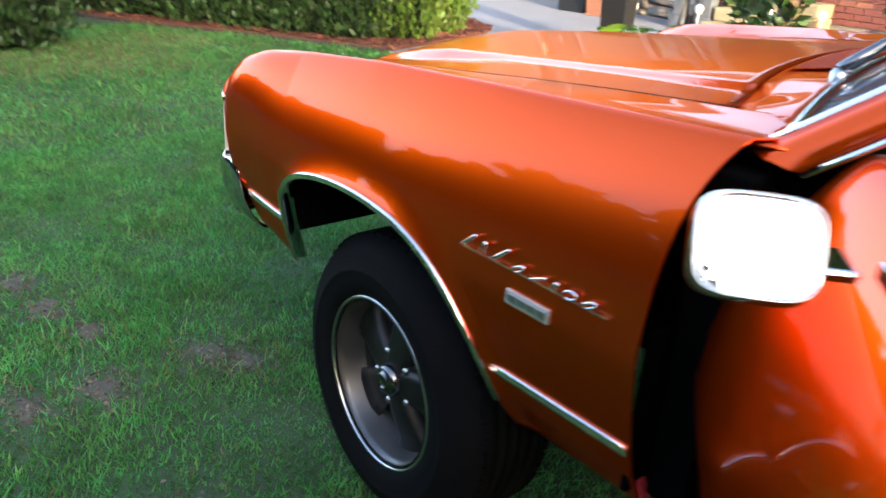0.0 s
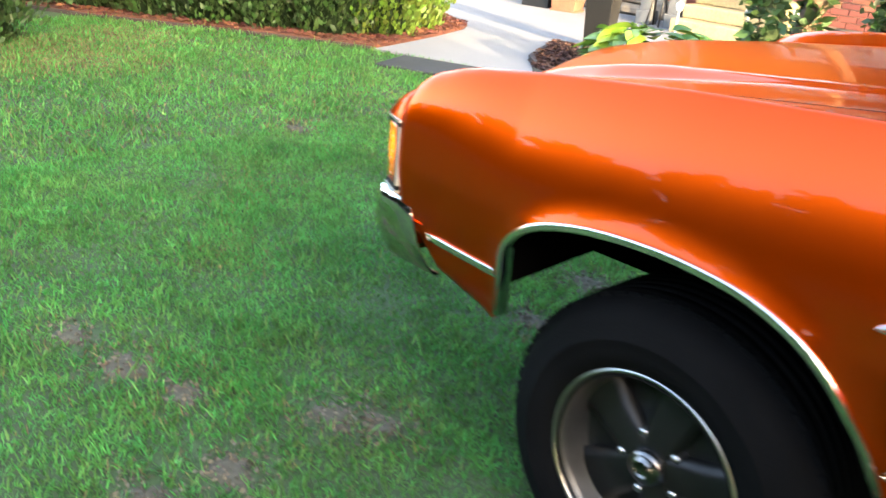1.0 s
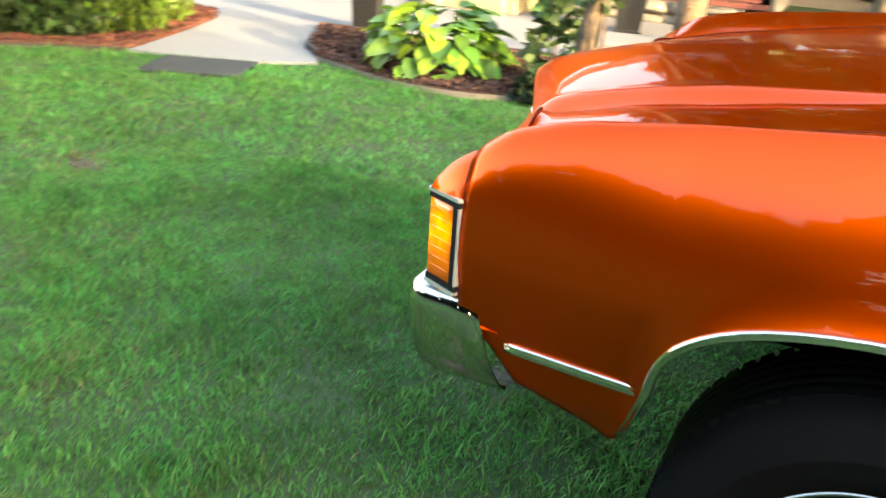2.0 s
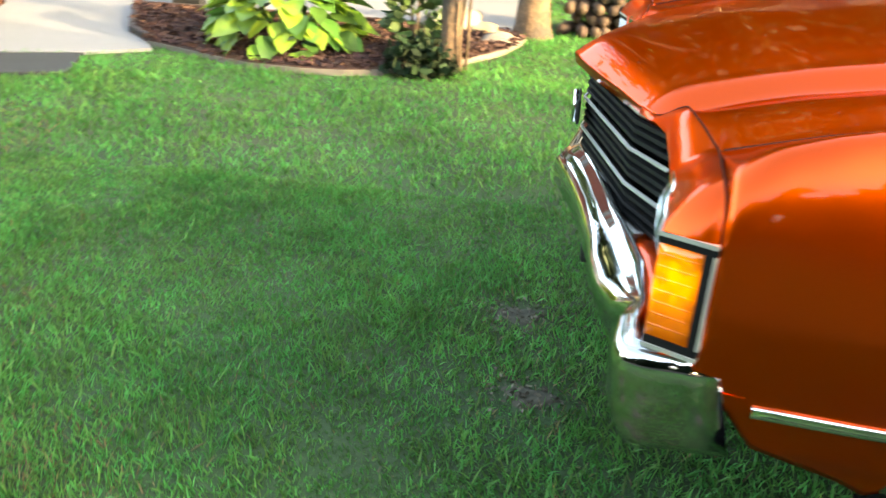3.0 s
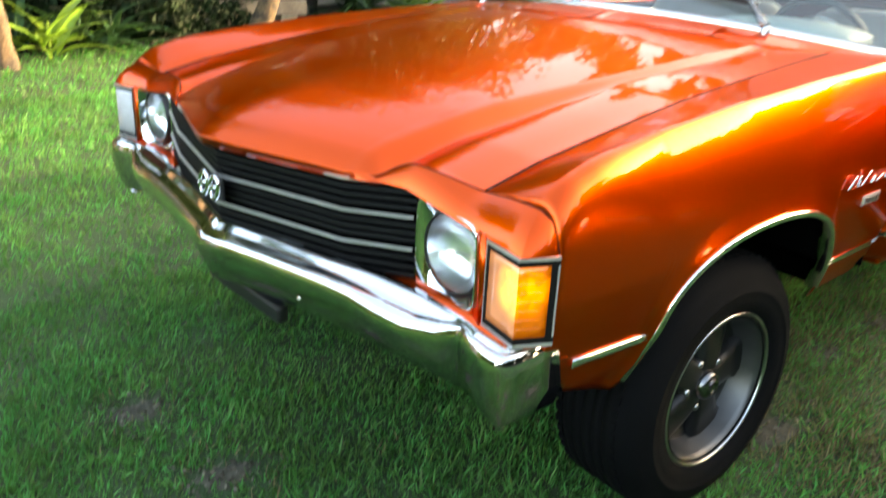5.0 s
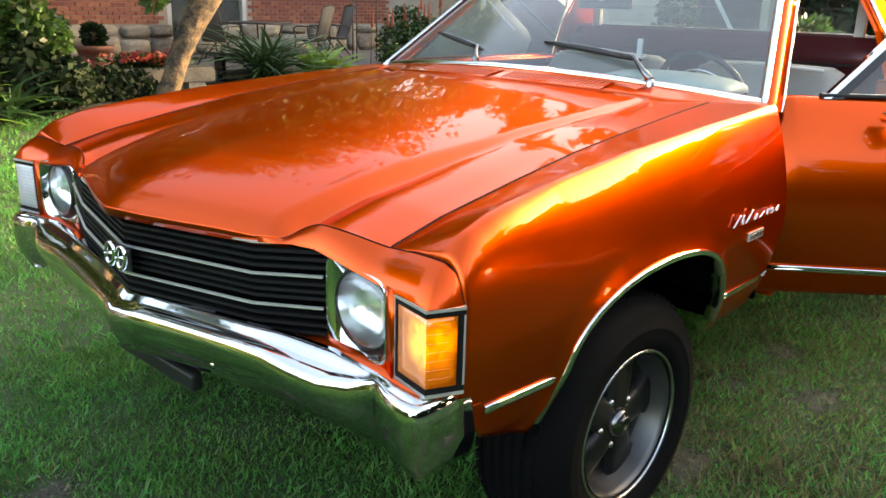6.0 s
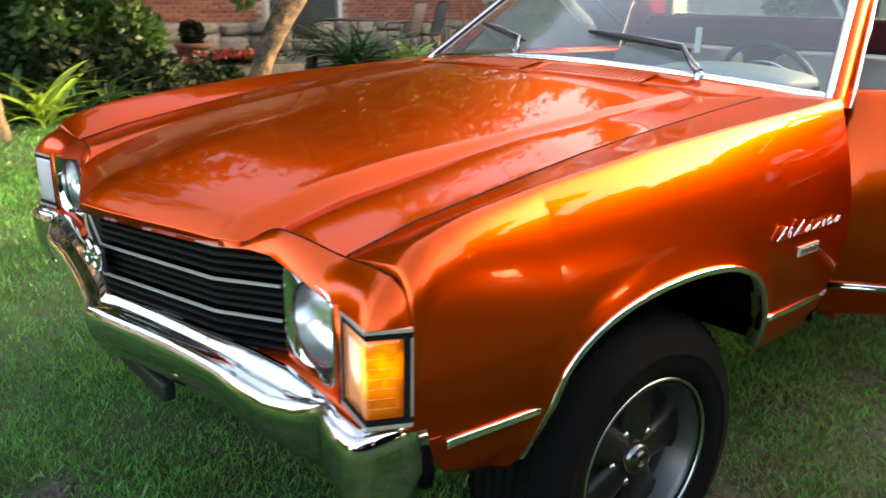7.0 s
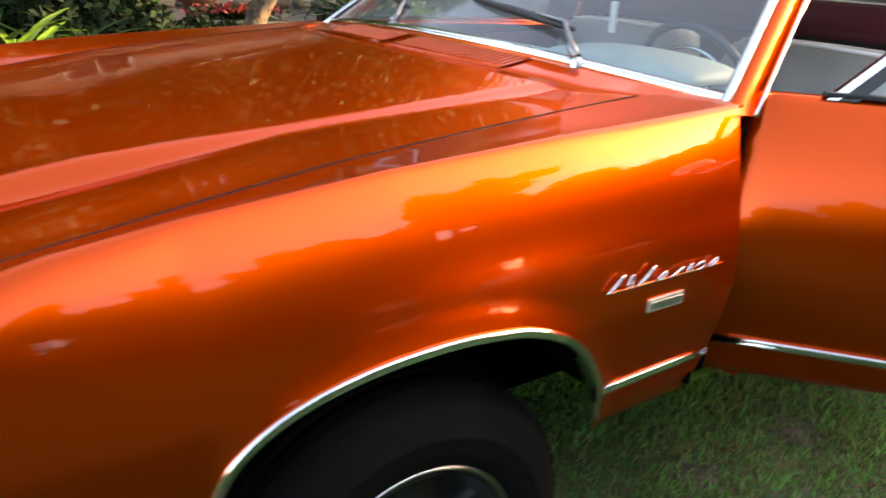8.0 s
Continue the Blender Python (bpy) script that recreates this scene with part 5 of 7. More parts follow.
for args in (("grass", -3.4, 1.9, -1.8, 1.3, 14500, 0.034, 0.0050, 11, BLADES), ("grass", -5.2, 1.9, 1.3, 5.2, 3000, 0.048, 0.0076, 12, BLADES), ("grass", -7.6, -3.4, -2.0, 1.3, 3600, 0.048, 0.0070, 13, BLADES),
             ("grass", -7.6, -5.2, 1.3, 3.0, 1800, 0.05, 0.009, 14, BLADES), ("grass", -2.0, 6.0, 5.2, 11.5, 800, 0.055, 0.014, 15, BLADES), ("grass", 1.9, 4.5, -2.5, 0.6, 7000, 0.042, 0.0058, 16, BLADES), ("grass", 1.9, 4.5, 0.6, 5.2, 1500, 0.05, 0.009, 20, BLADES),
             ("grass", -7.6, 1.9, -5.5, -1.8, 1300, 0.05, 0.011, 17, BLADES), ("grass", 1.9, 9.0, -6.0, -2.5, 700, 0.055, 0.014, 18, BLADES), ("grass", 4.5, 9.0, -2.5, 5.2, 700, 0.055, 0.014, 19, BLADES)):
    tagged(lawn_blades(*args), "short green lawn grass", "grass", kind="stuff")
for args in (("grass_tufts", -3.4, 1.9, -1.8, 1.3, 700, 0.050, 0.0058, 23, TUFTS), ("grass_tufts", 1.0, 4.0, -2.2, 0.0, 1500, 0.055, 0.0062, 24, TUFTS), ("grass_tufts", -7.6, -3.4, -2.0, 2.8, 380, 0.075, 0.009, 27, TUFTS)):
    tagged(lawn_blades(*args), "longer yellow-green tufts in the lawn", "grass", kind="stuff")
for args in (("dry_grass", -3.4, 4.2, -1.9, 1.3, 3400, 0.035, 0.0045, 21, DRYBLADES, True), ("dry_grass", 0.2, 4.2, -1.9, -0.3, 5200, 0.042, 0.0050, 28, DRYBLADES, True), ("dry_grass", -7.6, -3.4, -2.0, 2.0, 4200, 0.045, 0.008, 22, DRYBLADES, True)):
    tagged(lawn_blades(*args), "straw-coloured dry grass", "grass", kind="stuff")

for k, (x, y, r) in enumerate(BARE):
    ring = [(0.78 * r * q * math.cos(a), 0.50 * r * q * math.sin(a)) for a, q in ((math.tau * j / 22, 0.86 + 0.16 * math.sin(3 * math.tau * j / 22 + k) + 0.09 * math.sin(7 * math.tau * j / 22 + 2 * k)) for j in range(22))]
    rows = [[(u * f, v * f, h) for u, v in ring] for f, h in ((1.0, -0.004), (0.85, 0.0035), (0.5, 0.006), (0.02, 0.005))]
    patch = part("soil_patch", grid("soil_patch", rows, closed=True), SOIL)
    patch.location = (x, y, 0)
    tagged(patch, "worn patch of bare dry soil in the lawn", "soil", "worn patches", kind="structure")
rng = np.random.default_rng(25)
crumbs = []
for x, y, r in BARE:
    n = int(1300 * r)
    crumbs.append(np.stack([x + rng.normal(0, 0.62 * r, n), y + rng.normal(0, 0.42 * r, n), rng.uniform(0.002, 0.013, n)], 1))
tagged(part("bare_soil", leaf_cloud("bare_soil", np.concatenate(crumbs), 0.009, flat=0.85, seed=26), CLODS), "pale dry soil showing through the worn lawn", "soil", kind="stuff")

# drive and slab
tagged(part("pavement", flat_shape("pavement", DRIVE, 0.022, 0.12), CONCRETE), "pale concrete drive and walk beside the house", "pavement", kind="structure")
slab = thing("rubber_mat", (-4.44, 2.77, 0), 21.8, "dark grey flat slab lying on the grass by the drive", "mat")
part("slab", box(0.74, 0.56, 0.03, (0, 0, 0.010), 0.008), MAT, slab)


def mulch(name, outline, mat, n, seed, size=0.05):
    rng = np.random.default_rng(seed)
    xs, ys = [p[0] for p in outline], [p[1] for p in outline]
    x, y = strew(n * 2, min(xs), max(xs), min(ys), max(ys), rng)
    k = inside(x, y, outline)
    x, y = x[k], y[k]
    c = np.stack([x, y, rng.uniform(0.03, 0.075, len(x))], 1)
    return part(name, leaf_cloud(name, c, size * 0.45, flat=0.75, seed=seed, long=3.0), mat)


tagged(part("planting_bed", flat_shape("planting_bed", BED, 0.045, 0.10), MULCH), "curved planting bed covered in dark bark mulch", "flower bed", kind="structure")
tagged(mulch("mulch", BED, MULCH, 9000, 31), "dark red-brown bark mulch chips", "mulch", kind="stuff")
tagged(part("hedge_bed", flat_shape("hedge_bed", HEDGEBED, 0.05, 0.10), REDMULCH), "strip of orange-red mulch under the hedge", "flower bed", kind="structure")
tagged(mulch("mulch", HEDGEBED, REDMULCH, 14000, 32, 0.06), "orange-red bark mulch chips", "mulch", kind="stuff")
tagged(part("border_bed", flat_shape("border_bed", BORDER, 0.04, 0.08), DARKSOIL), "dark soil of the border below the patio", "flower bed", kind="structure")
tagged(part("shade_bed", flat_shape("shade_bed", DARKGROUND, 0.03, 0.08), DARKSOIL), "unseen dark ground added to darken the car's reflections", "flower bed", kind="structure")
edge_pts = [(x, y, 0.03) for x, y in BED[4:] + BED[:1]]
fine = []
for a, b in zip(edge_pts, edge_pts[1:]):
    fine += [tuple(a[i] + (b[i] - a[i]) * k / 3 for i in range(3)) for k in range(3)]
edging = thing("bed_edging", label="grey concrete edging strip along the curved bed", category="edging")
part("strip", sweep(fine + [edge_pts[-1]], [(-0.013, -0.05), (0.013, -0.05), (0.013, 0.008), (-0.013, 0.010)], "strip"), EDGING, edging)
board = thing("bed_board", label="dark timber board edging the mulch beside the drive", category="edging")
part("board", sweep([(-3.95, 3.64, 0.05), (-4.28, 3.96, 0.05), (-4.83, 5.02, 0.05), (-3.6, 5.06, 0.05), (-2.4, 5.06, 0.05)], [(-0.025, -0.05), (0.025, -0.05), (0.025, 0.02), (-0.025, 0.02)], "board"), TIMBER, board)
hedge_edge = thing("hedge_edging", label="thin dark edging strip along the hedge bed", category="edging")
part("strip", sweep([(x, y, 0.025) for x, y in HEDGEBED[9:] + HEDGEBED[:1]], [(-0.015, -0.05), (0.015, -0.05), (0.015, 0.012), (-0.015, 0.012)], "strip"), TIMBER, hedge_edge)


# ---- plants ----
def leaf_mesh(length, width, droop, name="leaf", fold=0.15, n=6):
    """A broad pointed leaf with a folded midrib; it grows along +x and hangs at its tip."""
    rows = []
    for k in range(n + 1):
        t = k / n
        half = width / 2 * math.sin(math.pi * min(1.0, t ** 0.75 * 0.98 + 0.02)) ** 0.8
        x, z = length * t, -droop * length * t * t
        rows.append([(x, -half, z + fold * half), (x, -half * 0.5, z + fold * half * 0.25), (x, 0, z), (x, half * 0.5, z + fold * half * 0.25), (x, half, z + fold * half)])
    return grid(name, rows)


def hosta(x, y, r, n, seed, mat, name="hosta", label="large lime-green hosta with broad leaves in the mulch bed"):
    plant = thing(name, (x, y, 0.045), 0, label, "plant")
    rg = random.Random(seed)
    shapes = [leaf_mesh(0.22, 0.175, 0.26), leaf_mesh(0.20, 0.165, 0.35), leaf_mesh(0.17, 0.13, 0.18), leaf_mesh(0.21, 0.165, 0.3)]
    for k, s in enumerate(shapes):
        s.materials.append(mat if k < 2 else HOSTA_MID)
    for k in range(n):
        t = (k + 0.5) / n
        out = r * (0.15 + 0.62 * math.sqrt(t))
        a = k * 2.399963 + rg.uniform(-0.3, 0.3)
        z = 0.46 * r * (1.08 - t ** 1.3) + 0.03 + rg.uniform(-0.03, 0.04)
        ob = new("leaf", shapes[rg.randrange(4)])
        ob.parent = plant
        sc = rg.uniform(0.75, 1.2)
        ob.matrix_basis = pose(out * math.cos(a) * 0.8, out * math.sin(a) * 0.8, z, rg.uniform(-22, 22), rg.uniform(-25, 8) + 30 * t, math.degrees(a) + rg.uniform(-25, 25)) @ Matrix.Diagonal((sc, sc, sc, 1))
    for k in range(14):
        a = k * 0.45
        part("stem", tube([(0.03 * math.cos(a), 0.03 * math.sin(a), 0), (0.3 * r * math.cos(a), 0.3 * r * math.sin(a), 0.3 * r)], 0.006, 5), mat, plant)
    return plant


hosta(-3.02, 3.90, 0.82, 190, 3, HOSTA)


def limb(path, radii, name="limb"):
    return tube(path, radii, 10, name)


def gnarled(path, radii, name="trunk"):
    """A trunk whose bark bulges and furrows."""
    me = tube(smooth_line(path, 6), [float(r) for r in np.interp(np.linspace(0, len(path) - 1, (len(path) - 1) * 6 + 1), range(len(path)), radii)], 28, name)
    for v in me.vertices:
        p = Vector(v.co)
        k = 0.022 * noise.noise(Vector((p.x * 5, p.y * 5, p.z * 3))) + 0.012 * noise.noise(Vector((p.x * 17, p.y * 17, p.z * 6))) + 0.006 * noise.noise(p * 34)
        v.co = p + Vector(v.normal) * k
    return me


def tree(name, base, trunk, limbs, crown, n, size, seed, label, leaf=LEAF, bark=BARK):
    """A tapered trunk, limbs, and a crown of leaves in clumps: crown is a list of (x, y, z, r)."""
    t = thing(name, base, 0, label, "tree")
    part("trunk", gnarled(*trunk), bark, t)
    for path, radii in limbs:
        part("limb", limb(path, radii), bark, t)
    rg = np.random.default_rng(seed)
    pts = []
    total = sum(c[3] ** 2 for c in crown)
    for x, y, z, r in crown:
        k = int(n * r * r / total)
        clumps = rg.normal(size=(max(8, k // 60), 3))
        clumps /= np.linalg.norm(clumps, axis=1, keepdims=True)
        clumps *= (r * rg.uniform(0.45, 1.0, len(clumps)))[:, None]
        p = clumps[rg.integers(0, len(clumps), k)] + rg.normal(0, 0.16 * r, (k, 3))
        pts.append(p * (1, 1, 0.85) + (x, y, z))
    part("crown", leaf_cloud("crown", np.concatenate(pts), size, seed=seed), leaf, t)
    return t


# young tree in the bed, ivy at its foot
tree("garden_tree", (-1.78, 3.66, 0), ([(0, 0, -0.05), (0.02, 0.0, 0.25), (0.05, 0.02, 0.7), (0.16, 0.05, 1.3), (0.22, 0.1, 2.2), (0.2, 0.1, 3.2)], [0.10, 0.075, 0.068, 0.062, 0.055, 0.04]),
     [([(0.2, 0.08, 1.9), (0.6, 0.1, 2.5), (1.1, 0.3, 3.1)], [0.04, 0.03, 0.015]), ([(0.2, 0.1, 2.2), (-0.3, 0.3, 2.9), (-0.7, 0.4, 3.4)], [0.04, 0.03, 0.015])],
     [(0.2, 0.2, 3.6, 1.0), (0.9, 0.3, 3.3, 0.8), (-0.6, 0.4, 3.5, 0.8), (0.2, 0.9, 3.2, 0.8)], 5000, 0.09, 41, "slender garden tree with sunlit orange-brown bark")


def shrub(name, x, y, balls, n, size, seed, mat, label, stems=5, category="shrub", flat=0.3):
    s = thing(name, (x, y, 0), 0, label, category)
    rg = np.random.default_rng(seed)
    pts = []
    tot = sum(b[3] ** 2 for b in balls)
    for a, b, z, r in balls:
        k = int(n * r * r / tot)
        p = rg.normal(size=(k, 3))
        p /= np.linalg.norm(p, axis=1, keepdims=True)
        p *= (r * rg.uniform(0.35, 1.0, k) ** 0.5)[:, None]
        pts.append(p + (a, b, z) + rg.normal(0, 0.05 * r, (k, 3)))
    p = np.concatenate(pts)
    p = p[p[:, 2] > 0.01]
    part("foliage", leaf_cloud("foliage", p, size, flat=flat, seed=seed), mat, s)
    for k in range(stems):
        a = k * 2.1
        b = balls[k % len(balls)]
        part("stem", tube([(0.03 * math.cos(a), 0.03 * math.sin(a), -0.02), (b[0] * 0.6 + 0.04 * math.cos(a), b[1] * 0.6 + 0.04 * math.sin(a), b[2] * 0.8)], [0.012, 0.006], 5), BARK, s)
    return s


shrub("ivy", -2.02, 3.80, [(0, 0, 0.30, 0.24), (0.02, 0, 0.65, 0.22), (-0.1, 0.02, 0.95, 0.2)], 420, 0.07, 51, LEAF_PALE, "pale variegated climbing shrub beside the tree trunk")
shrub("ivy", -1.68, 3.62, [(0.02, 0, 0.75, 0.12), (0.0, 0.05, 0.95, 0.14)], 90, 0.07, 52, LEAF, "green climber on the tree trunk")
shrub("tall_grass_tuft", -1.98, 3.40, [(0, 0, 0.08, 0.20), (0.15, 0, 0.08, 0.16)], 500, 0.05, 53, LEAF_DARK, "dark tuft at the foot of the tree", stems=2)

# tapered planters by the walk
def planter(name, x, y, w0, w1, h, mat, label, leaf=None, seed=1):
    p = thing(name, (x, y, 0.022), 15, label, "planter")
    part("pot", mesh_of("pot", [(i * w0 / 2, j * w0 / 2, 0) for i, j in ((-1, -1), (1, -1), (1, 1), (-1, 1))] + [(i * w1 / 2, j * w1 / 2, h) for i, j in ((-1, -1), (1, -1), (1, 1), (-1, 1))]
         + [(i * (w1 / 2 - 0.03), j * (w1 / 2 - 0.03), h) for i, j in ((-1, -1), (1, -1), (1, 1), (-1, 1))] + [(i * (w1 / 2 - 0.04), j * (w1 / 2 - 0.04), h - 0.06) for i, j in ((-1, -1), (1, -1), (1, 1), (-1, 1))],
         [(3, 2, 1, 0), (12, 13, 14, 15)] + [(r * 4 + k, r * 4 + (k + 1) % 4, r * 4 + 4 + (k + 1) % 4, r * 4 + 4 + k) for r in range(3) for k in range(4)]), mat, p, bevel=0.008)
    part("foot", box(w0 * 1.12, w0 * 1.12, 0.03, (0, 0, 0.016), 0.006), mat, p)
    if leaf:
        rg = np.random.default_rng(seed)
        q = rg.normal(0, w1 * 0.35, (260, 3)) * (1, 1, 0.7) + (0, 0, h + 0.14)
        part("plant", leaf_cloud("plant", q[q[:, 2] > h - 0.02], 0.07, seed=seed), leaf, p)
    return p


planter("tall_planter", -4.42, 5.22, 0.24, 0.32, 0.85, BLACK, "tall tapered black planter standing on the mulch edge", LEAF, 61)
planter("black_pot", -2.30, 7.45, 0.26, 0.34, 0.42, BLACK, "black square pot with a leafy plant on the walk", LEAF, 62)
planter("flower_pot", -6.75, 7.75, 0.34, 0.42, 0.36, TERRACOTTA, "brown pot with white flowers by the drive", LEAF, 63)
fl = thing("white_flowers", (-6.75, 7.75, 0.42), 0, "bunch of white flowers in a pot", "flowers")
part("petals", leaf_cloud("petals", np.random.default_rng(5).normal(0, 0.11, (160, 3)) * (1, 1, 0.5) + (0, 0, 0.10), 0.05, seed=5), WHITEPETAL, fl)
crate = thing("dark_box", (-7.25, 7.75, 0.022), 10, "low dark storage box beside the drive", "box")
part("body", box(0.45, 0.35, 0.36, (0, 0, 0.18), 0.01), BLACK, crate)
for x, y in ((-4.48, 5.55), (-3.56, 6.75), (-3.30, 7.40), (-4.1, 6.2)):
    st = thing("garden_light", (x, y, 0.02), 0, "thin pale garden stake light", "garden light", "stake lights along the walk")
    part("stake", tube([(0, 0, 0), (0, 0, 0.42)], 0.011, 6), WHITEPAINT, st)
    part("cap", lathe([(0.0, 0.52), (0.04, 0.50), (0.045, 0.47), (0.03, 0.42)], 12), OFFWHITE, st)

# boulders, old stump and firewood at the end of the bed
def boulder(x, y, r, h, seed, mat=STONE, label="rounded weathered grey garden boulder"):
    rg = random.Random(seed)
    b = thing("boulder", (x, y, 0), rg.uniform(0, 180), label, "stone")
    bm = bmesh.new()
    bmesh.ops.create_icosphere(bm, subdivisions=3, radius=1)
    off = Vector((seed * 3.1, 1.7, 0.3))
    for v in bm.verts:
        k = 1 + 0.35 * noise.noise(v.co * 1.3 + off)
        v.co = Vector((v.co.x * r * k * 1.25, v.co.y * r * k, max(-0.02, (v.co.z * k + 0.55) * h * 0.62)))
    me = bpy.data.meshes.new("rock")
    bm.to_mesh(me)
    bm.free()
    me.shade_smooth()
    part("rock", me, mat, b)


boulder(-1.52, 4.62, 0.14, 0.10, 3)
boulder(-1.95, 5.05, 0.22, 0.20, 4)
boulder(-1.72, 4.98, 0.14, 0.12, 6, SANDSTONE, "pale flat stone at the end of the bed")
stump = thing("tree_stump", (-1.30, 5.12, 0), 0, "weathered brown stump beside the bed", "stump")
part("bole", lathe([(0.19, -0.02), (0.15, 0.10), (0.125, 0.4), (0.12, 0.75), (0.10, 0.76), (0.0, 0.765)], 20), BARK, stump)
rg = random.Random(9)
log_mesh = tube([(-0.2, 0, 0), (-0.05, 0.012, 0.004), (0.08, 0.004, -0.004), (0.2, -0.01, 0)], [0.046, 0.055, 0.050, 0.044], 9, "log")
log_mesh.materials.append(SPLITWOOD)
for k in range(22):
    row = k // 6
    lg = thing("firewood_log", (-0.98 + 0.105 * (k % 6) + 0.05 * (row % 2) + rg.uniform(-0.01, 0.01), 5.45 + rg.uniform(-0.08, 0.08), 0.055 + 0.095 * row), 0, "split firewood log on a low stack", "log", "firewood stack")
    lg.matrix_basis = pose(*lg.location, 0, 0, 85 + rg.uniform(-28, 28))
    ob = new("wood", log_mesh)
    ob.parent = lg

# hedge of clipped cedars along the drive, and one bush by itself
def cedar(x, y, r, h, seed, mat=CEDAR, name="hedge_cedar", label="dense clipped cedar of the hedge"):
    c = thing(name, (x, y, 0.02), 0, label, "hedge", "hedge along the drive")
    rg = np.random.default_rng(seed)
    n = 9000
    z = rg.uniform(0, 1, n) ** 0.9
    rr = r * (1 - 0.55 * np.clip(z - 0.45, 0, 1) ** 1.5) * (0.80 + 0.20 * np.clip(z * 6, 0, 1))
    a = rg.uniform(0, 2 * np.pi, n)
    lump = 1 + 0.13 * np.sin(5 * a + seed) * np.sin(9 * z * h) + 0.10 * np.sin(11 * a + 4 * z * h)
    q = rr * lump * rg.uniform(0.62, 1.03, n)
    p = np.stack([q * np.cos(a), q * np.sin(a), z * h], 1) + rg.normal(0, 0.02, (n, 3))
    d = np.stack([np.cos(a) * 0.45, np.sin(a) * 0.45, np.ones(n)], 1) + rg.normal(0, 0.35, (n, 3))
    d /= np.linalg.norm(d, axis=1, keepdims=True)
    b = np.cross(d, rg.normal(size=(n, 3)))
    b /= np.linalg.norm(b, axis=1, keepdims=True)
    s = rg.uniform(0.04, 0.095, n)[:, None]
    verts = np.stack([p, p + d * s * 0.5 + b * s * 0.28, p + d * s, p + d * s * 0.5 - b * s * 0.28], 1).reshape(-1, 3)
    part("foliage", mesh_fast("foliage", verts, np.arange(4 * n).reshape(n, 4)), mat, c)
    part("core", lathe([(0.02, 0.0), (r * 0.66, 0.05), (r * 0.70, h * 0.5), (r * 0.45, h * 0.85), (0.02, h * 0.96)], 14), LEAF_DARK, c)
    part("trunk", tube([(0, 0, -0.03), (0, 0, h * 0.8)], [0.05, 0.02], 6), BARK, c)


HEDGE = [(-9.3, 1.0), (-8.75, 1.35), (-8.2, 1.72), (-7.65, 2.05), (-7.15, 2.42), (-6.65, 2.78), (-6.2, 3.12), (-6.05, 3.62), (-6.3, 4.2), (-6.75, 4.55)]
for k, (x, y) in enumerate(HEDGE):
    cedar(x + 0.10, y - 0.16, 0.48, 1.9 + 0.15 * math.sin(k * 2.3), 70 + k, CEDAR_LIGHT if k in (7, 8) else CEDAR, label="fresh yellow-green cedar at the hedge's end" if k in (7, 8) else "dense clipped cedar of the hedge")
cedar(-6.75, -0.25, 0.62, 1.7, 90, CEDAR, "cedar_bush", "rounded dark green cedar bush on the lawn")
cedar(-7.5, -0.9, 0.6, 1.8, 91, CEDAR, "cedar_bush", "rounded dark green cedar bush on the lawn")

# ---- the house: a near wing by the drive, a far wing behind the patio ----
house = thing("house", label="red brick house on a stone footing with white-framed windows", category="house")


def wall_shell(name, a, b, z0, z1, thick, mat, parent, openings=()):
    """A wall from a to b with real openings (from, to, low, high) along its length."""
    a, b = Vector((*a, 0)), Vector((*b, 0))
    t = (b - a).normalized()
    n, long = Vector((-t.y, t.x, 0)), (b - a).length
    cuts = sorted({0.0, long} | {q for o in openings for q in o[:2]})
    items = []
    for p, q in zip(cuts, cuts[1:]):
        gaps = sorted((o[2], o[3]) for o in openings if o[0] <= p + 1e-6 and o[1] >= q - 1e-6)
        z = z0
        for lo, hi in gaps:
            items.append((p, q, z, lo))
            z = hi
        items.append((p, q, z, z1))
    verts, faces = [], []
    for p, q, lo, hi in items:
        if hi - lo < 0.01:
            continue
        o = len(verts)
        for w in (p, q):
            for d in (0, thick):
                for z in (lo, hi):
                    verts.append(tuple(a + t * w + n * d + Vector((0, 0, z))))
        faces += [tuple(o + i for i in f) for f in ((0, 1, 3, 2), (4, 6, 7, 5), (0, 4, 5, 1), (2, 3, 7, 6), (0, 2, 6, 4), (1, 5, 7, 3))]
    return part(name, mesh_of(name, verts, faces), mat, parent)


NEAR_Y, FAR_Y = 8.60, 13.2
near_open = [(2.2, 3.3, 1.0, 2.3), (4.6, 5.6, 0.25, 2.3), (7.3, 8.6, 1.0, 2.3), (9.0, 10.2, 1.0, 2.3)]
far_open = [(3.0, 4.2, 1.5, 2.8), (7.5, 9.3, 0.35, 2.4)]
near_wall = wall_shell("wall", (-11.4, NEAR_Y), (-0.9, NEAR_Y), 0, 3.0, 0.28, MORTAR, house, near_open)
wall_shell("wall", (-0.9, NEAR_Y), (-0.9, FAR_Y), 0, 3.0, 0.28, MORTAR, house)
far_wall = wall_shell("wall", (-0.9, FAR_Y), (15.5, FAR_Y), 0, 3.4, 0.28, MORTAR, house, [(o[0], o[1], o[2], o[3]) for o in far_open])
part("roof", mesh_of("roof", [(-11.8, NEAR_Y - 0.5, 2.95), (-0.4, NEAR_Y - 0.5, 2.95), (-0.4, 16.5, 5.2), (-11.8, 16.5, 5.2), (-11.8, NEAR_Y - 0.5, 3.1), (-0.4, NEAR_Y - 0.5, 3.1), (-0.4, 16.5, 5.35), (-11.8, 16.5, 5.35)],
     [(3, 2, 1, 0), (4, 5, 6, 7), (0, 1, 5, 4), (1, 2, 6, 5), (2, 3, 7, 6), (3, 0, 4, 7)]), SHINGLE, house)
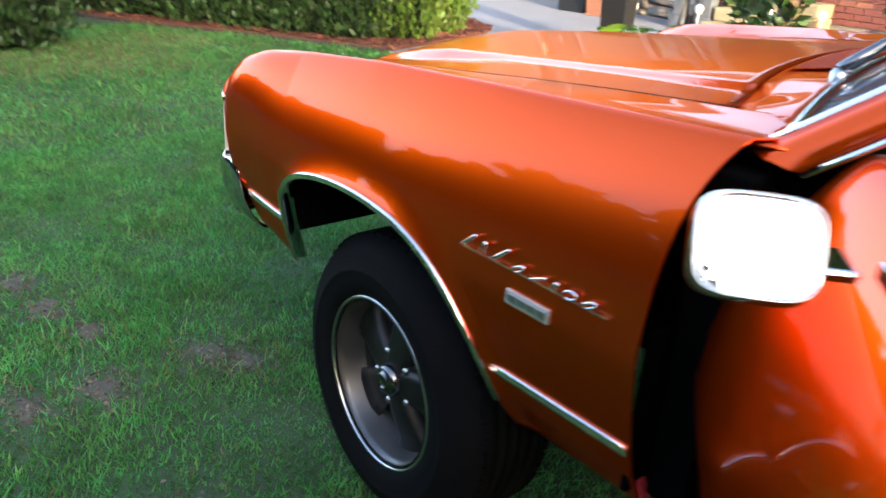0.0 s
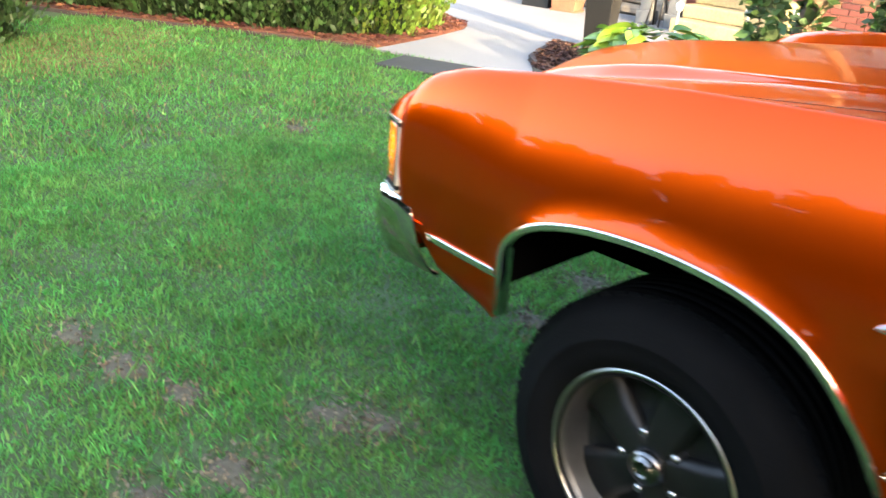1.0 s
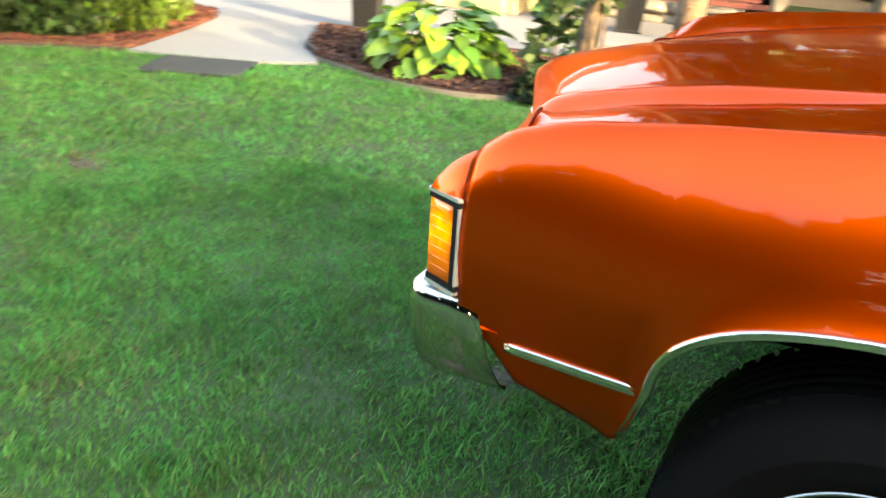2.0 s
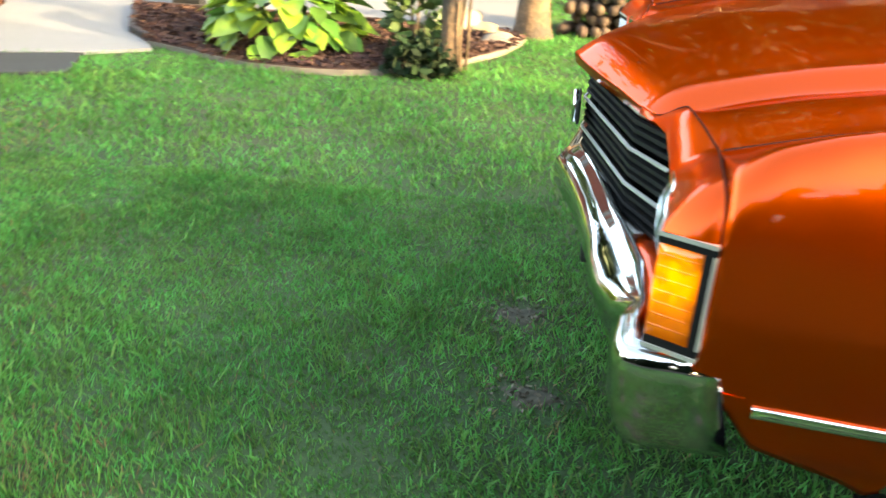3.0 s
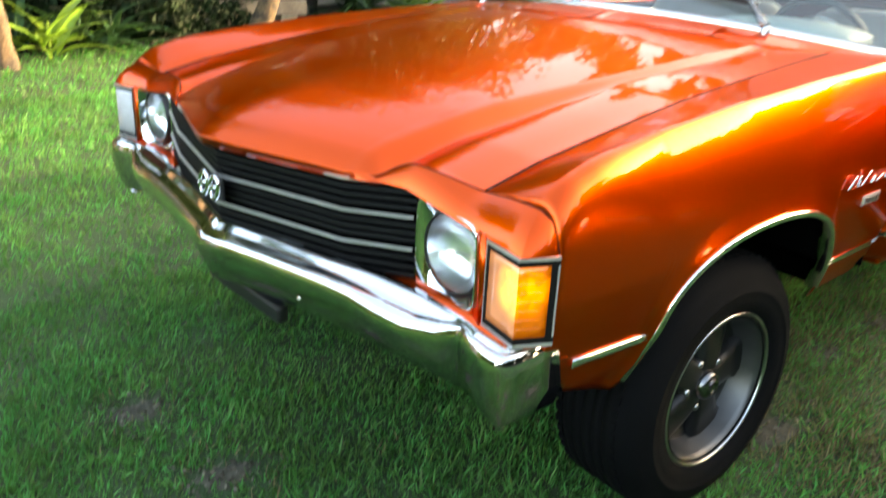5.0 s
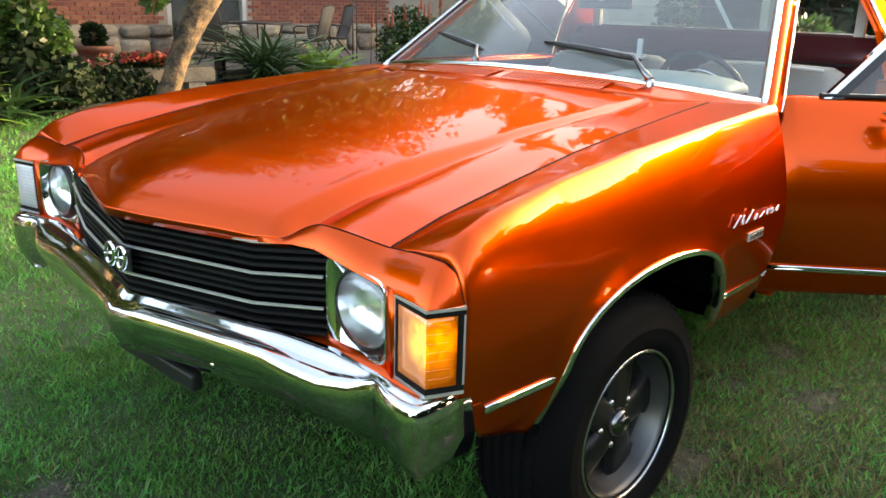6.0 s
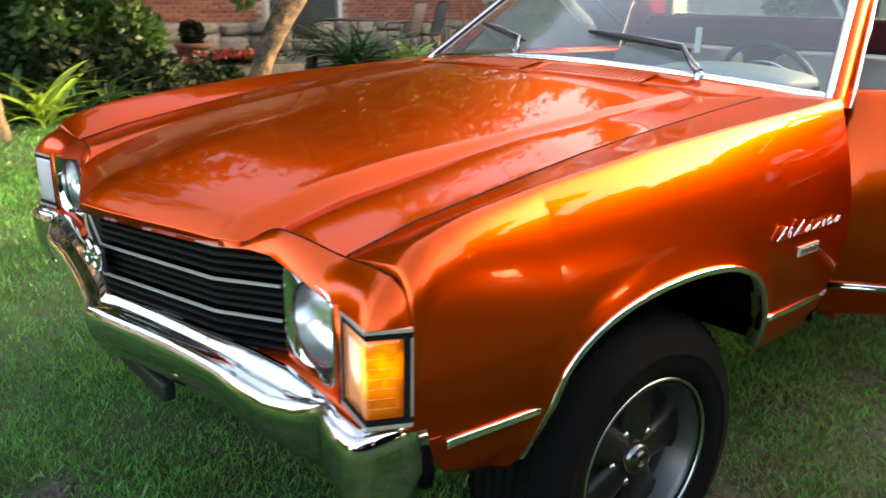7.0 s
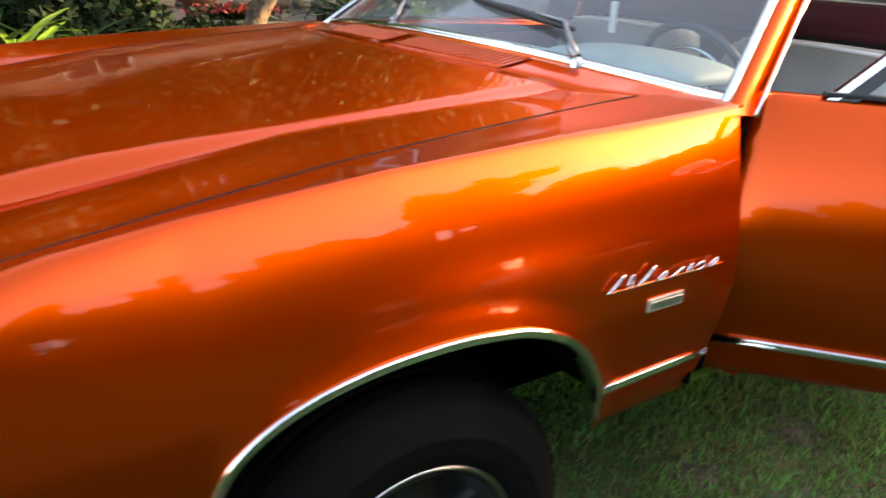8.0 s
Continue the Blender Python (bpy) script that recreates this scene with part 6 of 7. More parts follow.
part("roof", mesh_of("roof", [(-0.9, FAR_Y - 0.5, 3.35), (15.9, FAR_Y - 0.5, 3.35), (15.9, 19.5, 6.2), (-0.9, 19.5, 6.2), (-0.9, FAR_Y - 0.5, 3.5), (15.9, FAR_Y - 0.5, 3.5), (15.9, 19.5, 6.35), (-0.9, 19.5, 6.35)],
     [(3, 2, 1, 0), (4, 5, 6, 7), (0, 1, 5, 4), (1, 2, 6, 5), (2, 3, 7, 6), (3, 0, 4, 7)]), SHINGLE, house)
part("gutter", boxes([((11.4, 0.10, 0.10), (-6.1, NEAR_Y - 0.53, 3.0)), ((16.8, 0.10, 0.10), (7.5, FAR_Y - 0.53, 3.4))]), WHITEPAINT, house)


def window(x0, x1, z0, z1, y, door=False):
    w = part("door" if door else "window", boxes([((0.09, 0.12, z1 - z0), (x0 + 0.045, y + 0.06, (z0 + z1) / 2)), ((0.09, 0.12, z1 - z0), (x1 - 0.045, y + 0.06, (z0 + z1) / 2)), ((x1 - x0 - 0.18, 0.12, 0.09), ((x0 + x1) / 2, y + 0.06, z1 - 0.045)),
                             ((x1 - x0 - 0.18, 0.12, 0.09), ((x0 + x1) / 2, y + 0.06, z0 + 0.045))]), WHITEPAINT, house, "white-framed " + ("glazed door" if door else "window"))
    part("glazing_bar", boxes([((0.04, 0.06, z1 - z0 - 0.18), ((x0 + x1) / 2, y + 0.08, (z0 + z1) / 2)), ((x1 - x0 - 0.18, 0.05, 0.04), ((x0 + x1) / 2, y + 0.081, (z0 + z1) / 2))]), WHITEPAINT, w)
    part("pane", box(x1 - x0 - 0.16, 0.008, z1 - z0 - 0.16, ((x0 + x1) / 2, y + 0.10, (z0 + z1) / 2)), GLASS, w)
    part("dark_room", box(x1 - x0 + 0.3, 0.02, z1 - z0 + 0.3, ((x0 + x1) / 2, y + 0.45, (z0 + z1) / 2)), DARK, w)
    if not door:
        part("sill", box(x1 - x0 + 0.16, 0.16, 0.06, ((x0 + x1) / 2, y - 0.02, z0 - 0.035), 0.008), CONCRETE, w)


for k, (a, b, lo, hi) in enumerate(near_open):
    window(-11.4 + a, -11.4 + b, lo, hi, NEAR_Y, k == 1)
for k, (a, b, lo, hi) in enumerate(far_open):
    window(-0.9 + a, -0.9 + b, lo, hi, FAR_Y, k == 1)

# entry: pale stone steps, grey posts and a porch slab
steps = thing("stone_steps", (-4.35, 8.05, 0.022), 0, "pale sunlit sandstone steps up to the house", "steps")
for k in range(3):
    part("step", box(1.25, 0.95 - 0.28 * k, 0.17, (0, 0.14 * k, 0.085 + 0.172 * k), 0.02), SANDSTONE, steps)
for x in (-5.55, -5.12):
    post = thing("porch_post", (x, 7.95, 0.022), 0, "grey square porch post", "post")
    part("shaft", box(0.16, 0.16, 2.75, (0, 0, 1.375), 0.01), GREYPAINT, post)
    part("plinth", box(0.22, 0.22, 0.18, (0, 0, 0.09), 0.012), GREYPAINT, post)
bench = thing("garden_stand", (-5.33, 7.85, 0.022), 0, "dark wrought-iron plant stand", "stand")
for dx in (-0.1, 0.1):
    part("leg", tube([(dx, -0.1, 0), (dx * 0.7, 0, 0.5), (dx, 0.1, 0)], 0.012, 6), BLACK, bench)
part("top", lathe([(0.0, 0.5), (0.13, 0.5), (0.14, 0.515), (0.0, 0.52)], 16), BLACK, bench)

# patio behind the garden
PATIO = [(2.4, 10.2), (13.5, 9.4), (15.4, FAR_Y), (0.5, FAR_Y)]
tagged(part("patio", flat_shape("patio", PATIO, 0.20, 0.22), PATIOSTONE), "raised pale pinkish concrete patio", "patio", kind="structure")


def patio_chair():
    c = thing("patio_chair", (0, 0, 0), 0, "brown metal patio chair with a taupe sling seat", "chair", "chairs round the patio table")
    for s in (-1, 1):
        part("arm_frame", tube([(0.28, s * 0.27, 0.0), (0.20, s * 0.27, 0.40), (0.24, s * 0.27, 0.62), (0.18, s * 0.27, 0.66), (-0.15, s * 0.27, 0.66), (-0.24, s * 0.27, 0.62)], 0.014, 6), BROWNMETAL, c)
        part("rear_leg", tube([(0.05, s * 0.25, 0.40), (-0.30, s * 0.27, 0.0)], 0.014, 6), BROWNMETAL, c)
        part("back_rail", tube([(0.22, s * 0.24, 0.42), (-0.16, s * 0.24, 0.40), (-0.24, s * 0.24, 0.60), (-0.36, s * 0.24, 1.02)], 0.014, 6), BROWNMETAL, c)
    part("sling", grid("sling", [[(x, y, z) for y in (-0.235, -0.08, 0.08, 0.235)] for x, z in ((0.22, 0.42), (0.05, 0.385), (-0.14, 0.395), (-0.20, 0.48), (-0.26, 0.66), (-0.36, 1.02))]), MESHCLOTH, c, "taupe mesh sling", thick=0.008)
    part("top_rail", tube([(-0.36, -0.24, 1.02), (-0.375, 0, 1.05), (-0.36, 0.24, 1.02)], 0.014, 6), BROWNMETAL, c)
    return c


chair = patio_chair()
chair.matrix_basis = pose(6.35, 11.0, 0.20, 0, 0, 20)
for x, y, a in ((8.15, 10.7, 115), (9.1, 11.2, 165), (7.2, 12.2, -60)):
    copy_thing(chair, pose(x, y, 0.20, 0, 0, a))
tab = thing("patio_table", (7.5, 11.4, 0.20), 0, "round brown metal patio table", "table")
part("tabletop", lathe([(0.0, 0.715), (0.58, 0.715), (0.60, 0.70), (0.59, 0.685), (0.0, 0.69)], 36), BROWNMETAL, tab)
for k in range(4):
    a = math.pi / 4 + k * math.pi / 2
    part("leg", tube([(0.42 * math.cos(a), 0.42 * math.sin(a), 0), (0.30 * math.cos(a), 0.30 * math.sin(a), 0.35), (0.40 * math.cos(a), 0.40 * math.sin(a), 0.69)], 0.015, 6), BROWNMETAL, tab)

pot = thing("terracotta_pot", (3.92, 10.6, 0.20), 0, "terracotta pot with a clipped round shrub", "plant pot")
part("pot", lathe([(0.17, 0.0), (0.225, 0.24), (0.25, 0.32), (0.28, 0.32), (0.285, 0.40), (0.25, 0.40), (0.235, 0.36), (0.0, 0.36)], 28), TERRACOTTA, pot)
rg = np.random.default_rng(12)
q = rg.normal(size=(900, 3))
q /= np.linalg.norm(q, axis=1, keepdims=True)
part("ball_shrub", leaf_cloud("ball_shrub", q * (0.20 * rg.uniform(0.5, 1.02, 900)[:, None]) + (0, 0, 0.54), 0.045, seed=12), LEAF_DARK, pot, "dark clipped round shrub")

trough = thing("stone_planter", (4.02, 8.78, 0.0), -14, "grey stone trough planter with red flowers", "planter")
part("trough", box(1.35, 0.34, 0.20, (0, 0, 0.30), 0.02), STONE, trough)
part("soil", box(1.22, 0.24, 0.02, (0, 0, 0.402)), SOIL, trough)
for dx in (-0.42, 0.42):
    part("foot", box(0.24, 0.30, 0.20, (dx, 0, 0.10), 0.012), STONE, trough)
rg = np.random.default_rng(13)
q = rg.normal(0, 1, (520, 3)) * (0.22, 0.09, 0.05) + (-0.22, 0, 0.46)
flowers = thing("red_begonias", (4.02, 8.78, 0.0), -14, "row of red begonias growing in the stone planter", "flowers")
part("leaves", leaf_cloud("leaves", q, 0.06, seed=13), LEAF, flowers)
part("blossoms", leaf_cloud("blossoms", rg.normal(0, 1, (420, 3)) * (0.23, 0.10, 0.03) + (-0.22, 0, 0.535), 0.05, seed=14), PETAL, flowers)
seatb = thing("dark_bench", (6.0, 9.9, 0.0), -6, "low dark garden bench", "bench")
part("plank", box(0.95, 0.32, 0.06, (0, 0, 0.46), 0.01), BLACK, seatb)
for dx in (-0.35, 0.35):
    part("leg", box(0.07, 0.28, 0.43, (dx, 0, 0.215), 0.008), BLACK, seatb)
jar = thing("small_urn", (6.35, 9.75, 0.0), 0, "small pale stone urn", "urn")
part("body", lathe([(0.07, 0.0), (0.09, 0.03), (0.06, 0.08), (0.11, 0.22), (0.12, 0.30), (0.10, 0.30), (0.0, 0.28)], 20), CONCRETE, jar)

# leaning tree in front of the patio; and the one with a clear stem further along
tree("leaning_tree", (3.05, 7.05, 0), ([(0, 0, -0.05), (0.04, 0.02, 0.12), (0.11, 0.03, 0.3), (0.20, 0.05, 0.5), (0.31, 0.07, 0.72), (0.44, 0.09, 0.93), (0.60, 0.12, 1.15), (0.76, 0.14, 1.36), (0.96, 0.16, 1.7), (1.1, 0.2, 2.6), (1.0, 0.2, 3.4)],
     [0.165, 0.142, 0.130, 0.124, 0.122, 0.130, 0.150, 0.160, 0.13, 0.10, 0.06]),
     [([(0.75, 0.15, 1.6), (0.2, -0.1, 2.3), (-0.6, -0.1, 2.9)], [0.06, 0.045, 0.02]), ([(0.95, 0.2, 2.3), (1.7, 0.3, 2.9), (2.4, 0.6, 3.3)], [0.06, 0.04, 0.02])],
     [(0.9, 0.2, 4.2, 1.9), (0.9, 0.2, 3.1, 1.1), (2.4, 0.6, 3.2, 1.2), (-1.0, 0.1, 3.0, 1.0), (-0.8, 0.0, 3.8, 1.5), (2.5, 0.5, 4.2, 1.7), (0.8, 1.4, 4.5, 1.8), (0.6, 0.5, 5.8, 1.6)], 96000, 0.067, 42, "leaning fruit tree with rough sunlit bark", LEAF_SUNNY, ROUGHBARK)
tree("garden_tree", (0.22, 6.62, 0), ([(0, 0, -0.05), (0.0, 0.0, 0.3), (-0.06, 0, 0.8), (-0.12, 0, 1.4), (-0.1, 0, 2.4)], [0.13, 0.10, 0.09, 0.085, 0.06]),
     [([(-0.1, 0, 1.3), (-0.6, 0.1, 1.7), (-1.0, 0.2, 2.3)], [0.06, 0.045, 0.02]), ([(-0.1, 0, 1.5), (0.5, 0.2, 2.0), (0.9, 0.4, 2.6)], [0.05, 0.04, 0.02])],
     [(-0.2, 0.1, 3.6, 1.5), (-1.2, 0.3, 3.3, 1.1), (1.0, 0.5, 3.6, 1.2), (0.0, 0.5, 4.9, 1.3)], 9000, 0.13, 43, "small garden tree with pale orange bark")
shrub("hanging_branch", 2.95, 7.9, [(0.55, 0.0, 1.30, 0.16), (1.30, 0.1, 1.42, 0.14)], 120, 0.085, 55, LEAF, "leafy twig hanging from the leaning tree", stems=0)


def strap_plant(name, x, y, n, length, width, seed, mat, label, up=0.8):
    """Long arching strap leaves from one crown, each its own piece."""
    p = thing(name, (x, y, 0), 0, label, "plant")
    rg = random.Random(seed)
    shape = leaf_mesh(length, width, 0.55, "leaf", 0.3, 8)
    shape.materials.append(mat)
    for k in range(n):
        ob = new("leaf", shape)
        ob.parent = p
        s = rg.uniform(0.6, 1.15)
        z = rg.uniform(0, 0.35) * length * up
        ob.matrix_basis = pose(rg.uniform(-0.08, 0.08), rg.uniform(-0.08, 0.08), z, rg.uniform(-20, 20), -rg.uniform(30, 78) * up, k * 137.5 + rg.uniform(-20, 20)) @ Matrix.Diagonal((s, s, s, 1))
    part("stalk", tube([(0, 0, -0.02), (0.01, 0, length * 0.5)], [0.02, 0.01], 6), mat, p)
    return p


for k, (x, y) in enumerate(((0.75, 7.05), (1.15, 7.35), (0.95, 7.75), (1.55, 7.55), (1.45, 8.1), (0.6, 7.6))):
    strap_plant("lily_clump", x, y, 20, 0.75, 0.10, 100 + k, HOSTA if k % 2 == 0 else HOSTA_DARK, "tall clump of bright strap-leaved lilies")
for k, (x, y) in enumerate(((6.95, 9.15), (7.25, 9.05))):
    strap_plant("lily_clump", x, y, 15, 0.62, 0.20, 110 + k, HOSTA, "bright broad-leaved clump at the patio edge", up=1.0)
strap_plant("grass_clump", 5.85, 9.15, 110, 1.25, 0.050, 115, HOSTA_DARK, "dark narrow-leaved clump at the patio edge")
strap_plant("grass_clump", 6.2, 9.3, 110, 1.25, 0.050, 116, HOSTA_DARK, "dark narrow-leaved clump at the patio edge")
shrub("leafy_bush", 1.0, 8.6, [(0, 0, 0.45, 0.5), (0.35, 0.2, 0.75, 0.5), (-0.3, 0.2, 0.95, 0.5), (0.1, 0.1, 1.35, 0.4)], 5200, 0.07, 56, LEAF, "tall broad-leaved green bush beside the patio")
# one bush in two leaf colours: bright top, shade painted into the lower part
shrub("leafy_bush", 2.0, 8.25, [(-0.45, 0.1, 0.95, 0.45), (0.25, 0.1, 0.85, 0.36), (-0.1, 0.1, 1.15, 0.45), (-0.75, 0.0, 0.95, 0.4)], 5600, 0.066, 61, LEAF_LUSH, "lush broad-leaved bush in the border")
shrub("dark_bush", 1.85, 8.0, [(0, 0, 0.28, 0.42), (0.45, 0.1, 0.30, 0.40), (-0.5, 0, 0.34, 0.45), (0, 0.2, 0.6, 0.4), (-0.6, 0.1, 0.65, 0.35)], 4200, 0.07, 62, LEAF_DARK, "lower leaves of the lush bush, dark colour for their shade")
# shade under the border plants is put into these dark leaves
shrub("dark_bush", 2.7, 8.5, [(0, 0, 0.14, 0.32), (0.45, 0.1, 0.16, 0.32), (0.9, 0.2, 0.12, 0.28)], 2600, 0.058, 57, LEAF_DARK, "dark green bush, its shade put into the leaf colour")
shrub("dark_bush", 1.3, 8.3, [(0, 0, 0.3, 0.4), (0.5, 0.1, 0.35, 0.4), (-0.5, 0, 0.3, 0.4)], 3000, 0.058, 58, LEAF_DARK, "dark green bush, its shade put into the leaf colour")
shrub("flower_bush", 9.6, 9.8, [(0, 0, 0.5, 0.5), (0.8, 0, 0.55, 0.55), (1.6, -0.2, 0.5, 0.55), (0.4, 0.3, 0.9, 0.4)], 4000, 0.06, 59, LEAF, "mixed green border plants")
shrub("flower_bush", 8.4, 8.6, [(0, 0, 0.30, 0.32), (0.5, 0, 0.35, 0.35), (1.0, -0.1, 0.32, 0.3)], 2200, 0.06, 60, LEAF, "mixed green border plants")
spikes = thing("coral_flowers", (9.2, 9.7, 0), 0, "coral-red flower spikes above the border", "flowers")
rg = np.random.default_rng(15)
for k in range(12):
    x, y, z = rg.uniform(-0.5, 1.6), rg.uniform(-0.2, 0.3), rg.uniform(0.95, 1.45)
    part("stalk", tube([(x, y, -0.02), (x + 0.05, y, z)], 0.006, 5), LEAF, spikes)
    part("spike", lathe([(0.004, -0.16)] + [((0.020 + 0.022 * (j % 2)) * (1 - 0.06 * j), -0.14 + 0.03 * j) for j in range(11)] + [(0.002, 0.20)], 9, "z", (x + 0.05, y, z)), CORAL, spikes)
frame2 = thing("trellis", (8.9, 10.4, 0.2), 10, "dark thin metal trellis", "trellis")
for dx in (0.0, 0.12, 0.75):
    part("upright", tube([(dx, 0, 0), (dx, 0, 1.3)], 0.012, 6), BROWNMETAL, frame2)
part("rail", tube([(0, 0, 0.6), (0.75, 0, 0.6)], 0.010, 6), BROWNMETAL, frame2)

# ---- trees round the garden, mostly unseen: they close the view, throw shade, shape reflections ----
def big_tree(x, y, h, r, seed, low=0.3, leaf=LEAF, n=9000):
    rg = np.random.default_rng(seed)
    crown = [(rg.uniform(-0.6, 0.6) * r, rg.uniform(-0.6, 0.6) * r, h * (low + 0.14 + (0.82 - low) * k / 7) , r * (0.62 - 0.03 * k)) for k in range(8)]
    limbs = []
    for k in range(4):
        c = crown[2 * k]
        limbs.append(([(0, 0, h * 0.25), (c[0] * 0.5, c[1] * 0.5, (h * 0.25 + c[2]) / 2), c[:3]], [0.14, 0.10, 0.04]))
    tree("shade_tree", (x, y, 0), ([(0, 0, -0.1), (0.05, 0, h * 0.25), (-0.05, 0.05, h * 0.55), (0, 0, h * 0.8)], [0.28, 0.22, 0.15, 0.06]), limbs, crown, int(n * 1.5), 0.21, seed, "tall leafy shade tree at the garden's edge", leaf)


big_tree(12.5, -4.4, 4.4, 2.9, 301, 0.30, LEAF_DARK, 24000)
big_tree(9.4, -3.5, 3.3, 2.5, 303, 0.30, LEAF_DARK, 24000)
big_tree(14.0, -8.6, 6.2, 3.0, 302, 0.25, LEAF_DARK, 18000)
big_tree(20.0, -11.5, 8.6, 3.6, 304, 0.25, LEAF_DARK, 16000)
big_tree(17.5, -5.6, 6.2, 3.2, 305, 0.25, LEAF_DARK, 20000)
big_tree(24.0, -17.0, 10.5, 4.2, 306, 0.3, LEAF_DARK, 14000)
# dark leaves paint the backlit shade into this row of trees
HEIGHTS = (1.6, 1.7, 2.2, 3.2, 4.2, 5.8, 6.4, 5.6, 6.2, 8.0, 7.8, 6.4, 5.4)
for k in range(13):
    a = radians(206 + 118 * k / 12)
    big_tree(1.0 + 13.5 * math.cos(a), -0.5 + 12.0 * math.sin(a), HEIGHTS[k], 1.6 if k < 3 else 2.3, 340 + k, 0.05, LEAF_DARK)
big_tree(17.6, 3.6, 3.1, 2.2, 311, 0.05, LEAF_DARK, 12000)
# two trees added to keep the low sun off the patio
big_tree(18.6, 9.8, 9.0, 3.4, 309, 0.1)
big_tree(20.5, 6.3, 10.0, 3.0, 310, 0.15)
for k in range(2, 7):
    big_tree(-13.0 + 4.6 * k, 20.5 + 1.2 * math.sin(k * 1.9), 11.0 + 1.6 * math.sin(k * 2.7), 3.4, 360 + k, 0.2, LEAF, 7500)
for k, (x, y) in enumerate(((10.0, 22.0), (3.0, 23.0), (18.5, 15.5), (21.5, 9.0), (-4.0, 22.0))):
    big_tree(x, y, 11.5, 3.8, 320 + k, 0.1, LEAF, 7500)

# garden shed past the pickup bed, with a braced dark door
shed = thing("garden_shed", (14.6, 6.75, 0), 0, "beige clapboard shed with a dark door and white Z brace", "shed")
part("wall", box(0.14, 4.2, 2.6, (0, 0, 1.3)), SIDING, shed)
part("wall", boxes([((3.4, 0.14, 2.6), (1.75, -2.03, 1.3)), ((3.4, 0.14, 2.6), (1.75, 2.03, 1.3)), ((0.14, 4.2, 2.6), (3.4, 0, 1.3))]), SIDING, shed)
part("roof", mesh_of("roof", [(-0.3, -2.4, 2.55), (1.75, -2.4, 3.5), (3.8, -2.4, 2.55), (-0.3, 2.4, 2.55), (1.75, 2.4, 3.5), (3.8, 2.4, 2.55), (1.75, -2.4, 3.4), (1.75, 2.4, 3.4)], [(0, 1, 4, 3), (1, 2, 5, 4), (0, 3, 7, 6), (6, 7, 5, 2), (0, 6, 1), (1, 6, 2), (3, 4, 7), (4, 5, 7)]), SHINGLE, shed)
for k in range(17):
    part("clapboard", box(0.03, 2.25, 0.145, (-0.085, 0.95, 0.10 + 0.15 * k), 0.006), SIDING, shed)
part("corner_board", box(0.05, 0.10, 2.6, (-0.10, -0.22, 1.3), 0.006), WHITEPAINT, shed)
shed_door = part("door", box(0.05, 1.6, 2.2, (-0.09, -1.15, 1.12), 0.01), BLACK, shed, "dark shed door with a white Z brace")
part("brace", mesh_of("brace", [(-0.13, y, z) for y, z in ((-1.75, 0.55), (-1.65, 0.55), (-0.85, 1.75), (-0.95, 1.75))] + [(-0.115, y, z) for y, z in ((-1.75, 0.55), (-1.65, 0.55), (-0.85, 1.75), (-0.95, 1.75))], [(0, 1, 2, 3), (7, 6, 5, 4), (0, 4, 5, 1), (1, 5, 6, 2), (2, 6, 7, 3), (3, 7, 4, 0)]), WHITEPAINT, shed_door)
for z in (0.5, 1.8):
    part("rail", box(0.02, 1.1, 0.09, (-0.122, -1.30, z), 0.004), WHITEPAINT, shed_door)
shrub("round_bush", 11.5, 2.85, [(0, 0, 0.75, 0.55)], 1500, 0.07, 71, LEAF, "clipped round green bush near the shed")
shrub("round_bush", 12.4, 5.45, [(0, 0, 0.8, 0.5), (0, 0, 1.3, 0.4)], 1300, 0.07, 72, LEAF, "clipped round green bush near the shed")

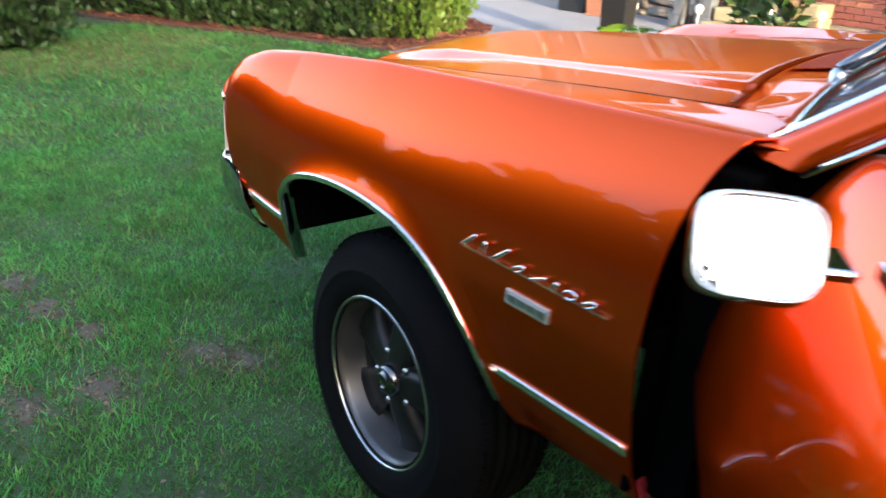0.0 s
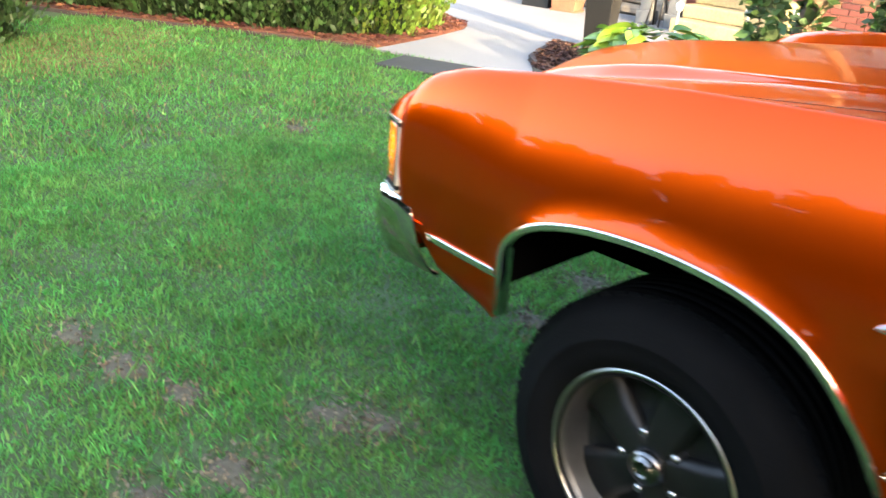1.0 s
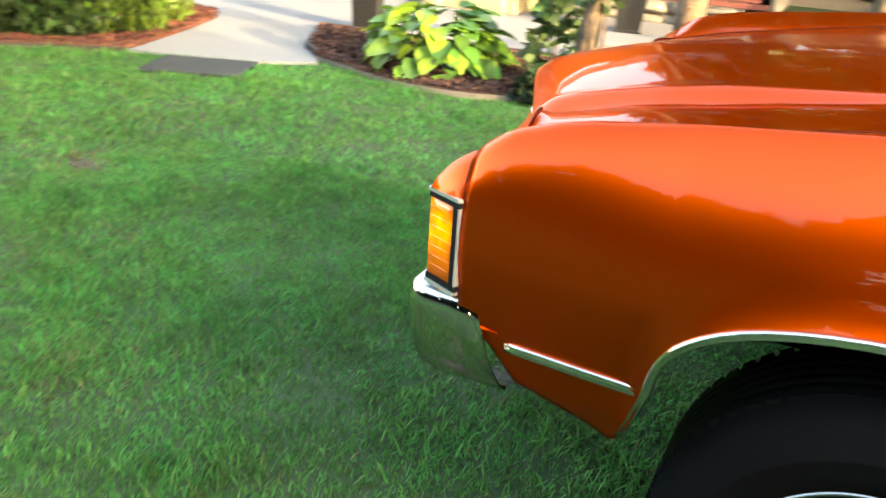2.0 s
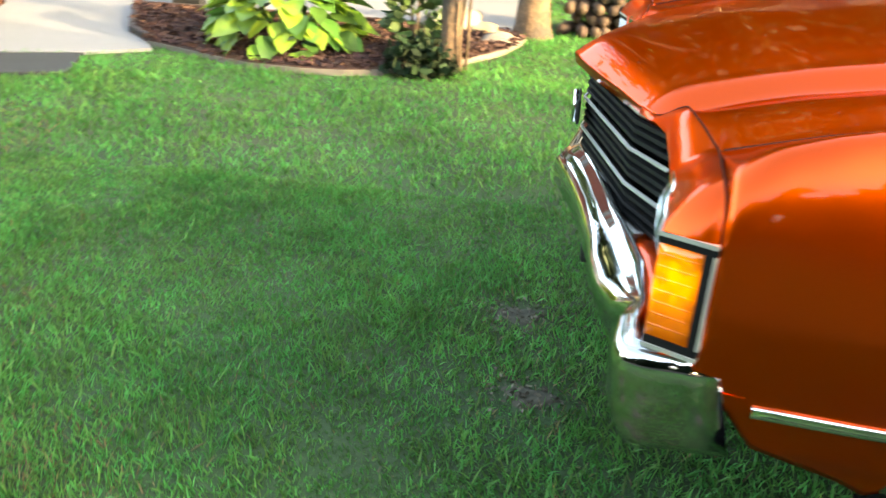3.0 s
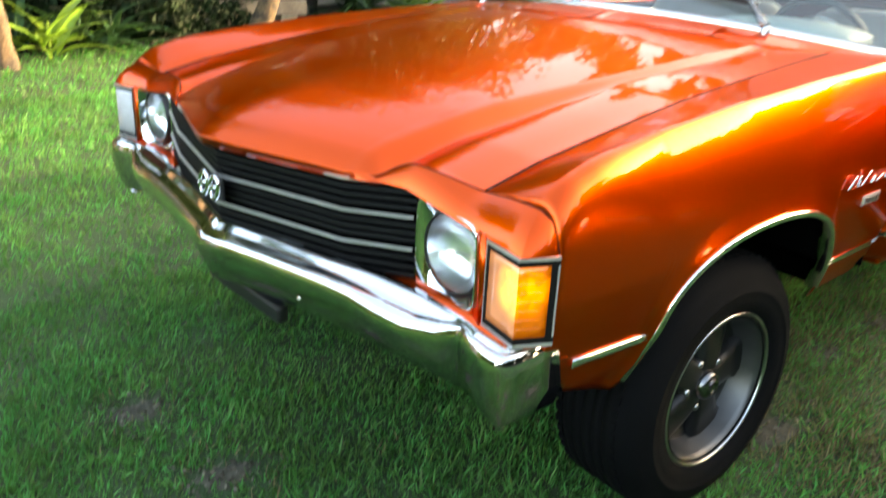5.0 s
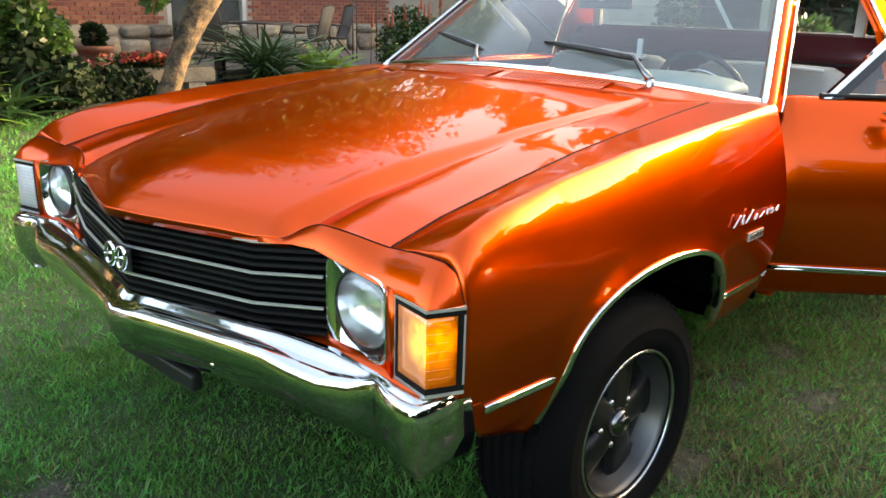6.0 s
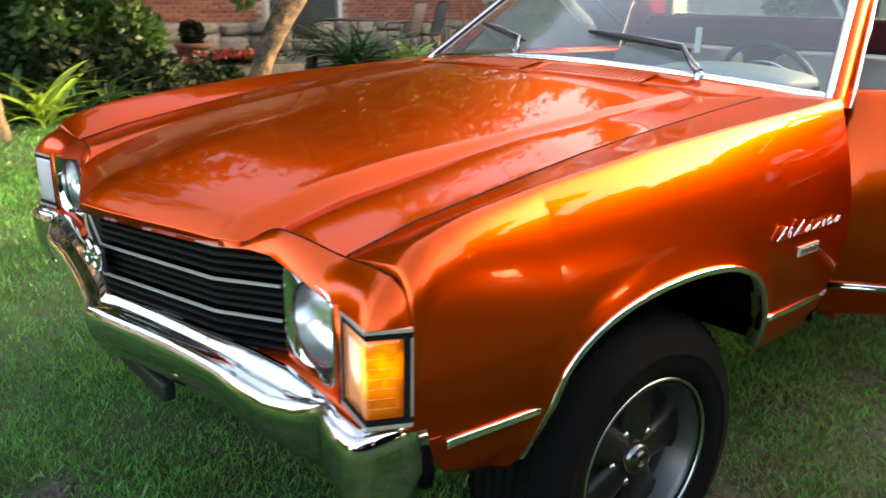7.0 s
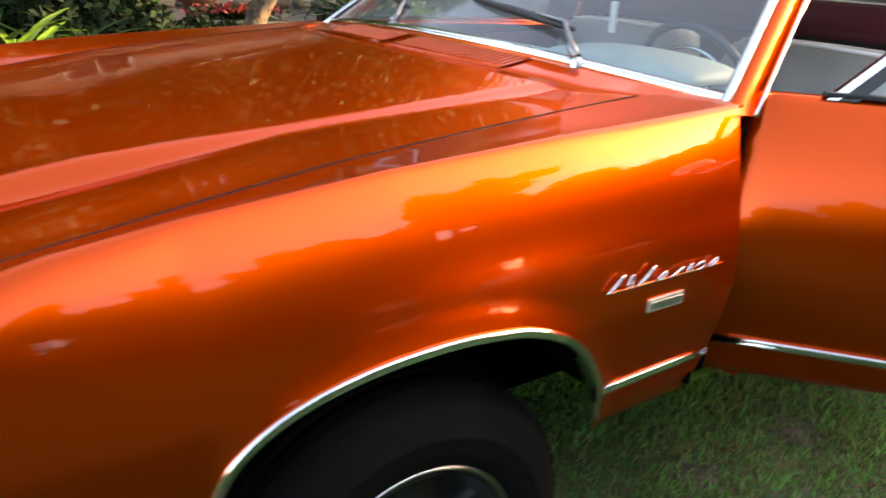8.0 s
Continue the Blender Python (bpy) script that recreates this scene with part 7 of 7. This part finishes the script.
# ---- bricks and stones of the house walls ----
def bricks(parent, x0, x1, z0, z1, y, openings, limit, seed):
    """Running-bond bricks proud of the mortar; the first ones are pieces of their own, the rest one mesh."""
    rg = random.Random(seed)
    lb, hb, gap = 0.215, 0.065, 0.011
    me = box(lb, 0.03, hb, (0, 0, 0), 0.004, "brick")
    me.materials.append(BRICK)
    rest, made, row, z = [], 0, 0, z0
    while z + hb <= z1:
        x = x0 - (lb / 2 if row % 2 else 0)
        while x < x1:
            mid = x + lb / 2
            if mid - lb / 2 >= x0 - 0.01 and mid + lb / 2 <= x1 + 0.01 and not any(o[0] - 0.12 < mid < o[1] + 0.12 and o[2] - 0.05 < z + hb / 2 < o[3] + 0.05 for o in openings):
                d = rg.uniform(-0.003, 0.003)
                if made < limit and 0.5 < z < 1.7:
                    ob = new("brick", me)
                    ob.parent, ob.location = parent, (mid, y - 0.008 + d, z + hb / 2)
                    made += 1
                else:
                    rest.append(((lb, 0.03, hb), (mid, y - 0.008 + d, z + hb / 2)))
            x += lb + gap
        z += hb + gap
        row += 1
    if rest:
        tagged(part("brickwork", boxes(rest, "brickwork"), BRICK, parent), kind="stuff")


def footing(parent, x0, x1, z0, z1, y, seed):
    """Rubble stones of uneven outline, bedded in mortar."""
    rg = random.Random(seed)
    shapes = []
    for k in range(6):
        bm = bmesh.new()
        bmesh.ops.create_cube(bm, size=1)
        bmesh.ops.subdivide_edges(bm, edges=bm.edges[:], cuts=2, use_grid_fill=True)
        for v in bm.verts:
            r = math.hypot(v.co.x, v.co.z)
            pull = 1 - 0.16 * max(0.0, r - 0.5) / 0.21
            v.co = Vector((v.co.x * pull + rg.uniform(-0.03, 0.03), v.co.y * (0.060 if r < 0.4 else 0.052) + rg.uniform(-0.008, 0.008), v.co.z * pull + rg.uniform(-0.03, 0.03)))
        me = bpy.data.meshes.new("stone")
        bm.to_mesh(me)
        bm.free()
        me.shade_smooth()
        me.materials.append(STONE)
        shapes.append(me)
    x = x0
    while x < x1:
        w = rg.uniform(0.30, 0.75)
        cuts = [z0, z0 + (z1 - z0) * rg.uniform(0.35, 0.65), z1] if rg.random() < 0.7 else [z0, z1]
        for lo, hi in zip(cuts, cuts[1:]):
            dx = rg.uniform(-0.05, 0.05)
            ob = new("stone", shapes[rg.randrange(6)])
            ob.parent = parent
            ob.matrix_basis = Matrix.Translation((x + w / 2 + dx, y - 0.02 + rg.uniform(-0.012, 0.012), (lo + hi) / 2)) @ pose(0, 0, 0, 0, rg.uniform(-4, 4), 0) @ Matrix.Diagonal((w - 0.01, 1, hi - lo - 0.005, 1))
        x += w


near_gaps = [(-11.4 + a, -11.4 + b, lo, hi) for a, b, lo, hi in near_open]
far_gaps = [(-0.9 + a, -0.9 + b, lo, hi) for a, b, lo, hi in far_open]
bricks(near_wall, -7.0, -0.9, 0.30, 2.9, NEAR_Y, near_gaps, 150, 1)
footing(near_wall, -11.4, -0.9, 0.0, 0.29, NEAR_Y, 2)
bricks(far_wall, -0.6, 12.5, 0.82, 2.2, FAR_Y, far_gaps, 300, 3)
footing(far_wall, -0.6, 15.0, 0.20, 0.80, FAR_Y, 4)
